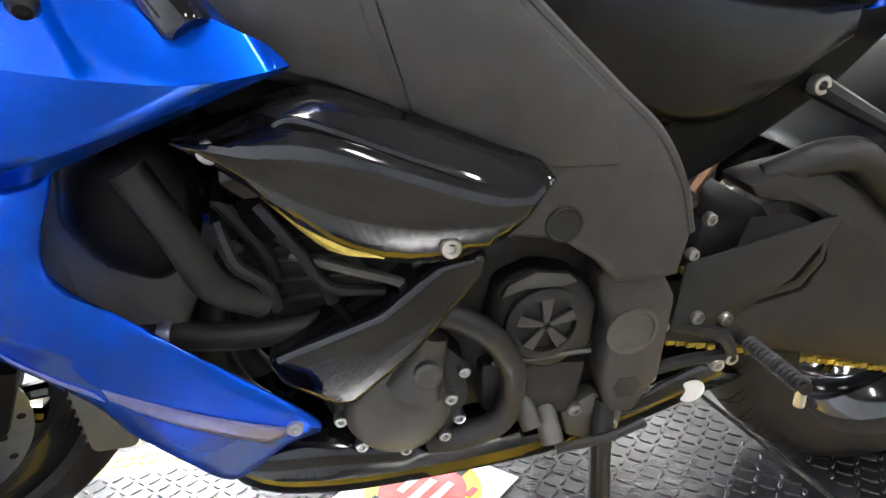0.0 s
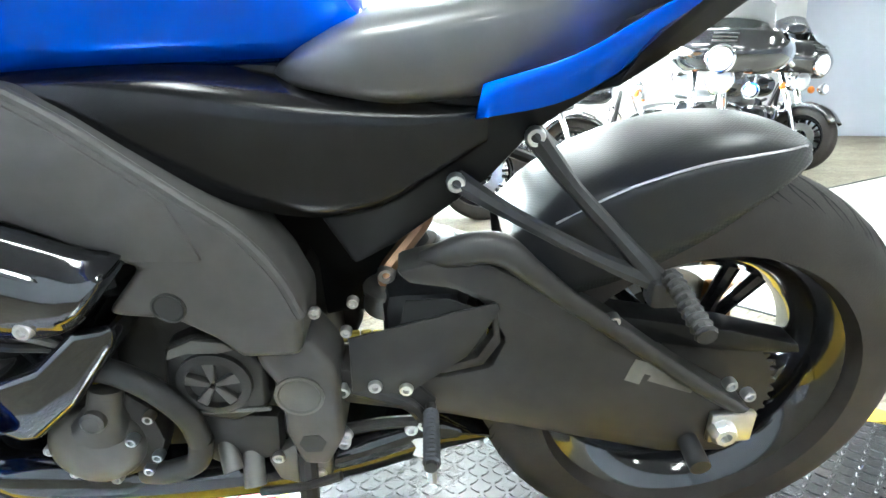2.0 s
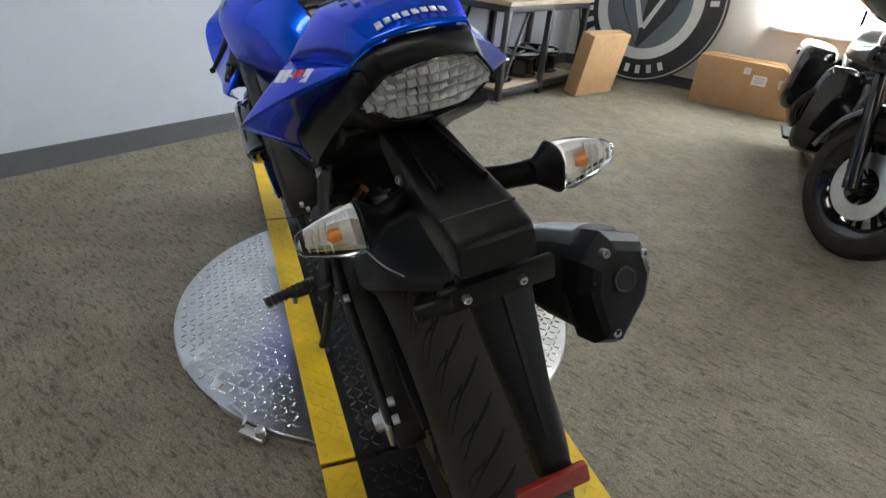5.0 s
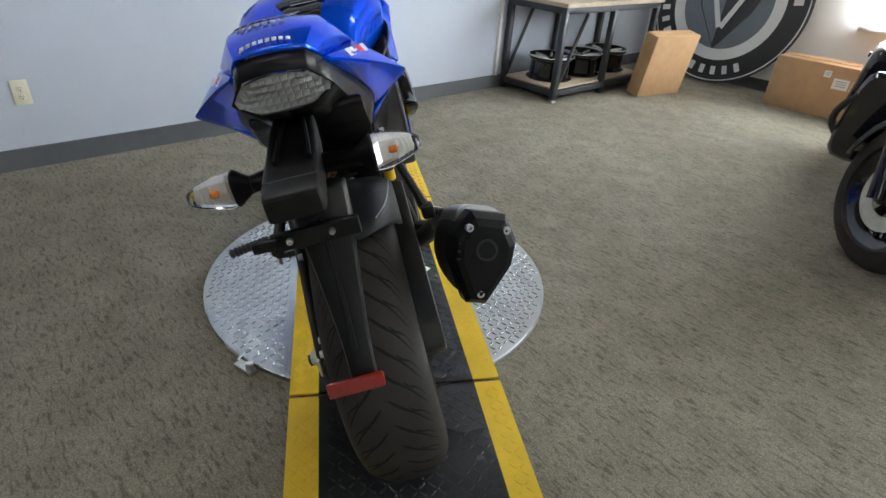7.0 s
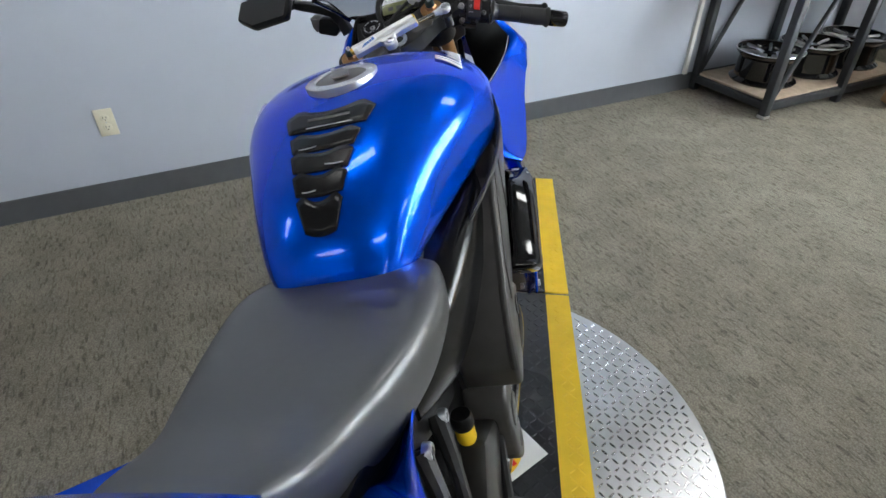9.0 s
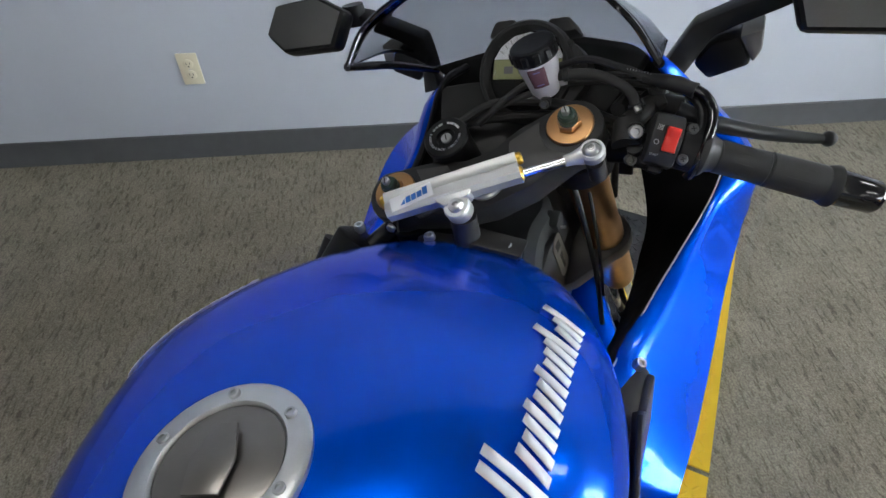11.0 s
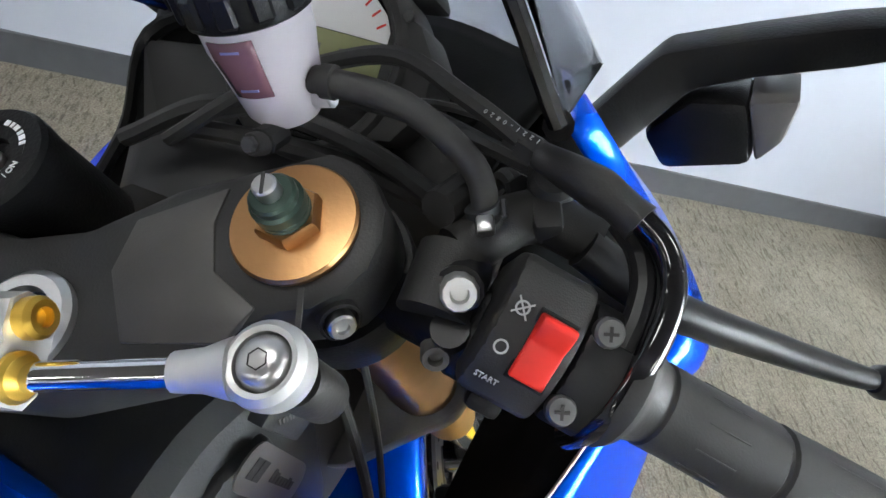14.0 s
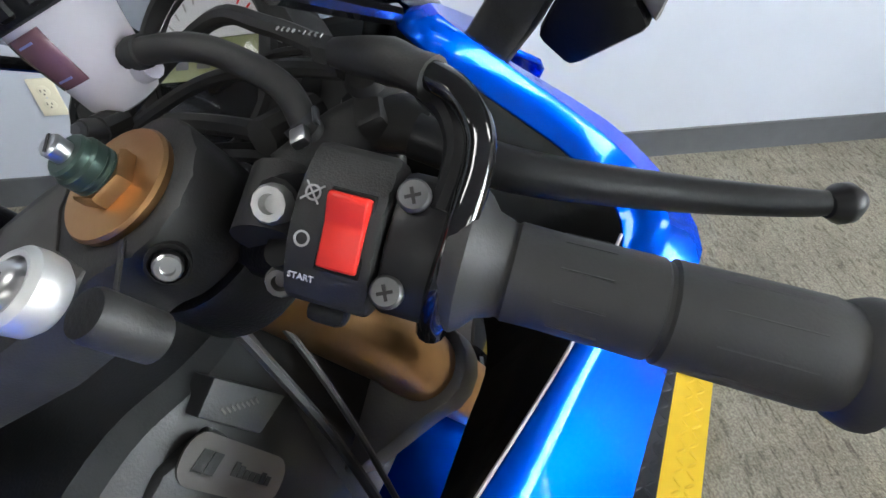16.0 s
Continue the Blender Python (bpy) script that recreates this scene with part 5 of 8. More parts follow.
for s in (1, -1):
    sx, sy, sz = (-0.205, 0.130, 0.845) if s > 0 else (-0.232, -0.105, 0.86)     # where the lamp sits on its stalk
    sg = P("turn_signal", tube([(-0.17, HY + s * 0.035, 0.84), ((sx - 0.17) / 2, (HY + s * 0.035 + sy) / 2, (0.84 + sz) / 2 - 0.002), (sx + 0.005, sy - s * 0.008, sz)], 0.014, 12, radii=[0.017, 0.014, 0.016]), PLASTIC, "turn signal with clear lens and amber bulb")
    part("housing", loft([(-0.02, 0.011, 0.012, -0.012), (-0.008, 0.017, 0.02, -0.02), (0.003, 0.026, 0.0275, -0.0275), (0.006, 0.026, 0.0275, -0.0275)], 20, 2.8), PLASTIC, sg, m=pose(sx + 0.004, sy - s * 0.014, sz, 0, 0, 90 * s))
    lm = pose(sx, sy, sz, 0, 0, 90 * s)
    ln = part("lens", loft([(-0.008, 0.025, 0.027, -0.027), (0.01, 0.026, 0.0275, -0.0275), (0.036, 0.022, 0.022, -0.02), (0.056, 0.014, 0.0145, -0.012), (0.063, 0.007, 0.009, -0.007)], 10, 2.6, per=2), LENS, sg, m=lm, angle=20)
    ln.visible_shadow = False
    part("bulb", rev([(0.004, 0), (0.006, 0.004), (0.006, 0.012), (0, 0.016)], (0.014, 0, 0), (1, 0, 0), 12), AMBER, ln)
    part("reflector", loft([(-0.006, 0.022, 0.0235, -0.0235), (0.002, 0.012, 0.0225, -0.0225), (0.03, 0.006, 0.0165, -0.0155), (0.05, 0.003, 0.010, -0.009)], 10, 2.2, per=1), CHROMEB, ln, m=pose(0, -0.009 * s, 0), angle=10)
    for k in range(5):
        h = 0.036 - 0.0055 * k
        part("flute", prism([(0, -h / 2), (0.004, 0), (0, h / 2)], -0.0012, 0.0012, 0.0004, 1), CHROMEB, ln, m=pose(0.026 + 0.0075 * k, -0.001 * s, -0.001))

# passenger foot pegs on their V hangers
for s in (1, -1):
    ph = P("passenger_foot_hanger", join(tube([(0.252, s * 0.112, 0.715), (0.21, s * 0.135, 0.66), (0.155, s * 0.16, 0.60), (0.125, s * 0.172, 0.565)], 0.011, 8, radii=[0.013, 0.009, 0.010, 0.014]),
           tube([(0.336, s * 0.108, 0.667), (0.27, s * 0.135, 0.63), (0.18, s * 0.16, 0.585), (0.125, s * 0.172, 0.563)], 0.010, 8, radii=[0.013, 0.009, 0.009, 0.013])), MATTE, "slim black passenger peg hanger")
    part("peg_joint", box(0.035, 0.03, 0.035, (0.118, s * 0.178, 0.555), 0.008), MATTE, ph)
    bolts([(0.336, s * 0.116, 0.667), (0.252, s * 0.119, 0.715)], (0, s, 0), 0.011, 0.007, parent=ph)
    fp = part("foot_peg", tube([(0.118, 0.19, 0.58), (0.1175, 0.235, 0.574), (0.117, 0.28, 0.567)] if s > 0 else [(0.118, -0.19, 0.55), (0.118, -0.235, 0.53), (0.118, -0.285, 0.508)], 0.0095, 10), ENGINE, ph)
    for k in range(9):
        q = Vector((0.118, 0.198, 0.579)).lerp(Vector((0.117, 0.276, 0.5675)), k / 8) if s > 0 else Vector((0.118, -0.198 - 0.0098 * k, 0.5455 - 0.0045 * k))
        part("rib", rev([(0.0095, -0.0024), (0.0115, 0), (0.0095, 0.0024)], q, (-0.01, 1, -0.15) if s > 0 else (0, -0.9, -0.42), 10), ENGINE, fp)

# exhaust on the other side
md = Vector((-0.30, -0.035, 0.115)).normalized()
mu = Vector((0.35, -0.35, 0.87))
mu = (mu - md * mu.dot(md)).normalized()
MUF = Matrix.Translation((-0.135, -0.245, 0.56)) @ Matrix((md, mu.cross(md), mu)).transposed().to_4x4()
mf = P("muffler", move(loft([(-0.32, 0.028, 0.03, -0.03), (-0.24, 0.045, 0.06, -0.055), (-0.14, 0.056, 0.078, -0.072), (-0.035, 0.06, 0.084, -0.078)], 28, 2.8), MUF), MATTE, "stubby black muffler with angular end cap")
part("end_cap", move(skin([[(x, w * c, h * d) for c, d in ((0.55, 1.0), (1.0, 0.45), (0.95, -0.1), (0.3, -1.0), (-0.3, -1.0), (-0.95, -0.1), (-1.0, 0.45), (-0.5, 1.0))] for x, w, h in ((-0.045, 0.066, 0.09), (0.0, 0.066, 0.09), (0.022, 0.056, 0.078), (0.03, 0.044, 0.064))]), MUF), PLASTIC, mf, "faceted black end cap", angle=15)
part("outlet", move(rev([(0.021, 0), (0.021, 0.01), (0.017, 0.01), (0.016, -0.03), (0, -0.03)], (0.024, 0, 0.02), (1, 0, 0), 20), MUF), ENGINE, mf)
# black disc over the outlet paints the dark of its bore
part("outlet_bore_shade", move(rev([(0.0165, 0), (0.0165, 0.002), (0, 0.002)], (0.0315, 0, 0.02), (1, 0, 0), 20), MUF), SHADEM, mf)
# black blocks stand for shaded slots in the cap
for z in (-0.015, 0.0, 0.015):
    part("cap_slot_shade", move(box(0.004, 0.014, 0.005, (0.024, -0.049, z + 0.012), 0.001, 1), MUF), SHADEM, mf)
part("heat_shield", move(loft([(-0.31, 0.024, 0.06, 0.01), (-0.24, 0.038, 0.08, 0.02), (-0.16, 0.046, 0.092, 0.03), (-0.05, 0.05, 0.1, 0.035)], 18, 2.6), MUF), ALLOY, mf, "bright heat shield")
for y, z in ((0.035, 0.06), (-0.038, 0.058), (0.0, -0.066)):
    part("bolt", move(bolt((0.022, y, z), (1, 0, 0), 0.008, 0.008), MUF), STEEL, mf)
P("exhaust_pipe", tube([(0.60, -0.06, 0.27), (0.45, -0.10, 0.29), (0.33, -0.16, 0.36), (0.22, -0.195, 0.45), (0.14, -0.205, 0.50)], 0.026, 14), ENGRAY)

# tank
TANK = [(0.425, 0.075, 0.842, 0.79), (0.46, 0.10, 0.892, 0.785), (0.52, 0.124, 0.944, 0.785), (0.60, 0.152, 0.978, 0.785), (0.70, 0.189, 1.003, 0.785), (0.80, 0.215, 1.003, 0.78), (0.88, 0.205, 0.987, 0.775),
        (0.95, 0.177, 0.962, 0.775), (1.01, 0.135, 0.932, 0.78), (1.045, 0.09, 0.908, 0.79), (1.06, 0.06, 0.89, 0.80)]
tbm = loft(TANK, 64, 2.5, 3.2, 6)
for v in tbm.verts:
    if abs(v.co.y) > 0.01:               # scooped knee recess under a soft shoulder
        along = math.exp(-((v.co.x - 0.68) / 0.16) ** 2)
        v.co.y *= 1 - along * (0.03 * math.exp(-((v.co.z - 0.862) / 0.03) ** 2) - 0.012 * math.exp(-((v.co.z - 0.925) / 0.018) ** 2))
tk = P("fuel_tank", tbm, BLUE, "rounded metallic blue fuel tank", angle=60)
cap = P("fuel_cap", rev([(0.058, -0.012), (0.058, 0.004), (0.055, 0.006), (0.043, 0.006), (0.041, 0.003), (0.041, -0.01)], (0.726, 0, 1.0035), (0.03, 0, 1), 48), ALLOY, "brushed aluminium fuel cap ring with dark lid")
part("lid", rev([(0.041, -0.006), (0.041, 0.0035), (0.039, 0.0045), (0, 0.005)], (0.726, 0, 1.0035), (0.03, 0, 1), 40), LIDM, cap, "bronze-grey metal lid")
part("lid_flap", prism([(-0.022, -0.012), (0.0, -0.016), (0.024, -0.006), (0.024, 0.006), (0.0, 0.014), (-0.022, 0.012)], 0, 0.003, 0.001), LIDM, cap, m=pose(0.726, 0, 1.0115, 90, 0, 20))
for k in range(6):
    a = radians(60 * k + 30)
    part("bolt", bolt((0.726 + 0.049 * math.cos(a), 0.049 * math.sin(a), 1.0095), (0.03, 0, 1), 0.004, 0.002), STEEL, cap)


TX, TW = zip(*[(q.x, q.y) for q in smooth_line([Vector((x, w, 0)) for x, w, *_ in TANK], 6)])
TT, TB_ = zip(*[(q.y, q.z) for q in smooth_line([Vector((x, zt, zb)) for x, _, zt, zb in TANK], 6)])


def on_tank(x, y):
    """Height of the tank's skin over a point of the plan."""
    w, zt, zb = np.interp(x, TX, TW), np.interp(x, TX, TT), np.interp(x, TX, TB_)
    q = max(1 - min(abs(y) / w, 0.999) ** 2.5, 0) ** (1 / 2.5)
    return (zt + zb) / 2 + (zt - zb) / 2 * q


def drape(poly_rows, lift=0.0012):
    return [[(x, y, on_tank(x, y) + lift) for x, y in r] for r in poly_rows]


def pad_rows(front, rear, w0, w1, dip, notch=0.0):
    """Rows of a pad between two bowed edges: dip bows them, notch cuts the front corners."""
    cols = [k / 8 for k in range(8, -9, -1)]
    out = []
    for u in (0, 0.25, 0.5, 0.75, 1):
        w = w0 + (w1 - w0) * u
        out.append([((front + dip * min(abs(t) / 0.65, 1) ** 2 - notch * max(abs(t) - 0.75, 0) * 4) * (1 - u) + (rear + 0.5 * dip * t * t) * u, w * t) for t in cols])
    return out


def flat_rows(rows):
    return skin([list(map(Vector, r)) for r in rows], closed=False)


pad = P("tank_pad", flat_rows(drape(pad_rows(0.630, 0.594, 0.070, 0.059, 0.014, 0.012), 0.0022)), PADM, "black moulded tank pad in tapering tiles with thin silver lines", solid=0.003)
for front, rear, w0, w1 in ((0.584, 0.556, 0.053, 0.045), (0.551, 0.524, 0.046, 0.039), (0.519, 0.494, 0.039, 0.033), (0.489, 0.456, 0.033, 0.022)):
    part("pad_tile", flat_rows(drape(pad_rows(front, rear, w0, w1, 0.008, 0.006), 0.0022)), PADM, pad, solid=0.003)
for x, y0, y1 in ((0.601, 0.03, -0.04), (0.563, 0.035, 0.008), (0.532, -0.008, -0.034), (0.501, 0.024, 0.004)):
    part("silver_line", sheet(drape([[(x, y0), (x - 0.001, (y0 + y1) / 2), (x, y1)], [(x - 0.0014, y0), (x - 0.0024, (y0 + y1) / 2), (x - 0.0014, y1)]], 0.0043), 3), SILVER, pad, solid=0.0005)
part("pad_print", sheet(drape([[(0.619, 0.03), (0.617, 0.0), (0.619, -0.034)], [(0.6145, 0.03), (0.6125, 0.0), (0.6145, -0.034)]], 0.0042), 3), ENGRAY, pad, solid=0.0006)
# side panels of the tank, below its blue skin
for s in (-1,):
    P("tank_side_panel", sheet([[(0.92, s * 0.205, 0.862), (0.80, s * 0.2185, 0.852), (0.68, s * 0.206, 0.832), (0.56, s * 0.172, 0.815)],
                                [(0.94, s * 0.204, 0.838), (0.81, s * 0.2165, 0.828), (0.69, s * 0.203, 0.815), (0.58, s * 0.17, 0.802)],
                                [(0.95, s * 0.195, 0.815), (0.82, s * 0.207, 0.808), (0.72, s * 0.195, 0.80), (0.62, s * 0.166, 0.79)]], 4), MATTE, "black side panel below the tank", solid=0.004)



def tank_mark(s):
    """White maker's mark on the tank's shoulder, as plain slanted blocks that follow the curved skin."""
    rng_ = random.Random(7)
    for k in range(16):
        u = (k + 0.5) / 16
        x = 0.768 + 0.168 * u
        h = 0.04 if k < 2 else (0.034 if k in (12, 15) else rng_.choice((0.02, 0.022, 0.024)))
        y0 = (0.182 if s < 0 else 0.2) - 0.022 * u
        y1 = y0 - h * (1 if s < 0 else 0.6)
        w = 0.0034
        part("mark_block", sheet([[(x + d_ + 0.010 * t, s * (y0 + (y1 - y0) * t), on_tank(x + d_ + 0.010 * t, y0 + (y1 - y0) * t) + 0.003) for t in (0, 0.5, 1)] for d_ in (-w, w)], 2), WHITE, tk, solid=0.0012)


tank_mark(-1)
tank_mark(1)

# ---- front end, steered to the left ----
ST, RK = radians(28), radians(25.5)
f0, l0, s0 = Vector((math.cos(RK), 0, math.sin(RK))), Vector((0, 1, 0)), Vector((-math.sin(RK), 0, math.cos(RK)))
ff, ll = math.cos(ST) * f0 + math.sin(ST) * l0, math.cos(ST) * l0 - math.sin(ST) * f0
STEER = Matrix.Translation((1.0985, -0.0035, 0.994)) @ Matrix((ff, ll, s0)).transposed().to_4x4()
HEAD = Matrix.Translation((1.0985, -0.0035, 0.994)) @ Matrix((f0, l0, s0)).transposed().to_4x4()


def F(name, bm, mat, label="", parent=None):
    """A part in the steered frame: x ahead, y left, z up the fork."""
    if parent is not None:
        return part(name, bm, mat, parent, label)
    return part(name, bm, mat, bike, label, STEER)


def arc(cx_, cy_, r, a0, a1, n=8):
    return [(cx_ + r * math.cos(radians(a0 + (a1 - a0) * k / n)), cy_ + r * math.sin(radians(a0 + (a1 - a0) * k / n))) for k in range(n + 1)]


# wheel, fender, fork legs
fw = wheel("front_wheel", None, 0.30, 0.12, 0.222, bike, STEER @ pose(0.0, 0, -0.765))
for s in (1, -1):
    part("brake_disc", rev([(0.105, s * 0.055), (0.155, s * 0.055), (0.155, s * 0.06), (0.105, s * 0.06), (0.105, s * 0.055)], axis=(0, 1, 0), n=48), STEEL, fw)
    part("disc_carrier", rev([(0.06, s * 0.05), (0.107, s * 0.055), (0.107, s * 0.06), (0.06, s * 0.056), (0.06, s * 0.05)], axis=(0, 1, 0), n=32), PLASTIC, fw)
    for k in range(24):
        a = 2 * math.pi * k / 24
        # small dark discs on the metal stand for shaded drill holes
        part("drill_hole", rev([(0.0055, s * 0.0595), (0.0055, s * 0.0604), (0, s * 0.0604)], ((0.122 + 0.02 * (k % 2)) * math.cos(a), 0, (0.122 + 0.02 * (k % 2)) * math.sin(a)), (0, 1, 0), 8), RUBBER, fw)
    for k in range(8):
        a = 2 * math.pi * k / 8
        part("disc_button", rev([(0.009, s * 0.053), (0.009, s * 0.063), (0, s * 0.063)], (0.107 * math.cos(a), 0, 0.107 * math.sin(a)), (0, 1, 0), 12), ALLOY, fw)
    fl_ = F("fork_leg", rev([(0.0265, -0.46), (0.0275, -0.45), (0.0275, -0.265), (0.0255, -0.255), (0.0255, -0.06)], (0, s * 0.1, 0), n=28), GOLD, "gold anodised upper fork tube")
    part("slider", rev([(0.021, -0.70), (0.021, -0.455)], (0, s * 0.1, 0), n=24), CHROME, fl_)
    part("axle_foot", box(0.06, 0.05, 0.11, (0, s * 0.1, -0.735), 0.015), PLASTIC, fl_)
    part("brake_caliper", box(0.06, 0.06, 0.11, (-0.09, s * 0.085, -0.66), 0.012), PLASTIC, fl_)
    cap_ = F("fork_cap", rev([(0.018, -0.05), (0.024, -0.029), (0.0245, -0.0262), (0.0235, -0.0247), (0.014, -0.024), (0, -0.024)], (0, s * 0.1, 0), n=40), GOLD, "gold fork cap with damping adjuster")
    part("hex", rev([(0.0128, -0.025), (0.0128, -0.0195), (0.0118, -0.018), (0, -0.018)], (0, s * 0.1, 0), n=6), GOLD, cap_)
    part("adjuster", rev([(0.0098, -0.0225), (0.0098, -0.018), (0.0092, -0.0175), (0.0098, -0.017), (0.0098, -0.0155), (0.0092, -0.015), (0.0098, -0.0145), (0.0098, -0.0105), (0.0085, -0.0095), (0.0085, -0.007), (0.0075, -0.006), (0, -0.006)], (0, s * 0.1, 0), n=20), ADJUST, cap_, "dark green-grey threaded adjuster")
    part("adjuster_screw", join(rev([(0.0044, -0.0065), (0.0044, -0.001), (0.0036, 0.0), (0, 0.0)], (0, s * 0.1, 0), n=14)), STEEL, cap_)
    part("screw_slot", box(0.0076, 0.0011, 0.0008, (0, s * 0.1, 0.0001)), ENGINE, cap_)
fr_rows = []
for a in (150, 125, 100, 75, 50, 25):
    c, s_ = math.cos(radians(a)), math.sin(radians(a))
    fr_rows.append([(0.335 * c * q, w, -0.765 + 0.335 * s_ * q) for w, q in ((0.07, 0.88), (0.066, 0.95), (0.04, 0.995), (0, 1.0), (-0.04, 0.995), (-0.066, 0.95), (-0.07, 0.88))])
F("front_fender", sheet(fr_rows, 4), BLUE, "blue front fender").modifiers.new("thickness", "SOLIDIFY").thickness = 0.004

# clamps
TOP = arc(0, 0.1, 0.034, 20, 190) + [(-0.052, 0.045), (-0.058, 0.0), (-0.052, -0.045)] + arc(0, -0.1, 0.034, 170, 340) + [(0.022, -0.05), (0.008, -0.015), (0.008, 0.015), (0.022, 0.05)]
tcl = F("top_clamp", extruded(TOP, -0.066, -0.029, 0.004), MATTE, "satin black top fork clamp")
for s in (1, -1):
    part("raised_face", extruded([(0.019, s * 0.072), (0.004, s * 0.068), (-0.016, s * 0.071), (-0.031, s * 0.088), (-0.043, s * 0.078), (-0.04, s * 0.04), (-0.012, s * 0.03), (0.009, s * 0.036)][::s], -0.031, -0.0278, 0.0008), SPARM, tcl)
    part("clamp_slit", box(0.026, 0.002, 0.001, (-0.038, s * 0.104, -0.0287)), RUBBER, tcl)
    # pocket coloured near black for the shade around the bolt
    part("bolt_pocket", rev([(0.0078, -0.004), (0.0078, 0.0012), (0.0066, 0.0016), (0.0062, -0.001), (0, -0.001)], (-0.0345, s * 0.115, -0.0385), (-0.75, s * 0.45, 0.4), 20), SHADEM, tcl)
    part("bolt", bolt((-0.0365, s * 0.116, -0.0375), (-0.75, s * 0.45, 0.4), 0.0052, 0.0024), STEEL, tcl)
part("stem_ring", rev([(0.02, -0.036), (0.0205, -0.026), (0.018, -0.024), (0.0135, -0.024), (0.0125, -0.03), (0.0125, -0.036), (0.02, -0.036)], (-0.03, 0, 0), n=32), ALLOY, tcl, "bright stem nut ring")
part("stem_cap", rev([(0.0125, -0.036), (0.0125, -0.03), (0, -0.03)], (-0.03, 0, 0), n=24), ENGINE, tcl)
F("lower_clamp", extruded(arc(0, 0.1, 0.037, 0, 180) + [(-0.06, 0.04), (-0.06, -0.04)] + arc(0, -0.1, 0.037, 180, 360), -0.32, -0.292, 0.004), ENGRAY, "dull grey lower fork clamp")

# ignition switch
ig = F("ignition_switch", rev([(0.024, -0.075), (0.025, -0.03), (0.026, -0.022), (0.026, -0.0175), (0.0245, -0.0155), (0.018, -0.015), (0.0165, -0.0162), (0.011, -0.0165), (0.0105, -0.02), (0, -0.02)], (0.037, 0.028, 0), n=40), PLASTIC, "round black ignition switch with white ring lettering")
part("key_core", rev([(0.006, -0.021), (0.006, -0.0175), (0.005, -0.0168), (0, -0.0168)], (0.037, 0.028, 0), n=18), STEEL, ig)
part("key_slot", box(0.0075, 0.0013, 0.0006, (0.037, 0.028, -0.0167)), ENGINE, ig)
for txt, a0, step in (("PUSH", 119, -10.5), ("OFF", 80, -11), ("ON", 39, -13), ("IGNITION", 185, 9.5), ("LOCK", 133, 11)):
    for k, ch in enumerate(txt):
        a = radians(a0 + step * k)
        words("ring_letter", ch, 0.0038, Matrix.Translation((0.037 + 0.0172 * math.cos(a), 0.028 + 0.0172 * math.sin(a), -0.0146)) @ Matrix.Rotation(a - math.pi / 2 + (math.pi if step > 0 else 0), 4, "Z"), WHITE, ig, 0.0002)
for k, a in enumerate((14, 8, 2, -22, -32, -42, -54, -64, -74)):
    a = radians(a)
    part("ring_mark", box(0.0026, 0.0016 + 0.0008 * (k % 2), 0.0003), WHITE if k > 2 else GREYINK, ig, "", Matrix.Translation((0.037 + 0.0172 * math.cos(a), 0.028 + 0.0172 * math.sin(a), -0.0146)) @ Matrix.Rotation(a, 4, "Z"))
F("switch_neck", tube([(0.03, 0.03, -0.06), (0.0, 0.03, -0.06)], 0.012, 10, 2), PLASTIC)

# steering damper
dm = F("steering_damper", skin([[(x0 + dx, y, z) for dx, z in
      [(0.0155 * c, 0.0085 * d) for c, d in ((1, 0.45), (0.75, 1.0), (0.2, 0.95), (0.05, 0.75), (-0.1, 0.98), (-0.7, 1.05), (-1, 0.6), (-1, -0.6), (-0.7, -1), (0.75, -1), (1, -0.5))]] for x0, y in ((-0.043, 0.096), (-0.0435, 0.09), (-0.0525, -0.038), (-0.053, -0.043))]), SATIN, "silver steering damper with gold end plugs")
dm_z = 0.011
dm.matrix_local = STEER @ Matrix.Translation((0, 0, dm_z))
for x, y, sgn in ((-0.036, 0.098, 1), (-0.0445, -0.0445, -1)):
    part("end_plug", rev([(0.0062, -0.003), (0.0062, 0.002), (0.005, 0.0035), (0.003, 0.0035), (0.0028, 0.001), (0, 0.001)], (x, y, 0.001), (0, sgn, 0), 16), YGOLD, dm)
part("rod_seal", rev([(0.0072, -0.004), (0.0072, 0.001), (0.006, 0.0022), (0, 0.0022)], (-0.0605, -0.043, -0.0005), (-0.1, -1, 0), 18), YGOLD, dm)
part("rod", tube([(-0.06, -0.04, -0.002), (-0.0605, -0.09, -0.007)], 0.0042, 14, 2), CHROME, dm, "polished rod")
part("rod_eye", join(rev([(0.0098, -0.0065), (0.0118, -0.004), (0.0122, 0.0), (0.0118, 0.004), (0.0098, 0.006), (0.0082, 0.0055), (0.0082, -0.0065), (0.0098, -0.0065)], (-0.060, -0.110, -0.009), (0, 0, 1), 36), tube([(-0.0603, -0.084, -0.0068), (-0.0602, -0.092, -0.0078), (-0.06, -0.1, -0.0088)], 0.0058, 14, 3, radii=[0.0056, 0.0062, 0.0088])), SATIN, dm)
part("eye_bolt", rev([(0.008, -0.006), (0.008, 0.003), (0.0074, 0.0052), (0.006, 0.0072), (0.0044, 0.008), (0.0028, 0.0082)], (-0.060, -0.110, -0.009), (0, 0, 1), 24), STEEL, dm)
part("hex_socket", rev([(0.003, 0.0062), (0.003, 0.0084), (0.0026, 0.0084), (0.0026, 0.0066), (0, 0.0066)], (-0.060, -0.110, -0.009), (0, 0, 1), 6), ENGINE, dm)
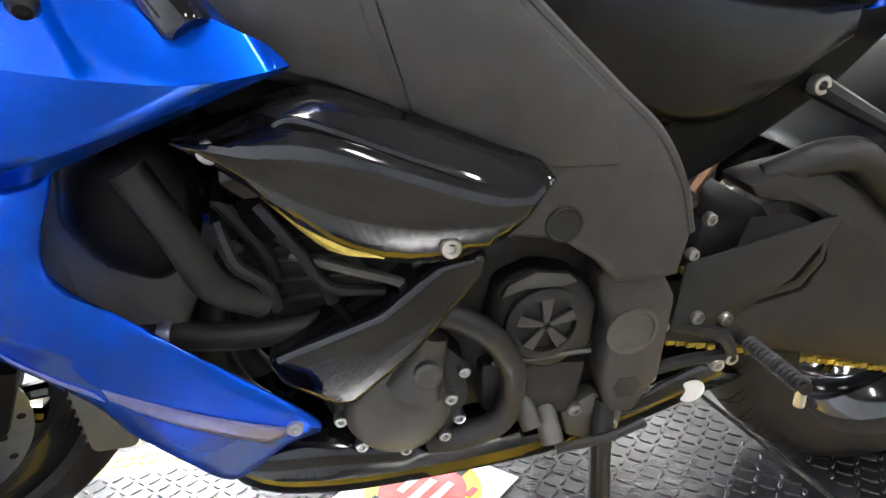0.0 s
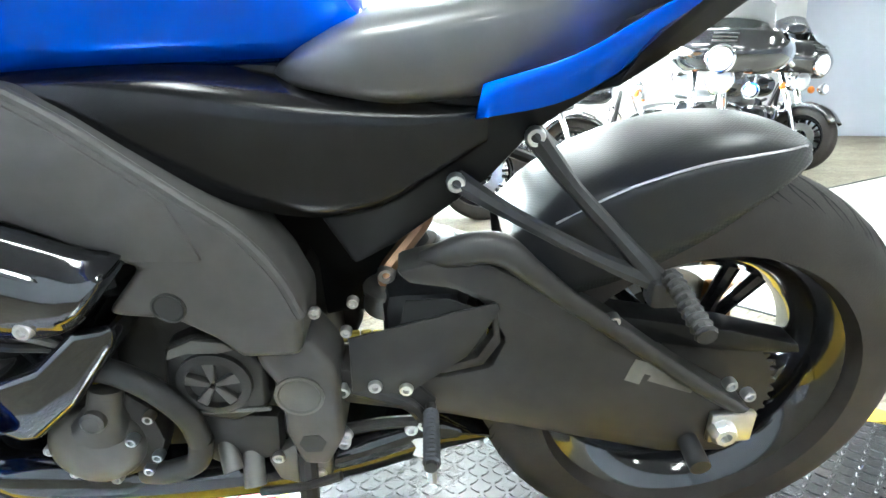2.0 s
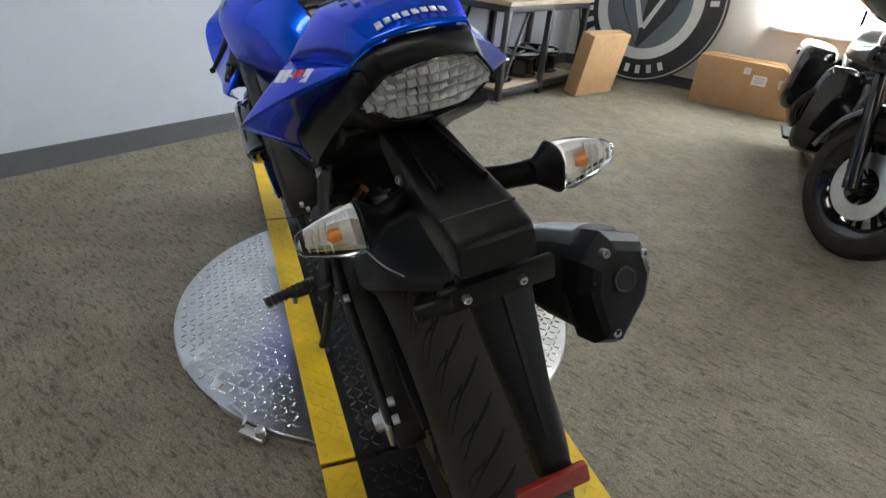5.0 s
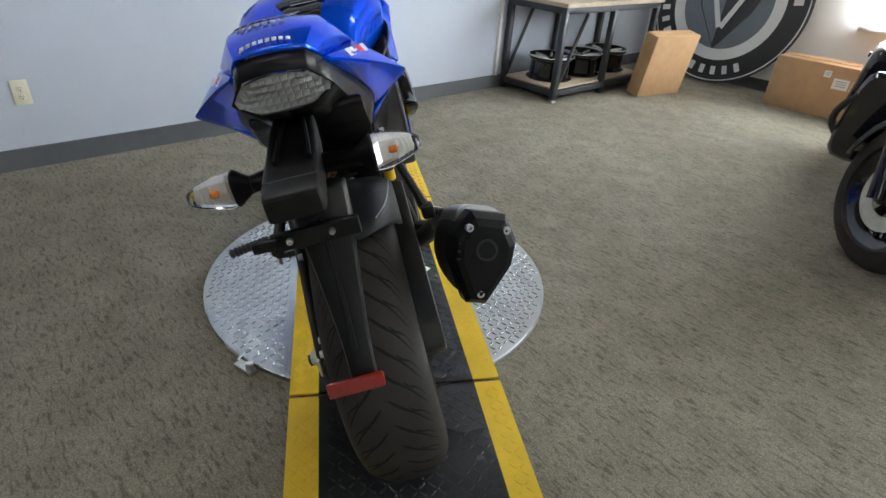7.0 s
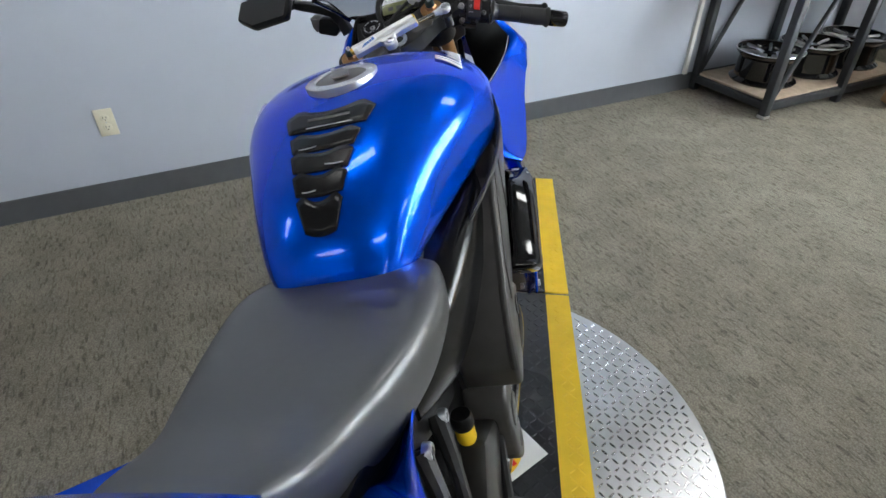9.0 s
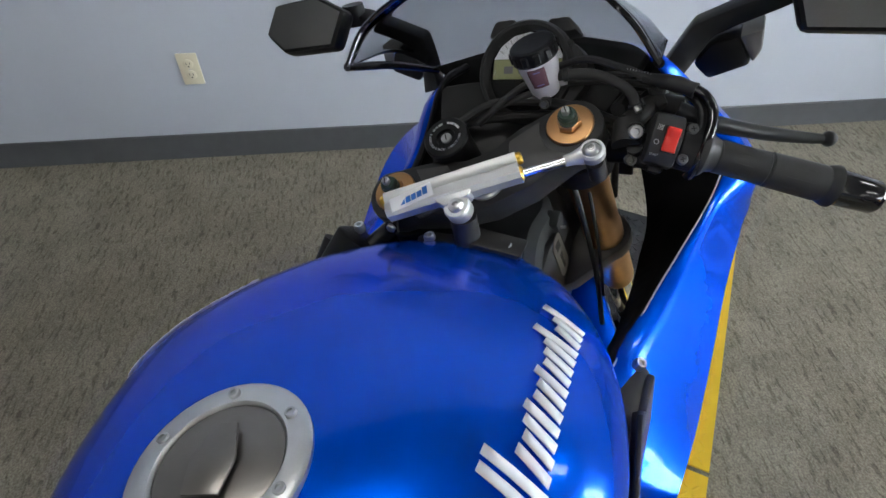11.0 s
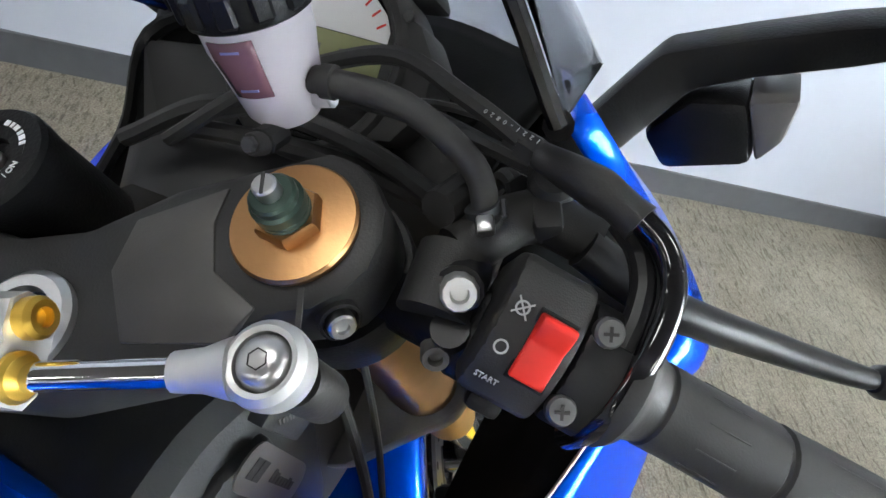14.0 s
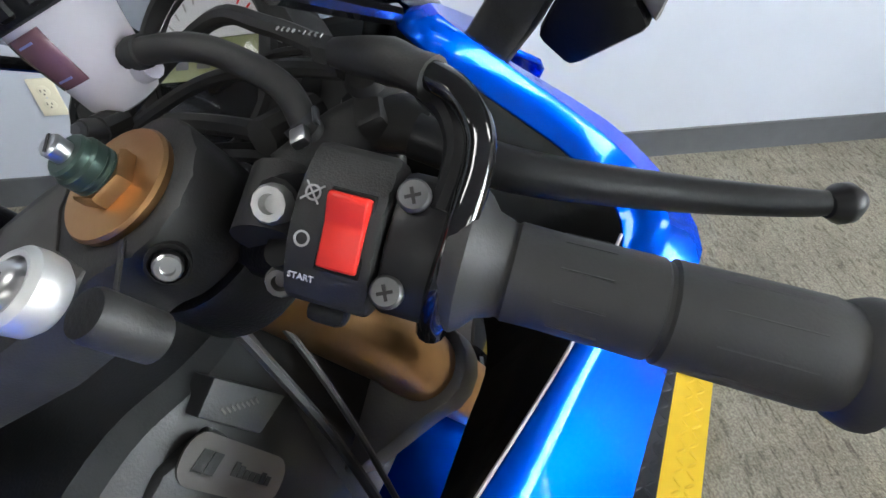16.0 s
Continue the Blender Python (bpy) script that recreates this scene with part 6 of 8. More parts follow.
part("clamp_lug", join(rev([(0.012, -0.011), (0.0135, -0.008), (0.0135, 0.003), (0.012, 0.005), (0.008, 0.005), (0.008, -0.011), (0.012, -0.011)], (-0.073, 0.024, 0.0), (0, 0, 1), 32), extruded([(-0.055, 0.048), (-0.052, -0.004), (-0.068, 0.01), (-0.07, 0.036)], -0.007, 0.0075, 0.002)), SATIN, dm)
part("clamp_bolt", rev([(0.0082, -0.006), (0.0082, 0.005), (0.007, 0.0075), (0.0042, 0.0085), (0.003, 0.0085), (0.0028, 0.005), (0, 0.005)], (-0.073, 0.024, 0.0), (0, 0, 1), 20), STEEL, dm)
part("maker_plate", box(0.0155, 0.046, 0.0006, (0, 0, 0), 0.0002, 1), WHITE, dm, "pale blue-printed plate", pose(-0.0485, 0.066, 0.0092, 0, -4, 4))
glyph_bars("emblem_bar", 6, 0.0085, pose(-0.0485, 0.066, 0.0097, 0, -4, -86), BLUEINK, dm, 0.1, 0.2, 1.0, 0.0004)
F("damper_post", rev([(0.009, -0.04), (0.009, -0.017), (0.008, -0.015), (0, -0.015)], (-0.060, -0.110, 0), n=20), ENGINE)

# bracket on the frame that holds the damper, and the airbox cover with the maker's plate
br_ = P("damper_bracket", join(extruded([(1.045, -0.014), (1.046, -0.062), (1.034, -0.072), (1.02, -0.066), (1.016, -0.02), (1.018, 0.04), (1.034, 0.048), (1.045, 0.038)], 0.908, 0.919, 0.003), tube([(1.03, -0.017, 0.915), (1.03, -0.017, 0.957)], 0.0135, 18, 2)), MATTE, "angled black damper bracket")
part("bracket_arm", prism([(-0.007, -0.004), (0.05, -0.004), (0.055, 0.004), (-0.007, 0.006)], -0.013, 0.013, 0.002), MATTE, br_, "", pose(1.031, -0.022, 0.928, 0, 8, -90))
bolts([(1.03, -0.058, 0.921), (1.032, 0.031, 0.919), (1.044, 0.107, 0.889), (1.042, 0.132, 0.911)], (0, 0, 1), 0.0065, 0.006, parent=br_)
P("headstock", loft([(1.19, 0.05, 0.875, 0.66), (1.145, 0.07, 0.887, 0.66), (1.10, 0.0715, 0.893, 0.66), (1.05, 0.082, 0.885, 0.69), (0.99, 0.11, 0.868, 0.70), (0.93, 0.15, 0.85, 0.72)], 16, 7), HEADM, "angular black frame head", angle=20)
pl = P("maker_plate", extruded(arc(0.027, 0.002, 0.011, 0, 90, 4) + arc(-0.027, 0.002, 0.011, 90, 180, 4) + arc(-0.027, -0.002, 0.011, 180, 270, 4) + arc(0.027, -0.002, 0.011, 270, 360, 4), -0.0006, 0.0006), LIDM, "small riveted aluminium plate", m=Matrix.Translation((1.124, -0.0775, 0.833)) @ Matrix((Vector((0.35, -0.02, -0.94)).normalized(), Vector((0.0, -0.1, 0.0)).normalized().cross(Vector((0.35, -0.02, -0.94)).normalized()), Vector((0, -1, 0)))).transposed().to_4x4())
glyph_bars("emblem_bar", 2, 0.011, pose(-0.022, 0, 0.0007), ENGINE, pl, 0.2, 0.1, 1.0, 0.0003)
glyph_bars("emblem_bar", 7, 0.006, pose(0.012, 0, 0.0007), ENGINE, pl, 0.1, 0.2, 1.2, 0.0003)
P("head_side_plate", prism([(1.045, 0.80), (1.062, 0.858), (1.10, 0.868), (1.130, 0.862), (1.138, 0.82), (1.125, 0.76), (1.07, 0.75)], -0.0765, -0.066, 0.003), HEADM)
P("label_pad", prism([(1.145, 0.882), (1.171, 0.834), (1.146, 0.832), (1.127, 0.874)], -0.0755, -0.06, 0.0012), HEADM)
P("frame_number_bars", join(*[box(0.0012, 0.0006, 0.0045, (1.138 + 0.0024 * k, -0.0757, 0.864 - 0.002 * k)) for k in range(8)]), ENGRAY, "worn stamped number on the frame")

# bars, grips, switch gear (right in full detail, left alike)
def bar_side(s):
    """One handlebar with clamp, grip and lever; s = -1 for the throttle side."""
    g0, g1, g2 = Vector((-0.055, s * 0.210, -0.072)), Vector((-0.1115, s * 0.312, -0.1195)), Vector((-0.129, s * 0.344, -0.135))
    d = (g1 - g0).normalized()
    hb = F("handlebar", join(rev([(0.036, -0.10), (0.037, -0.098), (0.037, -0.068), (0.036, -0.066)], (0, s * 0.1, 0), n=28), tube([(-0.01, s * 0.12, -0.075), (-0.035, s * 0.158, -0.066), g0], 0.0125, 14, 4)), PLASTIC, "clip-on handlebar")
    n = 26
    gl = (g1 - g0).length
    prof = [(0.012, -0.005), (0.0235, -0.005), (0.0248, -0.002), (0.0248, 0.001), (0.0225, 0.004), (0.0182, 0.0075), (0.0166, 0.0125), (0.016, 0.0135), (0.016, 0.0145), (0.0168, 0.0155)]
    prof += [(0.0162 + 0.0016 * u, 0.0155 + (gl - 0.026) * u) for u in (0.15, 0.3, 0.46)] + [(0.0160, 0.0155 + (gl - 0.026) * 0.47), (0.0160, 0.0155 + (gl - 0.026) * 0.485)]
    prof += [(0.0164 + 0.0018 * u, 0.0155 + (gl - 0.026) * u) for u in (0.495, 0.65, 0.8, 0.97)]
    prof += [(0.0172, gl - 0.0095), (0.0172, gl - 0.0085), (0.0188, gl - 0.007), (0.0208, gl - 0.002), (0.0208, gl + 0.001), (0.012, gl + 0.003)]
    gr = part("grip", rev(prof, g0, d, n), RUBBER, hb, "black ribbed rubber grip")
    side = d.orthogonal().normalized()
    for k in range(10):
        q = Matrix.Rotation(2 * math.pi * (k + 0.5) / 10, 3, d) @ side
        for a_, b_ in ((0.14, 0.3), (0.62, 0.9)):
            p0, p1 = g0 + d * (0.0155 + (gl - 0.026) * a_), g0 + d * (0.0155 + (gl - 0.026) * b_)
            part("groove", tube([p0 + q * (0.0162 + 0.0017 * a_), p1 + q * (0.0162 + 0.0017 * b_)], 0.00035, 5, 1), RUBBER, gr)
    part("bar_end", rev([(0.0165, 0), (0.0175, 0.004), (0.0165, (g2 - g1).length - 0.004), (0.014, (g2 - g1).length), (0.006, (g2 - g1).length), (0.005, (g2 - g1).length - 0.006), (0, (g2 - g1).length - 0.006)], g1 + d * 0.003, d, 22), GLOSS, hb)
    # lever
    lv = [(-0.004, s * 0.205, -0.062), (-0.024, s * 0.235, -0.080), (-0.034, s * 0.285, -0.117), (-0.044, s * 0.325, -0.138), (-0.048, s * 0.343, -0.146)]
    le = part("lever", tube(lv, 0.0065, 12, 6, radii=[0.009, 0.0085, 0.0075, 0.006, 0.0045]), LEVERM, hb, "black lever with ball end")
    part("ball", rev([(0.0001, -0.0085), (0.005, -0.007), (0.0082, -0.002), (0.0082, 0.002), (0.005, 0.007), (0.0001, 0.0085)], lv[-1], (0, s, -0.5), 18), LEVERM, le)
    return hb, g0, d


hb, g0, gd = bar_side(-1)
hbl, g0l, gdl = bar_side(1)
# housing frame: x along the bar outward, z up and back toward the eye
ax = gd.copy()
zz = Vector((-0.35, 0.15, 1.0))
zz = (zz - ax * zz.dot(ax)).normalized()
yy = zz.cross(ax)
HS = Matrix.Translation(g0 - gd * 0.032) @ Matrix((ax, yy, zz)).transposed().to_4x4()


def housing_profile(r, h, w):
    """Barrel-topped section: h over the bar, w half across."""
    R = (w * w + (0.45 * h) ** 2) / (0.9 * h)
    top = [(w * t, h - R + math.sqrt(R * R - (w * t) ** 2)) for t in (1, 0.8, 0.55, 0.28, 0, -0.28, -0.55, -0.8, -1)]
    return [(r * 0.9, -0.02), (w * 0.98, 0.0)] + top + [(-w * 0.98, 0.0), (-r * 0.9, -0.02), (0, -0.026)]


def housing(x0, x1, r, h, w, bev=0.003):
    bm = skin([[(x, y, z) for y, z in housing_profile(r, h, w)] for x in (x0, x1)])
    bmesh.ops.recalc_face_normals(bm, faces=bm.faces)
    bmesh.ops.bevel(bm, geom=bm.edges[:], offset=bev, segments=2, affect="EDGES", profile=0.5, clamp_overlap=True)
    return bm


sh = part("switch_housing", housing(-0.0225, 0.0072, 0.021, 0.0225, 0.0265, 0.0042), HOUSE, hb, "black switch housing with red kill switch", HS)
part("throttle_housing", housing(0.0078, 0.028, 0.02, 0.0208, 0.0235), LEVERM, hb, "", HS)
prof_ = [(-0.0125, 0.0185), (-0.0125, 0.0236), (-0.005, 0.0240), (0.0015, 0.0246), (0.006, 0.0266), (0.0092, 0.0276), (0.0112, 0.0268), (0.0112, 0.0185)]
rk_ = skin([[(x_, y_, z_) for y_, z_ in prof_] for x_ in (-0.0102, 0.0027)])
bmesh.ops.recalc_face_normals(rk_, faces=rk_.faces)
bmesh.ops.bevel(rk_, geom=rk_.edges[:], offset=0.0009, segments=2, affect="EDGES", profile=0.5, clamp_overlap=True)
part("kill_switch", rk_, RED, sh, "bright red kill switch", angle=50)
# thin black plate paints the shade around the kill switch
part("switch_recess_shade", box(0.0147, 0.0262, 0.0008, (-0.00375, -0.0006, 0.0213), 0.0003, 1), SHADEM, sh)
for (cy_, r_) in ((0.009, 0.0026), (-0.0055, 0.0026)):
    part("symbol", rev([(r_, 0), (r_, 0.0003), (r_ - 0.0007, 0.0003), (r_ - 0.0007, 0), (r_, 0)], (-0.0165, cy_, 0.0222 - 9 * cy_ * cy_), n=20), GREYINK, sh)
part("symbol_stroke", box(0.0006, 0.0085, 0.0003, (0, 0, 0)), GREYINK, sh, m=pose(-0.0165, 0.009, 0.0221, -8, 0, 40))
part("symbol_stroke", box(0.0006, 0.0085, 0.0003, (0, 0, 0)), GREYINK, sh, m=pose(-0.0165, 0.009, 0.0221, -8, 0, -50))
words("print", "START", 0.003, pose(-0.0150, -0.0175, 0.0195, 20, 0, 0), GREYINK, sh, 0.0003)
part("start_button", box(0.014, 0.008, 0.010, (-0.008, -0.029, 0.004), 0.003), PLASTIC, sh)
part("switch_skirt", housing(-0.026, 0.003, 0.016, 0.012, 0.018), PLASTIC, sh, "", pose(0, -0.012, -0.012))
for x, y, z in ((0.0135, 0.0155, 0.0185), (0.0125, -0.015, 0.0188)):
    sc_ = part("screw", rev([(0.0054, -0.002), (0.0054, 0.001), (0.0045, 0.0022), (0, 0.0024)], (x, y, z), (0, 0.15, 1), 18), SCREW, hb, "", HS)
    for rz in (25, 115):
        part("cross_slot", box(0.0052, 0.0011, 0.0006, (0, 0, 0)), ENGINE, sc_, "", pose(x, y, z + 0.0024, 0, 0, rz))
# left switch cluster
HSL = Matrix.Translation(g0l - gdl * 0.032) @ Matrix((gdl, (Vector((-0.35, -0.15, 1)) - gdl * Vector((-0.35, -0.15, 1)).dot(gdl)).normalized().cross(gdl), (Vector((-0.35, -0.15, 1)) - gdl * Vector((-0.35, -0.15, 1)).dot(gdl)).normalized())).transposed().to_4x4()
part("switch_housing", housing(-0.03, 0.024, 0.022, 0.022, 0.026), PLASTIC, hbl, "", HSL)

# brake master cylinder, reservoir, hoses
mc = F("master_cylinder", join(tube([(-0.005, -0.155, -0.055), (0.012, -0.185, -0.062), (0.0, -0.212, -0.068)], 0.0115, 14, 4), tube([(-0.03, -0.145, -0.055), (-0.005, -0.155, -0.055)], 0.0145, 18, 2), tube([(0.03, -0.165, -0.06), (0.01, -0.15, -0.045)], 0.008, 10, 2)), HOUSE, "black brake master cylinder")
part("bolt", bolt((-0.0255, -0.157, -0.0425), (-0.55, -0.1, 0.8), 0.0072, 0.006), SATIN, mc)
part("bolt", bolt((-0.042, -0.145, -0.062), (-0.7, -0.1, 0.7), 0.006, 0.005), ENGRAY, mc)
part("clamp", join(tube([(-0.036, -0.152, -0.052), (-0.036, -0.152, -0.078)], 0.009, 16, 2, radii=[0.0075, 0.009, 0.009]), tube([(-0.012, -0.16, -0.058), (-0.0245, -0.157, -0.0435)], 0.0092, 12, 2)), LEVERM, mc)
part("banjo_bolt", rev([(0.008, -0.01), (0.008, 0.004), (0.006, 0.006), (0, 0.006)], (0.024, -0.184, -0.064), (0, 0, 1), 6), LEVERM, mc)
part("switch_tab", box(0.008, 0.007, 0.005, (0.0, -0.168, -0.043), 0.0015), STEEL, mc)
part("hose_nipple", rev([(0.0068, -0.012), (0.0072, -0.006), (0.0058, -0.004), (0.0058, 0.0), (0.0066, 0.001), (0.0066, 0.004), (0.005, 0.006)], (0.005, -0.169, -0.051), (0.3, 0.15, 1), 18), HOUSE, mc)
part("spring_clip", join(rev([(0.0062, -0.0015), (0.0072, -0.0015), (0.0072, 0.0015), (0.0062, 0.0015)], (0.0085, -0.1675, -0.0455), (0.6, 0.2, 0.8), 18), box(0.008, 0.0022, 0.003, (0.006, -0.1755, -0.0425), 0.0006, 1)), TUBESTEEL, mc, "dull hose spring clip")
part("brake_switch", join(rev([(0.0095, -0.014), (0.0105, -0.004), (0.0105, 0.004), (0.008, 0.007), (0, 0.0075)], (0.022, -0.196, -0.052), (-0.2, 0, 1), 22), box(0.016, 0.012, 0.016, (0.008, -0.192, -0.058), 0.003)), HOUSE, mc)
part("bolt", bolt((0.0205, -0.196, -0.044), (-0.2, 0, 1), 0.0036, 0.003), STEEL, mc)
part("switch_lead", tube([(0.03, -0.20, -0.055), (0.05, -0.19, -0.06), (0.07, -0.15, -0.055), (0.09, -0.10, -0.07)], 0.0022, 7), RUBBER, mc)
part("adjuster_nut", rev([(0.0058, -0.004), (0.0058, 0.004), (0.0045, 0.0045), (0.0045, 0.010)], (0.027, -0.187, -0.036), (0.68, 0.72, 0.05), 6), HOUSE, mc)
RES = Matrix.Translation((0.070, -0.09, -0.004)) @ Matrix.Rotation(radians(20), 4, "Y")
rs = part("fluid_reservoir", rev([(0.007, -0.035), (0.013, -0.0335), (0.0165, -0.028), (0.0195, -0.008), (0.0212, 0.0), (0.0216, 0.014), (0, 0.014)], n=36), MILKY, bike, "milky plastic brake fluid reservoir with black cap", STEER @ RES)
part("cap", rev([(0.022, 0.0095), (0.0238, 0.0105), (0.0242, 0.012), (0.0242, 0.0235), (0.0232, 0.0255), (0.021, 0.0265), (0.0185, 0.0262), (0, 0.0265)], n=40), PLASTIC, rs, "ribbed black cap")
for k in range(12):
    part("rib", box(0.0032, 0.0075, 0.0115, (0, 0, 0), 0.0013, 1), PLASTIC, rs, "", Matrix.Rotation(2 * math.pi * k / 12, 4, "Z") @ Matrix.Translation((0.0242, 0, 0.0178)))
part("fluid_window", sheet([[(r_ * math.cos(radians(a)), r_ * math.sin(radians(a)), z) for a in (142, 158, 174, 192)] for z, r_ in ((0.007, 0.0219), (0.0, 0.0216), (-0.008, 0.0201), (-0.016, 0.0187))], 2), FLUID, rs, "dark red level window", solid=0.0006)
for z_, r_ in ((0.0035, 0.0222), (-0.0125, 0.0197)):
    part("print_bar", box(0.0005, 0.0075, 0.0009, (0, 0, 0)), LILAC, rs, "", Matrix.Rotation(radians(167), 4, "Z") @ Matrix.Translation((r_ - 0.0002, 0, z_)))
part("inner_cup", rev([(0.012, -0.030), (0.0155, -0.026), (0.0178, -0.008), (0.0178, -0.006), (0, -0.006)], n=28), MILKYIN, rs, "fluid in the cup")
part("outlet", tube([(-0.004, -0.014, -0.024), (-0.006, -0.022, -0.024)], 0.006, 12, 2), MILKY, rs)
part("mount_lug", join(tube([(-0.010, 0.004, -0.036), (-0.022, 0.007, -0.033)], 0.006, 10, 2), bolt((-0.024, 0.0075, -0.032), (-0.8, 0.1, 0.5), 0.0048, 0.006)), RUBBER, rs)
part("lug_bolt", rev([(0.0034, 0.004), (0.0034, 0.0075), (0.0028, 0.0085), (0, 0.0085)], (-0.024, 0.0075, -0.032), (-0.8, 0.1, 0.5), 6), TUBESTEEL, rs)
F("reservoir_hose", tube([(0.06, -0.102, -0.019), (0.055, -0.114, -0.0175), (0.043, -0.142, -0.022), (0.023, -0.165, -0.036), (0.006, -0.169, -0.048)], 0.0056, 12), RUBBER)
F("hose_clamp", rev([(0.0058, -0.003), (0.0068, -0.0025), (0.0068, 0.0025), (0.0058, 0.003)], (0.0555, -0.113, -0.0176), (-0.3, -0.9, 0.0), 16), RUBBER)
F("throttle_boot", tube([(0.024, -0.19, -0.036), (0.006, -0.21, -0.036), (-0.008, -0.222, -0.038)], 0.0075, 14, 5, radii=[0.0055, 0.0072, 0.0082, 0.007, 0.0078]), RUBBER, "soft rubber throttle cable boot")
part("throttle_pipe", tube([(0.006, 0.055, 0.008), (0.017, 0.051, 0.009), (0.026, 0.042, 0.0105), (0.0295, 0.03, 0.0135), (0.0295, 0.012, 0.0175), (0.0285, -0.006, 0.0175), (0.027, -0.018, 0.011), (0.0265, -0.026, 0.0)], 0.0052, 12), GLOSS, hb, "bent black throttle pipe", HS)
part("throttle_pipe", tube([(0.004, 0.052, -0.003), (0.014, 0.046, 0.001), (0.0205, 0.036, 0.005), (0.0225, 0.024, 0.010), (0.022, 0.012, 0.0145)], 0.0048, 10), LEVERM, hb, "", HS)
F("throttle_cable", tube([(0.024, -0.19, -0.036), (0.05, -0.165, -0.03), (0.085, -0.13, -0.036), (0.10, -0.06, -0.06), (0.09, 0.0, -0.08)], 0.0042, 8), RUBBER)
F("throttle_cable", tube([(0.024, -0.188, -0.044), (0.055, -0.15, -0.05), (0.085, -0.10, -0.06), (0.10, -0.03, -0.075)], 0.0038, 8), RUBBER)
for k_, ch_2 in enumerate("1221-0820"):
    u_ = k_ / 8
    words("print", ch_2, 0.0028, Matrix.Translation((0.0235 + 0.0165 * u_, -0.19 + 0.018 * u_, -0.0268)) @ Matrix.Rotation(radians(47), 4, "Z"), GREYINK, hb, 0.0002)
F("brake_hose", tube([(0.024, -0.184, -0.064), (0.045, -0.175, -0.085), (0.05, -0.15, -0.16), (0.045, -0.13, -0.28)], 0.005, 10), RUBBER)
P("wire_loom", tube([(1.158, -0.08, 0.93), (1.161, -0.088, 0.905), (1.163, -0.093, 0.875), (1.166, -0.10, 0.82), (1.165, -0.108, 0.75), (1.16, -0.112, 0.68)], 0.0034, 8), RUBBER)
P("wire_loom", tube([(1.175, -0.10, 0.90), (1.178, -0.103, 0.86), (1.178, -0.108, 0.80), (1.175, -0.112, 0.72)], 0.0022, 8), RUBBER)
for k in range(2):
    P("wire_loom", tube([(1.22 + 0.02 * k, 0.10, 0.93), (1.24, 0.03, 0.965 - 0.02 * k), (1.25, -0.05, 0.96 - 0.015 * k), (1.24, -0.13, 0.94)], 0.006, 8), RUBBER)

P("wiring_tray", move(loft([(1.31, 0.10, 0.945, 0.76), (1.26, 0.105, 0.93, 0.72), (1.215, 0.085, 0.90, 0.70)], 16, 5), Matrix.Translation((0, 0.045, 0))), HOUSE, "black wiring tray under the dash")
P("stem_shroud", loft([(1.27, 0.05, 0.86, 0.62), (1.2, 0.055, 0.87, 0.62), (1.15, 0.05, 0.86, 0.62)], 14, 4), HOUSE, "dark inner shroud")

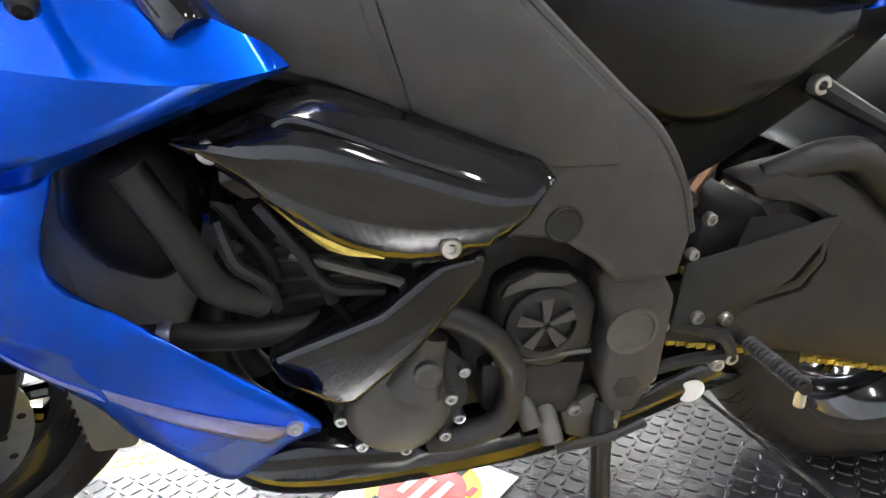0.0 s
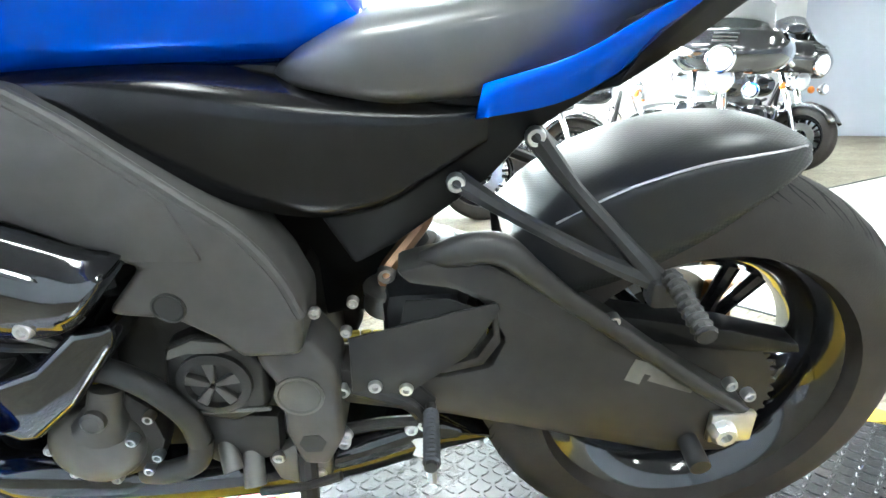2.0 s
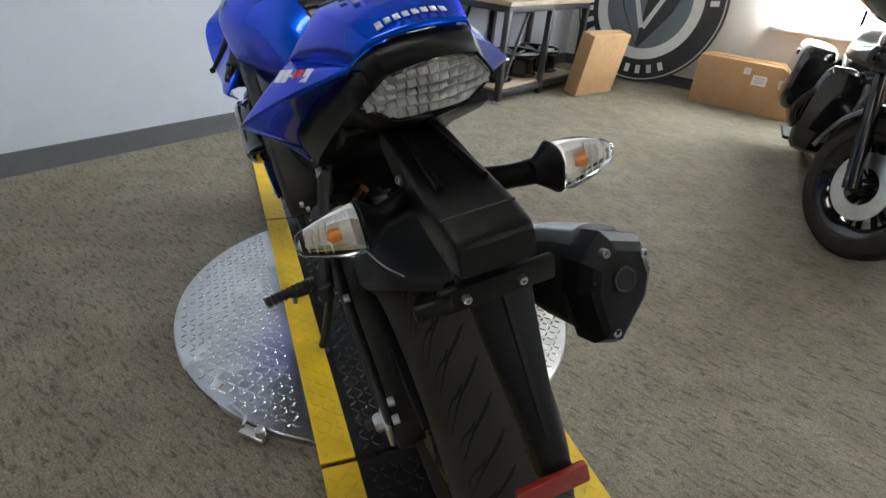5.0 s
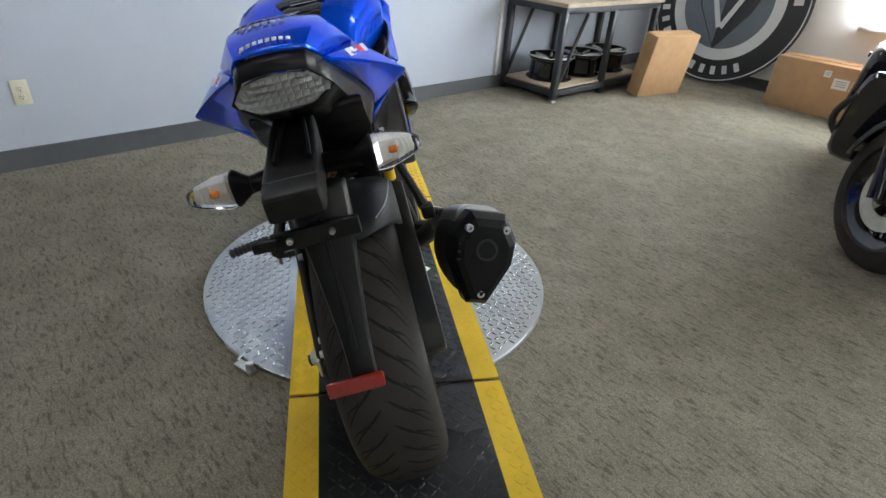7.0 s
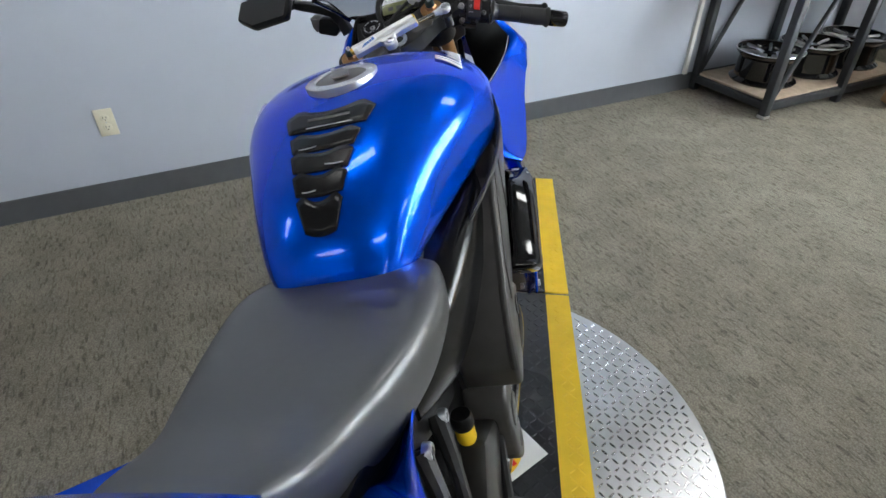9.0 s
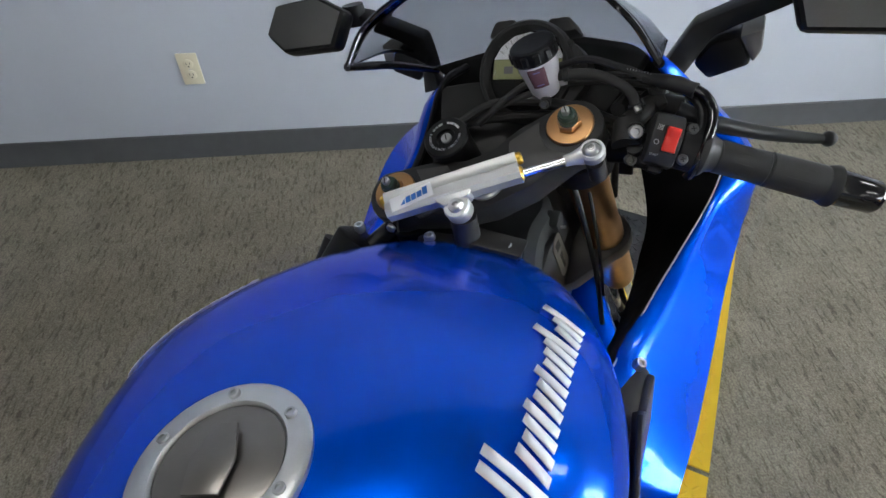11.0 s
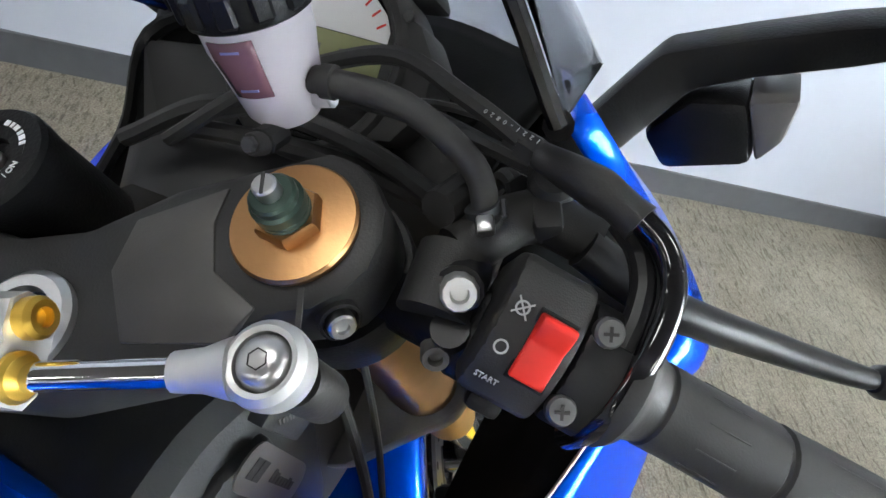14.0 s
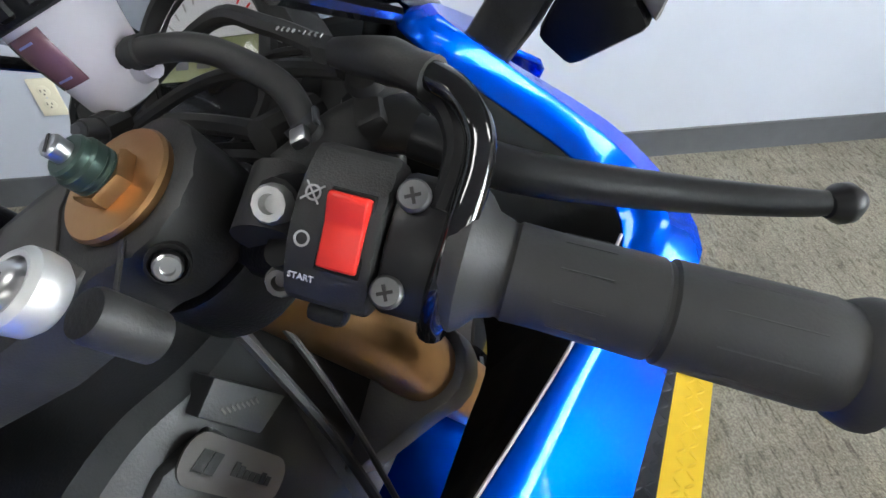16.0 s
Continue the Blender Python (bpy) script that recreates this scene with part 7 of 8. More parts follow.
# ---- upper fairing, screen, mirrors, instrument ----
for s in (1, -1):
    inner = [(0.905, -0.19, 0.738), (0.985, -0.168, 0.825), (1.09, -0.188, 0.825), (1.165, -0.204, 0.825), (1.248, -0.224, 0.835), (1.31, -0.235, 0.853), (1.33, -0.21, 0.888), (1.262, -0.157, 1.0), (1.39, -0.115, 0.955)]
    crease = [(0.925, -0.238, 0.725), (1.0, -0.246, 0.757), (1.10, -0.25, 0.777), (1.19, -0.256, 0.792), (1.28, -0.265, 0.802), (1.348, -0.273, 0.817), (1.388, -0.224, 0.872), (1.302, -0.166, 0.98), (1.42, -0.13, 0.94)]
    low = [(0.93, -0.235, 0.705), (1.02, -0.243, 0.69), (1.11, -0.248, 0.712), (1.20, -0.252, 0.745), (1.29, -0.26, 0.765), (1.355, -0.264, 0.78), (1.415, -0.213, 0.82), (1.42, -0.165, 0.88), (1.47, -0.13, 0.87)]
    nose = [(1.03, -0.22, 0.668), (1.10, -0.235, 0.66), (1.16, -0.24, 0.665), (1.23, -0.24, 0.69), (1.30, -0.237, 0.70), (1.36, -0.225, 0.72), (1.43, -0.185, 0.745), (1.48, -0.13, 0.77), (1.53, -0.08, 0.79)]
    deep = [(0.93, -0.16, 0.715), (1.0, -0.135, 0.75), (1.09, -0.145, 0.74), (1.16, -0.15, 0.745), (1.22, -0.15, 0.755), (1.27, -0.15, 0.77), (1.29, -0.14, 0.83), (1.27, -0.125, 0.95), (1.38, -0.09, 0.93)]
    if s > 0:
        inner = [(0.875, 0.225, 0.742), (0.96, 0.185, 0.815), (1.08, 0.19, 0.815), (1.19, 0.19, 0.82), (1.25, 0.15, 0.90), (1.27, 0.112, 0.975), (1.39, 0.105, 0.955)]
        crease = [(0.85, 0.255, 0.733), (0.93, 0.265, 0.728), (1.08, 0.255, 0.755), (1.20, 0.24, 0.79), (1.28, 0.218, 0.83), (1.33, 0.19, 0.90), (1.45, 0.145, 0.91)]
        low = [(0.865, 0.252, 0.729), (1.02, 0.262, 0.69), (1.11, 0.27, 0.715), (1.22, 0.278, 0.775), (1.32, 0.268, 0.83), (1.39, 0.22, 0.86), (1.47, 0.13, 0.87)]
        nose = [(1.03, 0.24, 0.668), (1.10, 0.25, 0.66), (1.16, 0.255, 0.665), (1.25, 0.25, 0.69), (1.35, 0.235, 0.72), (1.44, 0.19, 0.75), (1.53, 0.08, 0.79)]
        deep = [(0.93, 0.17, 0.715), (1.0, 0.14, 0.75), (1.09, 0.15, 0.74), (1.18, 0.15, 0.75), (1.25, 0.13, 0.80), (1.29, 0.11, 0.90), (1.38, 0.09, 0.93)]
    if s < 0:
        crease[:5] = [tuple((Vector(a) + Vector(b)) / 2) for a, b in zip(inner[:5], low[:5])]     # one flat flank
    uf = P("upper_fairing", skin([smooth_line(r, 5) for r in (inner, [tuple((Vector(a) + Vector(b)) / 2 + (Vector((0, s * 0.004, 0.006)) if s > 0 or i_ > 4 else Vector())) for i_, (a, b) in enumerate(zip(inner, crease))], crease, low, nose)], closed=False), BLUE, "blue upper side fairing", solid=0.005, angle=22)
    bolts([(0.999, s * 0.19, 0.823)], (0, s * 0.5, 0.8), 0.006, parent=uf)
    P("inner_panel", skin([smooth_line(inner, 4), smooth_line([tuple((Vector(a) + Vector(b)) / 2) for a, b in zip(inner, deep)], 4), smooth_line(deep, 4)], closed=False), LINER, "black inner fairing panel", solid=0.004)
    P("edge_trim", tube([(x, y, z + 0.003) for x, y, z in inner[1:6]], 0.0011, 6), SILVER)
P("nose_panel", sheet([[(1.39, 0.115, 0.95), (1.42, 0.06, 0.93), (1.43, 0, 0.925), (1.42, -0.06, 0.93), (1.39, -0.115, 0.95)], [(1.43, 0.155, 0.93), (1.50, 0.08, 0.912), (1.53, 0, 0.905), (1.50, -0.08, 0.912), (1.45, -0.15, 0.905)],
                       [(1.47, 0.13, 0.87), (1.56, 0.06, 0.87), (1.58, 0, 0.87), (1.56, -0.06, 0.87), (1.47, -0.13, 0.87)], [(1.53, 0.08, 0.79), (1.58, 0.03, 0.78), (1.59, 0, 0.78), (1.58, -0.03, 0.78), (1.53, -0.08, 0.79)]], 3), BLUE, "blue nose between the headlights", solid=0.004)
P("nose_liner", sheet([[(1.385, 0.107, 0.951), (1.41, 0.06, 0.951), (1.42, 0, 0.951), (1.41, -0.06, 0.951), (1.385, -0.11, 0.951)], [(1.395, 0.11, 0.87), (1.43, 0.06, 0.86), (1.44, 0, 0.86), (1.43, -0.06, 0.86), (1.395, -0.11, 0.87)], [(1.37, 0.11, 0.78), (1.40, 0.06, 0.76), (1.41, 0, 0.76), (1.40, -0.06, 0.76), (1.37, -0.11, 0.78)]], 3), HOUSE, "black inner cover behind the nose", solid=0.004)
P("edge_beading", tube([(1.19, 0.188, 0.823), (1.25, 0.149, 0.902), (1.268, 0.113, 0.976), (1.33, 0.106, 0.972)], 0.0055, 8), PLASTIC)
P("dash_panel", sheet([[(1.264, 0.114, 0.974), (1.30, 0.07, 0.965), (1.31, 0, 0.965), (1.30, -0.07, 0.965), (1.26, -0.15, 0.975)], [(1.244, 0.122, 0.90), (1.25, 0.07, 0.87), (1.25, 0, 0.86), (1.25, -0.07, 0.87), (1.24, -0.14, 0.90)]], 3), HOUSE, "black dash panel", solid=0.006)
rim = [(1.135, 0.15, 1.065), (1.175, 0.138, 1.095), (1.215, 0.085, 1.12), (1.23, 0.0, 1.14), (1.21, -0.085, 1.118), (1.18, -0.142, 1.088), (1.182, -0.172, 1.04)]
base_ = [(1.305, 0.139, 0.98), (1.375, 0.118, 0.962), (1.44, 0.075, 0.95), (1.475, 0.0, 0.945), (1.44, -0.075, 0.95), (1.375, -0.122, 0.968), (1.262, -0.157, 1.006)]
P("cockpit_deck", sheet([[(x - 0.006, y * 0.96, z + 0.007) for x, y, z in base_],
                         [(1.29, 0.112, 0.97), (1.325, 0.09, 0.957), (1.36, 0.055, 0.948), (1.37, 0.0, 0.946), (1.36, -0.055, 0.948), (1.325, -0.095, 0.957), (1.252, -0.135, 0.982)],
                         [(1.275, 0.10, 0.945), (1.29, 0.075, 0.925), (1.30, 0.045, 0.915), (1.30, 0.0, 0.912), (1.30, -0.045, 0.915), (1.29, -0.08, 0.925), (1.245, -0.12, 0.95)]], 4), LINER, "dull black cockpit deck under the screen", solid=0.003)
midr = [tuple((Vector(a) * 0.5 + Vector(b) * 0.5) + Vector((0.012, 0.006 * (1 if a[1] > 0 else -1) * (abs(a[1]) > 0.02), 0.016))) for a, b in zip(rim, base_)]
wsn = P("windscreen", sheet([base_, midr, rim], 5), SMOKE, "smoked double bubble windscreen", solid=0.003)
wsn.visible_shadow = False
part("screen_rim", tube(rim, 0.003, 8), GLOSS, wsn)
for s in (1, -1):
    part("screen_edge", tube([rim[0 if s > 0 else -1], ((1.22, 0.146, 1.027) if s > 0 else (1.224, -0.164, 1.022)), base_[0 if s > 0 else -1]], 0.0048, 10), GLOSS, wsn)
    arm = [(1.312, -0.140, 0.956, -0.166, 0.944), (1.352, -0.168, 0.992, -0.185, 0.962), (1.368, -0.181, 1.008, -0.203, 0.986), (1.374, -0.222, 1.023, -0.228, 0.997), (1.376, -0.259, 1.036, -0.268, 1.012), (1.374, -0.292, 1.046, -0.297, 1.026)]
    bma = skin([[(x - 0.013, s * -yt, zt - 0.003), (x + 0.013, s * -yt, zt), (x + 0.013, s * -yb, zb), (x - 0.013, s * -yb, zb + 0.003)] for x, yt, zt, yb, zb in arm])
    bmesh.ops.recalc_face_normals(bma, faces=bma.faces)
    bmesh.ops.bevel(bma, geom=bma.edges[:], offset=0.003, segments=2, affect="EDGES", profile=0.5, clamp_overlap=True)
    mi = P("mirror", bma, PLASTIC, "black folding mirror with turn signal", angle=30)
    facing = Matrix(((0, 0, 1), (1, 0, 0), (0, 1, 0))).to_4x4()
    part("stalk_pod", extruded([(s * y, z) for y, z in ((0.184, 0.959), (0.204, 0.985), (0.232, 0.992), (0.240, 0.974), (0.247, 0.957), (0.202, 0.939))], 1.35, 1.40, 0.006), PLASTIC, mi, "", facing)
    part("pod_lens", extruded([(s * y, z) for y, z in ((0.231, 0.991), (0.255, 0.999), (0.256, 0.974), (0.248, 0.958), (0.241, 0.972))], 1.352, 1.398, 0.004), TANKGREY, mi, "", facing)
    part("joint", rev([(0.016, -0.015), (0.018, 0.0), (0.016, 0.015)], (1.372, s * 0.30, 1.04), (0.1, 0, 1), 18), PLASTIC, mi)
    hd = part("mirror_head", extruded([(-0.075, -0.012), (-0.06, 0.034), (0.02, 0.042), (0.075, 0.018), (0.06, -0.034), (-0.035, -0.04)], -0.014, 0.014, 0.008), PLASTIC, mi, "", pose(1.315, s * 0.345, 1.045, 90, 0, -90 * s) @ pose(0, 0, 0, -38 if s > 0 else 24, 0, 0))
    part("mirror_glass", extruded([(-0.068, -0.010), (-0.055, 0.029), (0.02, 0.036), (0.067, 0.015), (0.054, -0.029), (-0.033, -0.034)], -0.0152 if s < 0 else 0.0142, -0.0142 if s < 0 else 0.0152), MIRROR, hd)
GC, GA = Vector((1.289, 0.003, 0.983)), Vector((-0.81, 0, 0.587))
DIAL = Matrix.Translation(GC) @ Matrix((Vector((0, -1, 0)), GA.cross(Vector((0, -1, 0))), GA)).transposed().to_4x4()
ins = P("instrument", move(rev([(0.055, -0.06), (0.062, -0.045), (0.064, -0.004), (0.0625, 0.003), (0.06, 0.006), (0.056, 0.006), (0.0515, 0.001), (0.0508, -0.004), (0.0508, -0.03), (0.055, -0.06)], n=56), DIAL), HOUSE, "round black instrument with yellow-green display")
part("dial", move(rev([(0.0505, -0.008), (0.0505, -0.0055), (0, -0.0055)], n=48), DIAL), GLOSS, ins, "glossy black dial face")
part("tachometer_face", move(extruded([(-0.046, 0.0165), (0.046, 0.0165), (0.0375, 0.032), (0.021, 0.0445), (0.0, 0.049), (-0.021, 0.0445), (-0.0375, 0.032)], -0.0054, -0.0046), DIAL), WHITE, ins, "white tachometer scale")
for k in range(11):
    a = radians(35 + 11 * k)
    part("scale_mark", box(0.006, 0.0012, 0.0004, (0, 0, 0)), RED if k < 3 else GREYINK, ins, "", DIAL @ Matrix.Translation((0.044 * math.cos(a), 0.044 * math.sin(a), -0.0043)) @ Matrix.Rotation(a, 4, "Z"))
part("display", move(box(0.092, 0.0245, 0.0012, (0, 0.0038, -0.0048), 0.0004, 1), DIAL), LCD, ins, "yellow-green display")
for x, w in ((-0.025, 0.012), (-0.005, 0.012), (0.018, 0.008)):
    part("segment_bar", move(box(w, 0.009, 0.0003, (x, 0.003, -0.0041)), DIAL), TANKGREY, ins)
part("glass", move(rev([(0.0505, -0.002), (0.0505, -0.0008), (0.03, 0.0008), (0, 0.0014)], n=48), DIAL), GAUGE, ins, "clear domed glass").visible_shadow = False
for k in range(3):
    a = radians(-14 + 24 * k)
    part("button", move(rev([(0.0032, 0), (0.0032, 0.0025), (0, 0.003)], (0.067 * math.cos(a), 0.058 * math.sin(a), 0.003), n=10), DIAL), STEEL if k == 1 else RUBBER, ins)
part("housing_side", move(extruded([(0.045, 0.038), (0.064, 0.03), (0.078, 0.012), (0.08, -0.014), (0.066, -0.036), (0.045, -0.04)], -0.035, 0.003, 0.004), DIAL), HOUSE, ins)
for x in (-0.038, 0.034):
    part("hood_lug", move(extruded([(x - 0.022, 0.045), (x - 0.014, 0.066), (x + 0.012, 0.068), (x + 0.024, 0.05)], -0.05, -0.008, 0.005), DIAL), HOUSE, ins)
P("instrument_bracket", join(loft([(1.262, 0.05, 0.942, 0.92), (1.30, 0.058, 0.945, 0.915), (1.34, 0.05, 0.95, 0.92)], 16, 4), tube([(1.30, -0.06, 0.93), (1.32, -0.10, 0.95), (1.345, -0.12, 0.955)], 0.008, 8)), LINER, "black instrument bracket")

# ---- things along the far walls ----
bench = thing("steel_workbench", "dark steel tube workbench with a wooden top and alloy wheels below", "workbench", ROOM @ pose(1.835, -2.93, 0))
BL, BD, BH = 1.25, 0.575, 0.70          # it runs away along the wall
for x in (0.02, BD - 0.02):
    for y in (0.0, -0.62, -BL):
        part("leg", box(0.045, 0.045, BH - 0.04, (x, y - 0.02, (BH - 0.04) / 2), 0.004), TUBESTEEL, bench)
    part("brace", tube([(x, -0.04, 0.10), (x, -0.30, BH - 0.06)], 0.014, 8, 2), TUBESTEEL, bench)
part("foot_cap", box(0.05, 0.05, 0.02, (0.02, -0.02, 0.0102), 0.004), STEEL, bench)
for z in (0.07, BH - 0.03):
    for x in (0.02, BD - 0.02):
        part("rail", box(0.042, BL + 0.04, 0.045, (x, -BL / 2 - 0.02, z), 0.004), TUBESTEEL, bench)
    for y in (-0.02, -BL - 0.02):
        part("rail", box(BD - 0.08, 0.042, 0.045, (BD / 2, y, z), 0.004), TUBESTEEL, bench)
part("shelf", box(BD - 0.05, BL, 0.014, (BD / 2, -BL / 2 - 0.02, 0.10), 0.003), WOOD, bench)
part("bench_top", box(BD + 0.04, BL + 0.08, 0.03, (BD / 2, -BL / 2 - 0.02, BH + 0.01), 0.004), WOOD, bench)
for k in range(3):
    y = -3.2 - 0.38 * k
    aw = thing("alloy_wheel", "gloss black car wheel with bright machined spokes, lying flat", "wheel rim", ROOM @ pose(2.12, y, 0.108, 0, 0, 20 * k), "spare wheels on the shelf")
    part("barrel", rev([(0.15, 0), (0.185, 0.003), (0.19, 0.012), (0.165, 0.03), (0.16, 0.14), (0.185, 0.165), (0.19, 0.18), (0.184, 0.185), (0.165, 0.17), (0.15, 0.14), (0.15, 0.0)], n=40), GLOSS, aw)
    for q in range(7):
        a = 2 * math.pi * q / 7
        part("spoke", tube([(0.03 * math.cos(a), 0.03 * math.sin(a), 0.15), (0.10 * math.cos(a), 0.10 * math.sin(a), 0.165), (0.165 * math.cos(a), 0.165 * math.sin(a), 0.168)], 0.009, 6, 3), ALLOY, aw)
    part("rim_lip", rev([(0.184, 0.184), (0.1905, 0.181), (0.1885, 0.187), (0.184, 0.184)], n=40), ALLOY, aw)
    part("hub", rev([(0.04, 0.12), (0.042, 0.155), (0.03, 0.165), (0, 0.165)], n=20), GLOSS, aw)


def carton(name, m, sx, sy, sz, label, slips=()):
    c = thing(name, label, "cardboard box", m)
    part("body", box(sx, sy, sz, (0, 0, sz / 2 + 0.001), 0.006), CARD, c)
    part("flap_seam", box(sx * 0.98, 0.004, 0.002, (0, sy * 0.12, sz + 0.0015)), WOOD, c)
    part("flap", box(sx * 0.96, sy * 0.5, 0.004, (0, -sy * 0.2, sz + 0.004), 0.001, 1), CARD, c)
    for x, z, w, h in slips:
        part("paper_label", box(w, 0.002, h, (x, sy / 2 + 0.001, z)), PAPER, c)
        for q in range(3):
            part("print_bar", box(w * 0.7, 0.001, h * 0.1, (x, sy / 2 + 0.0022, z + h * (0.25 - 0.22 * q))), GREYINK, c)
    return c


carton("cardboard_box", ROOM @ pose(1.60, -4.0, 0.0, 0, 0, 78) @ pose(0, 0, 0.012, -9, 0, 0), 0.50, 0.13, 0.50, "tall flat brown cardboard box leaning at the bench")
carton("cardboard_box", ROOM @ pose(0.50, -4.80, 0, 0, 0, 1), 0.86, 0.28, 0.40, "long brown cardboard box with a paper label by the wall", ((-0.08, 0.27, 0.11, 0.08), (0.03, 0.33, 0.05, 0.05)))
carton("cardboard_box", ROOM @ pose(0.22, WALL_B + 0.0, SILL + 0.04, 0, 0, 0), 0.42, 0.13, 0.19, "small brown cardboard box on the window sill")
carton("cardboard_box", ROOM @ pose(-1.55, -4.72, 0, 0, 0, -4), 0.55, 0.35, 0.36, "plain brown cardboard box by the wall behind motorcycles")
carton("cardboard_box", ROOM @ pose(2.15, -3.25, BH + 0.026, 0, 0, 10), 0.2, 0.13, 0.13, "small brown carton standing on the workbench")

# round shop sign, leaning on the wall
sg_m = ROOM @ pose(1.60, WALL_B + 0.19, 0.0, 0, 0, 0) @ pose(0, 0, 0, 7, 0, 0)
sign = thing("round_sign", "large round charcoal and white shop sign leaning on the wall", "sign", sg_m)
SR = 0.70


def disc(r, y, r_in=0.0, d=0.004, n=72):
    if r_in:
        return rev([(r, 0), (r, d), (r_in, d), (r_in, 0), (r, 0)], (0, y, SR + 0.004), (0, 1, 0), n)
    return rev([(r, 0), (r, d), (0, d)], (0, y, SR + 0.004), (0, 1, 0), n)


part("board", rev([(SR - 0.01, 0), (SR, 0.004), (SR, 0.02), (SR - 0.008, 0.024), (0, 0.024)], (0, 0, SR + 0.004), (0, 1, 0), 72), SIGNB, sign)
part("rim_line", disc(SR * 0.975, 0.0235, SR * 0.96), SIGNW, sign)
part("white_ring", disc(SR * 0.71, 0.0235, SR * 0.57), SIGNW, sign)
part("inner_field", disc(SR * 0.57, 0.0232), SIGNG, sign)
for q, mt, y in ((((-0.36, 0.30), (0.36, 0.30), (0.24, -0.05), (0.0, -0.40), (-0.24, -0.05)), SIGNB, 0.028), (((0.02, 0.28), (0.34, 0.28), (0.22, -0.06), (0.02, -0.36)), SIGNG, 0.030)):
    part("shield", prism([(x, SR + z) for x, z in q], y, y + 0.004), mt, sign)
part("white_band", prism([(-0.40, SR + 0.30), (0.40, SR + 0.30), (0.30, SR + 0.42), (0.0, SR + 0.47), (-0.30, SR + 0.42)], 0.032, 0.036), SIGNW, sign)
for sx in (-1, 1):
    part("white_stroke", prism([(sx * 0.17, SR + 0.20), (sx * 0.215, SR + 0.20), (sx * 0.028, SR - 0.22), (0.0 - sx * 0.012, SR - 0.20)], 0.036, 0.040), SIGNW, sign)
for a0, n_ in ((-118, 5), (-32, 5), (38, 4), (120, 6)):
    for k in range(n_):
        a = radians(a0 + 10.5 * k)
        part("emblem_bar", box(0.045, 0.004, 0.075, (0, 0, 0), 0.001, 1), SIGNW, sign, "", Matrix.Translation((0.835 * SR * math.cos(a), 0.0265, SR + 0.835 * SR * math.sin(a))) @ Matrix.Rotation(-(a - math.pi / 2) - (math.pi if -150 < a0 + 10.5 * k < -30 else 0), 4, "Y"))


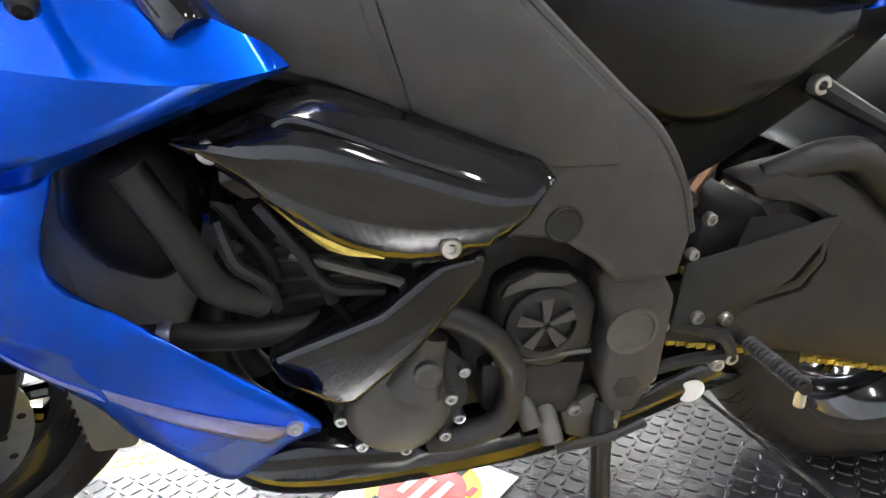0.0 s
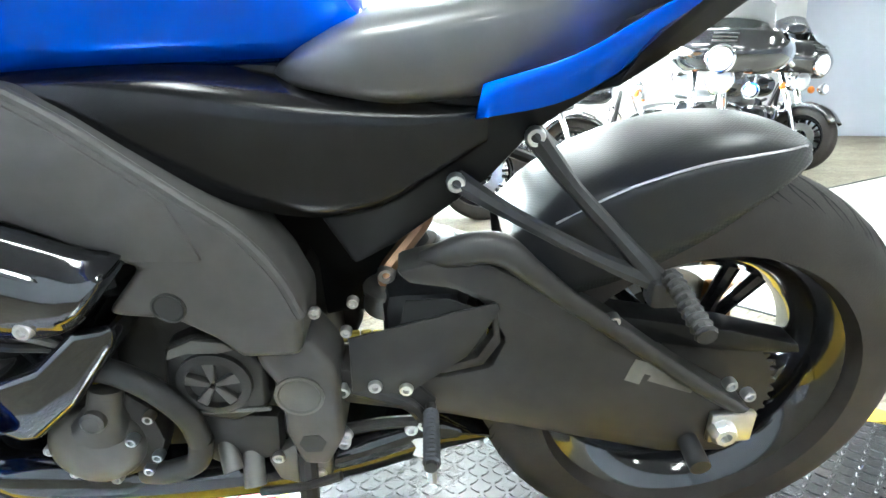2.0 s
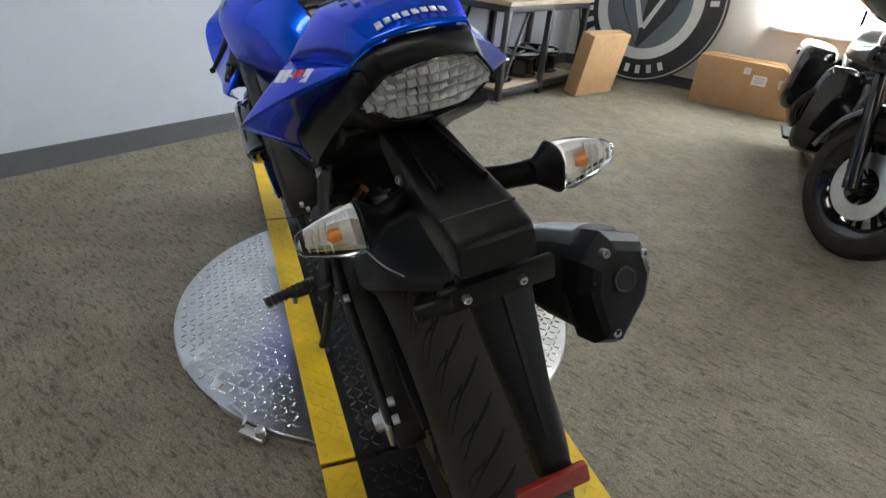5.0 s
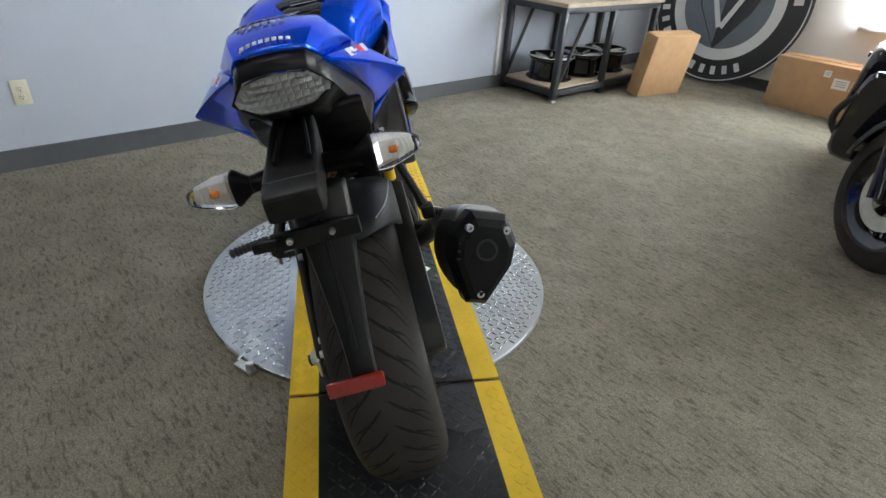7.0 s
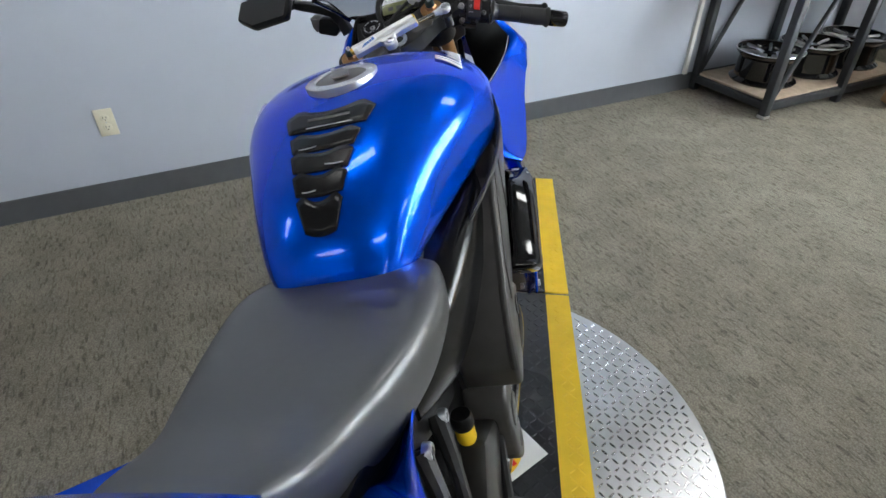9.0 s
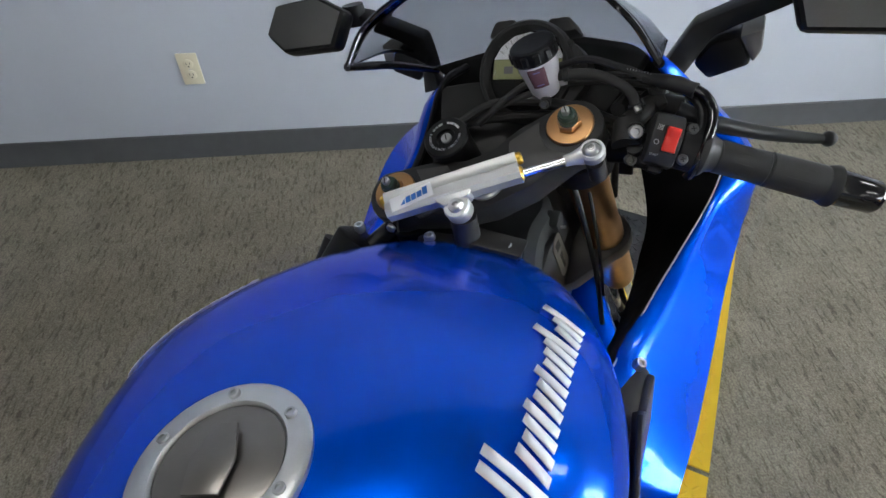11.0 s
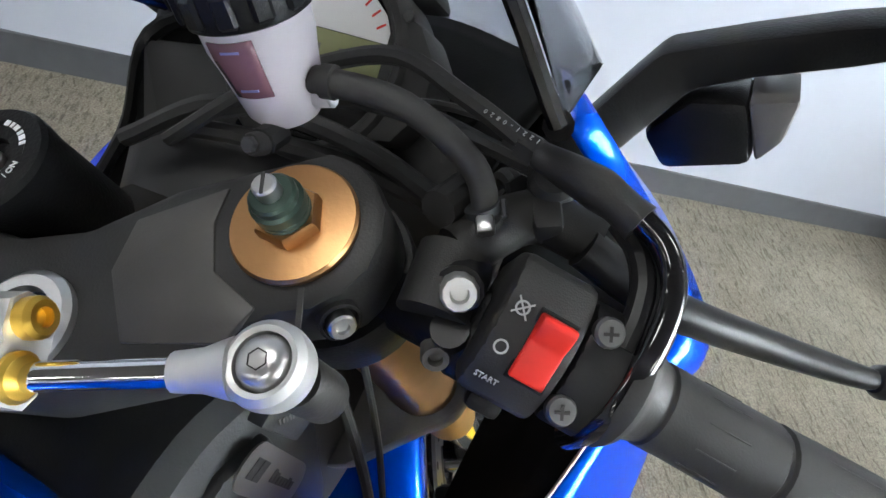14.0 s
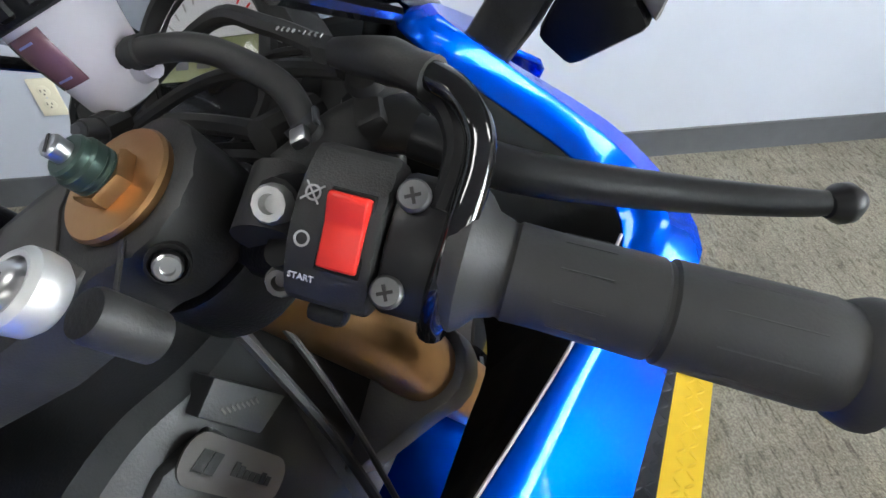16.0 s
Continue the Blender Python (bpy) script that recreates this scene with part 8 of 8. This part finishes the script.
# ---- parked motorcycles along the window ----
def tourer(front, heading, paint, label, fairing=True, bags=True, steer=12, shield=True, spokes=9, guard=None, bright=True):
    """A big cruiser; front is its front tyre's place on the floor, heading the way it points, in degrees from x."""
    b = thing("parked_motorcycle", label, "motorcycle", pose(front[0], front[1], 0, 0, 0, heading) @ pose(0, 0, 0, -7, 0, 0), "motorcycles parked along the window")
    SHINE = CHROME if bright else GLOSS
    Q = lambda name, bm, mat, lab="", par=b, **k: part(name, bm, mat, par, lab, **k)
    fs = pose(0, 0, 0.0, 0, 0, steer)
    w1 = wheel("front_wheel", None, 0.315, 0.13, 0.225, b, fs @ pose(0, 0, 0.315), spokes)
    for s in (1, -1):
        part("brake_disc", rev([(0.08, s * 0.05), (0.145, s * 0.05), (0.145, s * 0.056), (0.08, s * 0.056), (0.08, s * 0.05)], axis=(0, 1, 0), n=36), STEEL, w1)
        Q("fork_leg", tube([fs @ Vector((0.0, s * 0.105, 0.30)), fs @ Vector((-0.12, s * 0.105, 0.62)), fs @ Vector((-0.25, s * 0.105, 0.95))], 0.026, 12, 3, radii=[0.032, 0.03, 0.024]), SHINE, "chrome fork leg")
    w2 = wheel("rear_wheel", None, 0.315, 0.16, 0.215, b, pose(-1.62, 0, 0.315), spokes)
    fen = []
    for a in (170, 140, 110, 80, 50, 25):
        c, s_ = math.cos(radians(a)), math.sin(radians(a))
        fen.append([fs @ Vector((0.345 * c * q, w, 0.315 + 0.345 * s_ * q)) for w, q in ((0.085, 0.86), (0.08, 0.95), (0.04, 1.0), (-0.04, 1.0), (-0.08, 0.95), (-0.085, 0.86))])
    Q("front_fender", sheet(fen, 3), guard or paint, solid=0.004)
    fen = []
    for a in (185, 150, 120, 90, 60, 35):
        c, s_ = math.cos(radians(a)), math.sin(radians(a))
        fen.append([(-1.62 + 0.36 * c * q, w, 0.315 + 0.36 * s_ * q) for w, q in ((0.105, 0.84), (0.10, 0.95), (0.05, 1.0), (-0.05, 1.0), (-0.10, 0.95), (-0.105, 0.84))])
    Q("rear_fender", sheet(fen, 3), paint, solid=0.004)
    Q("fuel_tank", move(loft([(-0.42, 0.05, 0.90, 0.80), (-0.50, 0.13, 0.95, 0.74), (-0.65, 0.155, 0.95, 0.73), (-0.80, 0.12, 0.90, 0.74), (-0.90, 0.05, 0.84, 0.76)], 22, 2.4), Matrix()), paint)
    Q("seat", loft([(-0.86, 0.10, 0.80, 0.70), (-1.0, 0.17, 0.76, 0.67), (-1.2, 0.18, 0.77, 0.66), (-1.3, 0.14, 0.84, 0.70), (-1.5, 0.13, 0.87, 0.74), (-1.66, 0.09, 0.86, 0.76)], 20, 3), SEAT)
    Q("frame", join(tube([(-0.33, 0.0, 0.86), (-0.45, 0.10, 0.35), (-0.60, 0.12, 0.2), (-1.15, 0.12, 0.2), (-1.30, 0.10, 0.55)], 0.02, 8, 4), tube([(-0.33, 0.0, 0.86), (-0.45, -0.10, 0.35), (-0.60, -0.12, 0.2), (-1.15, -0.12, 0.2), (-1.30, -0.10, 0.55)], 0.02, 8, 4)), ENGINE)
    Q("crankcase", box(0.5, 0.24, 0.24, (-0.88, 0, 0.36), 0.05), ENGINE)
    for x, tilt in ((-0.74, -22), (-0.94, 22)):
        cyl = Q("cylinder", box(0.12, 0.13, 0.22, (0, 0, 0.11)), ENGRAY, "finned engine cylinder", m=pose(x, 0, 0.43, 0, -tilt, 0))
        for k in range(9):
            part("fin", box(0.15 + 0.012 * (k % 2), 0.17, 0.009, (0, 0, 0.03 + 0.022 * k), 0.003, 1), ENGRAY, cyl)
    Q("air_cleaner", rev([(0.085, 0), (0.09, 0.03), (0.075, 0.045), (0, 0.05)], (-0.84, -0.11, 0.56), (0, -1, 0), 24), SHINE)
    Q("primary_cover", move(loft([(-0.18, 0.05, 0.09, -0.09), (-0.12, 0.06, 0.10, -0.10), (0.2, 0.06, 0.09, -0.09), (0.28, 0.05, 0.07, -0.07)], 18, 3), pose(-0.95, 0.14, 0.33)), SHINE)
    for s in (1, -1):
        Q("exhaust", tube([(-0.72, s * 0.10, 0.50), (-0.62, s * 0.17, 0.36), (-0.80, s * 0.19, 0.24), (-1.2, s * 0.21, 0.23), (-1.95, s * 0.22, 0.25)], 0.03, 12, 4, radii=[0.022, 0.024, 0.026, 0.042, 0.044]), SHINE, "long chrome exhaust")
        Q("crash_bar", tube([(-0.42, s * 0.05, 0.70), (-0.38, s * 0.30, 0.60), (-0.40, s * 0.36, 0.42), (-0.48, s * 0.10, 0.25)], 0.016, 8), SHINE if not fairing or s > 0 else ENGINE)
        Q("floorboard", box(0.26, 0.10, 0.02, (-0.72, s * 0.28, 0.28), 0.006), RUBBER)
        Q("handlebar", tube([(-0.30, s * 0.03, 1.0), (-0.36, s * 0.20, 1.08), (-0.50, s * 0.36, 1.05), (-0.58, s * 0.42, 1.0)], 0.013, 8, radii=[0.013, 0.013, 0.013, 0.018]), SHINE)
        if bright:
            Q("turn_lamp", rev([(0.01, -0.04), (0.032, -0.02), (0.036, 0.0), (0.03, 0.01), (0, 0.012)], (-0.13, s * 0.20, 0.80), (1, 0, 0), 16), AMBER, "amber turn lamp")
        mr = Q("mirror", tube([(-0.40, s * 0.27, 1.08), (-0.38, s * 0.32, 1.18), (-0.38, s * 0.36, 1.22)], 0.006, 6), SHINE)
        part("mirror_head", loft([(-0.02, 0.04, 0.02, -0.02), (0.0, 0.065, 0.035, -0.035), (0.03, 0.05, 0.025, -0.025)], 14, 2.4), GLOSS, mr, "", pose(-0.38, s * 0.40, 1.24))
        if bags:
            bg = Q("saddlebag", loft([(-1.30, 0.07, 0.62, 0.32), (-1.38, 0.10, 0.68, 0.28), (-1.75, 0.105, 0.68, 0.27), (-1.98, 0.09, 0.64, 0.30), (-2.05, 0.05, 0.58, 0.36)], 20, 4.5), paint, m=pose(0, s * 0.26, 0))
            part("latch", box(0.05, 0.012, 0.03, (-1.6, s * 0.105, 0.60), 0.004), SHINE, bg)
    Q("headlight", rev([(0.05, -0.12), (0.09, -0.08), (0.10, 0.0), (0.097, 0.012)], (-0.10, 0, 0.86), (1, 0, -0.1), 28), SHINE)
    Q("headlight_glass", rev([(0.095, 0.0), (0.08, 0.02), (0.04, 0.032), (0, 0.034)], (-0.095, 0, 0.86), (1, 0, -0.1), 28), ALLOY if bright else GLOSS)
    if fairing:
        rows_ = []
        for z_, k_, ahead in ((0.92, 0.7, 0.0), (0.98, 0.92, 0.03), (1.06, 1.0, 0.04), (1.14, 0.93, 0.005), (1.21, 0.74, -0.05)):
            rows_.append([(-0.22 - 0.1 * k_, 0.42 * k_, z_ + 0.015), (-0.11, 0.36 * k_, z_), (-0.02 + ahead, 0.2 * k_, z_), (0.03 + ahead, 0.0, z_), (-0.02 + ahead, -0.2 * k_, z_), (-0.11, -0.36 * k_, z_), (-0.22 - 0.1 * k_, -0.42 * k_, z_ + 0.015)])
        fa = Q("fairing", sheet(rows_, 3), paint, "broad handlebar fairing", solid=0.02)
        part("headlight_bezel", rev([(0.075, -0.02), (0.098, 0.0), (0.1, 0.02), (0.09, 0.03), (0.085, 0.015)], (0.06, 0, 1.0), (1, 0, -0.05), 28), SHINE, fa)
        part("headlight_lens", rev([(0.088, 0.0), (0.07, 0.022), (0.035, 0.032), (0, 0.034)], (0.065, 0, 1.0), (1, 0, -0.05), 24), LENSBACK if bright else GLOSS, fa)
        for k_ in range(3):
            part("vent", box(0.02, 0.16, 0.014, (0.05 - 0.018 * k_, 0, 1.12 + 0.026 * k_), 0.004, 1), RUBBER, fa)
        for s in (1, -1):
            lp = Q("passing_lamp", rev([(0.03, -0.05), (0.052, -0.02), (0.058, 0.01), (0.052, 0.02)], (-0.02, s * 0.22, 0.80), (1, 0, 0), 20), SHINE, "chrome passing lamp")
            part("lens", rev([(0.052, 0.012), (0.03, 0.026), (0, 0.028)], (-0.02, s * 0.22, 0.80), (1, 0, 0), 20), LENSBACK if bright else GLOSS, lp)
            Q("leg_guard", loft([(-0.44, 0.05, 0.66, 0.34), (-0.40, 0.10, 0.70, 0.28), (-0.36, 0.09, 0.68, 0.30)], 16, 4), BLACKP, "lower leg fairing", m=pose(0, s * 0.24, 0))
    if shield:
        ws = Q("windshield", sheet([[(-0.24, 0.28, 1.19), (-0.10, 0.15, 1.20), (-0.05, 0.0, 1.205), (-0.10, -0.15, 1.20), (-0.24, -0.28, 1.19)], [(-0.34, 0.24, 1.40), (-0.26, 0.13, 1.46), (-0.23, 0.0, 1.47), (-0.26, -0.13, 1.46), (-0.34, -0.24, 1.40)]], 3), SMOKE, "smoked windshield", solid=0.003)
        ws.visible_shadow = False
    Q("backrest", join(tube([(-1.60, 0.11, 0.80), (-1.72, 0.11, 1.02), (-1.73, 0.0, 1.08), (-1.72, -0.11, 1.02), (-1.60, -0.11, 0.80)], 0.011, 8), box(0.05, 0.20, 0.12, (-1.69, 0, 1.0), 0.02)), SHINE)
    Q("side_stand", tube([(-0.75, 0.13, 0.24), (-0.73, 0.24, 0.05)], 0.013, 8, 2), ENGINE)
    return b


BLACKP = material("black_lacquer", (0.012, 0.012, 0.014), 0.12, 0.1, 0.1, 40, 0.0, coat=1.0)
tourer((0.69, -2.16), 132, BLACKP, "black touring motorcycle with fork fairing and saddlebags", fairing=True, shield=True, steer=36, bright=False)
tourer((0.045, -2.90), 146, ORANGE, "orange and black touring motorcycle with chrome forks", fairing=True, shield=True, steer=16, guard=BLACKP)
tourer((-0.86, -4.02), 148, BLACKP, "black cruiser motorcycle with chrome forks and engine", fairing=False, shield=True, bags=True, steer=18)
tourer((-1.63, -3.36), 56, BLACKP, "black touring motorcycle with a broad fairing and chrome bars", fairing=True, shield=True, steer=24)
tourer((-1.95, -5.1), 150, BLACKP, "black cruiser motorcycle with tall windshield", fairing=False, shield=True, steer=14)
tourer((-3.2, -4.6), 110, BLACKP, "black touring motorcycle with broad handlebar fairing", fairing=True, shield=True, steer=8)

# tiles of the walkway, one by one, and their joints
tw = 0.6
tile_mesh = None
for i in range(15):
    for j in range(13):
        x, y = TA - 0.01 - tw * (i + 0.5), TB + 0.01 + tw * (j + 0.5)
        if x < WALL_C + 0.3 or y > WALL_D - 0.3:
            continue
        if tile_mesh is None:
            t_ = part("tile", box(tw - 0.004, tw - 0.004, 0.006, (0, 0, 0), 0.0008, 1), TILE, floor_tile)
            tile_mesh = t_.data
        else:
            t_ = new("tile", tile_mesh)
            t_.parent = floor_tile
        t_.matrix_local = pose(x, y, -0.003)
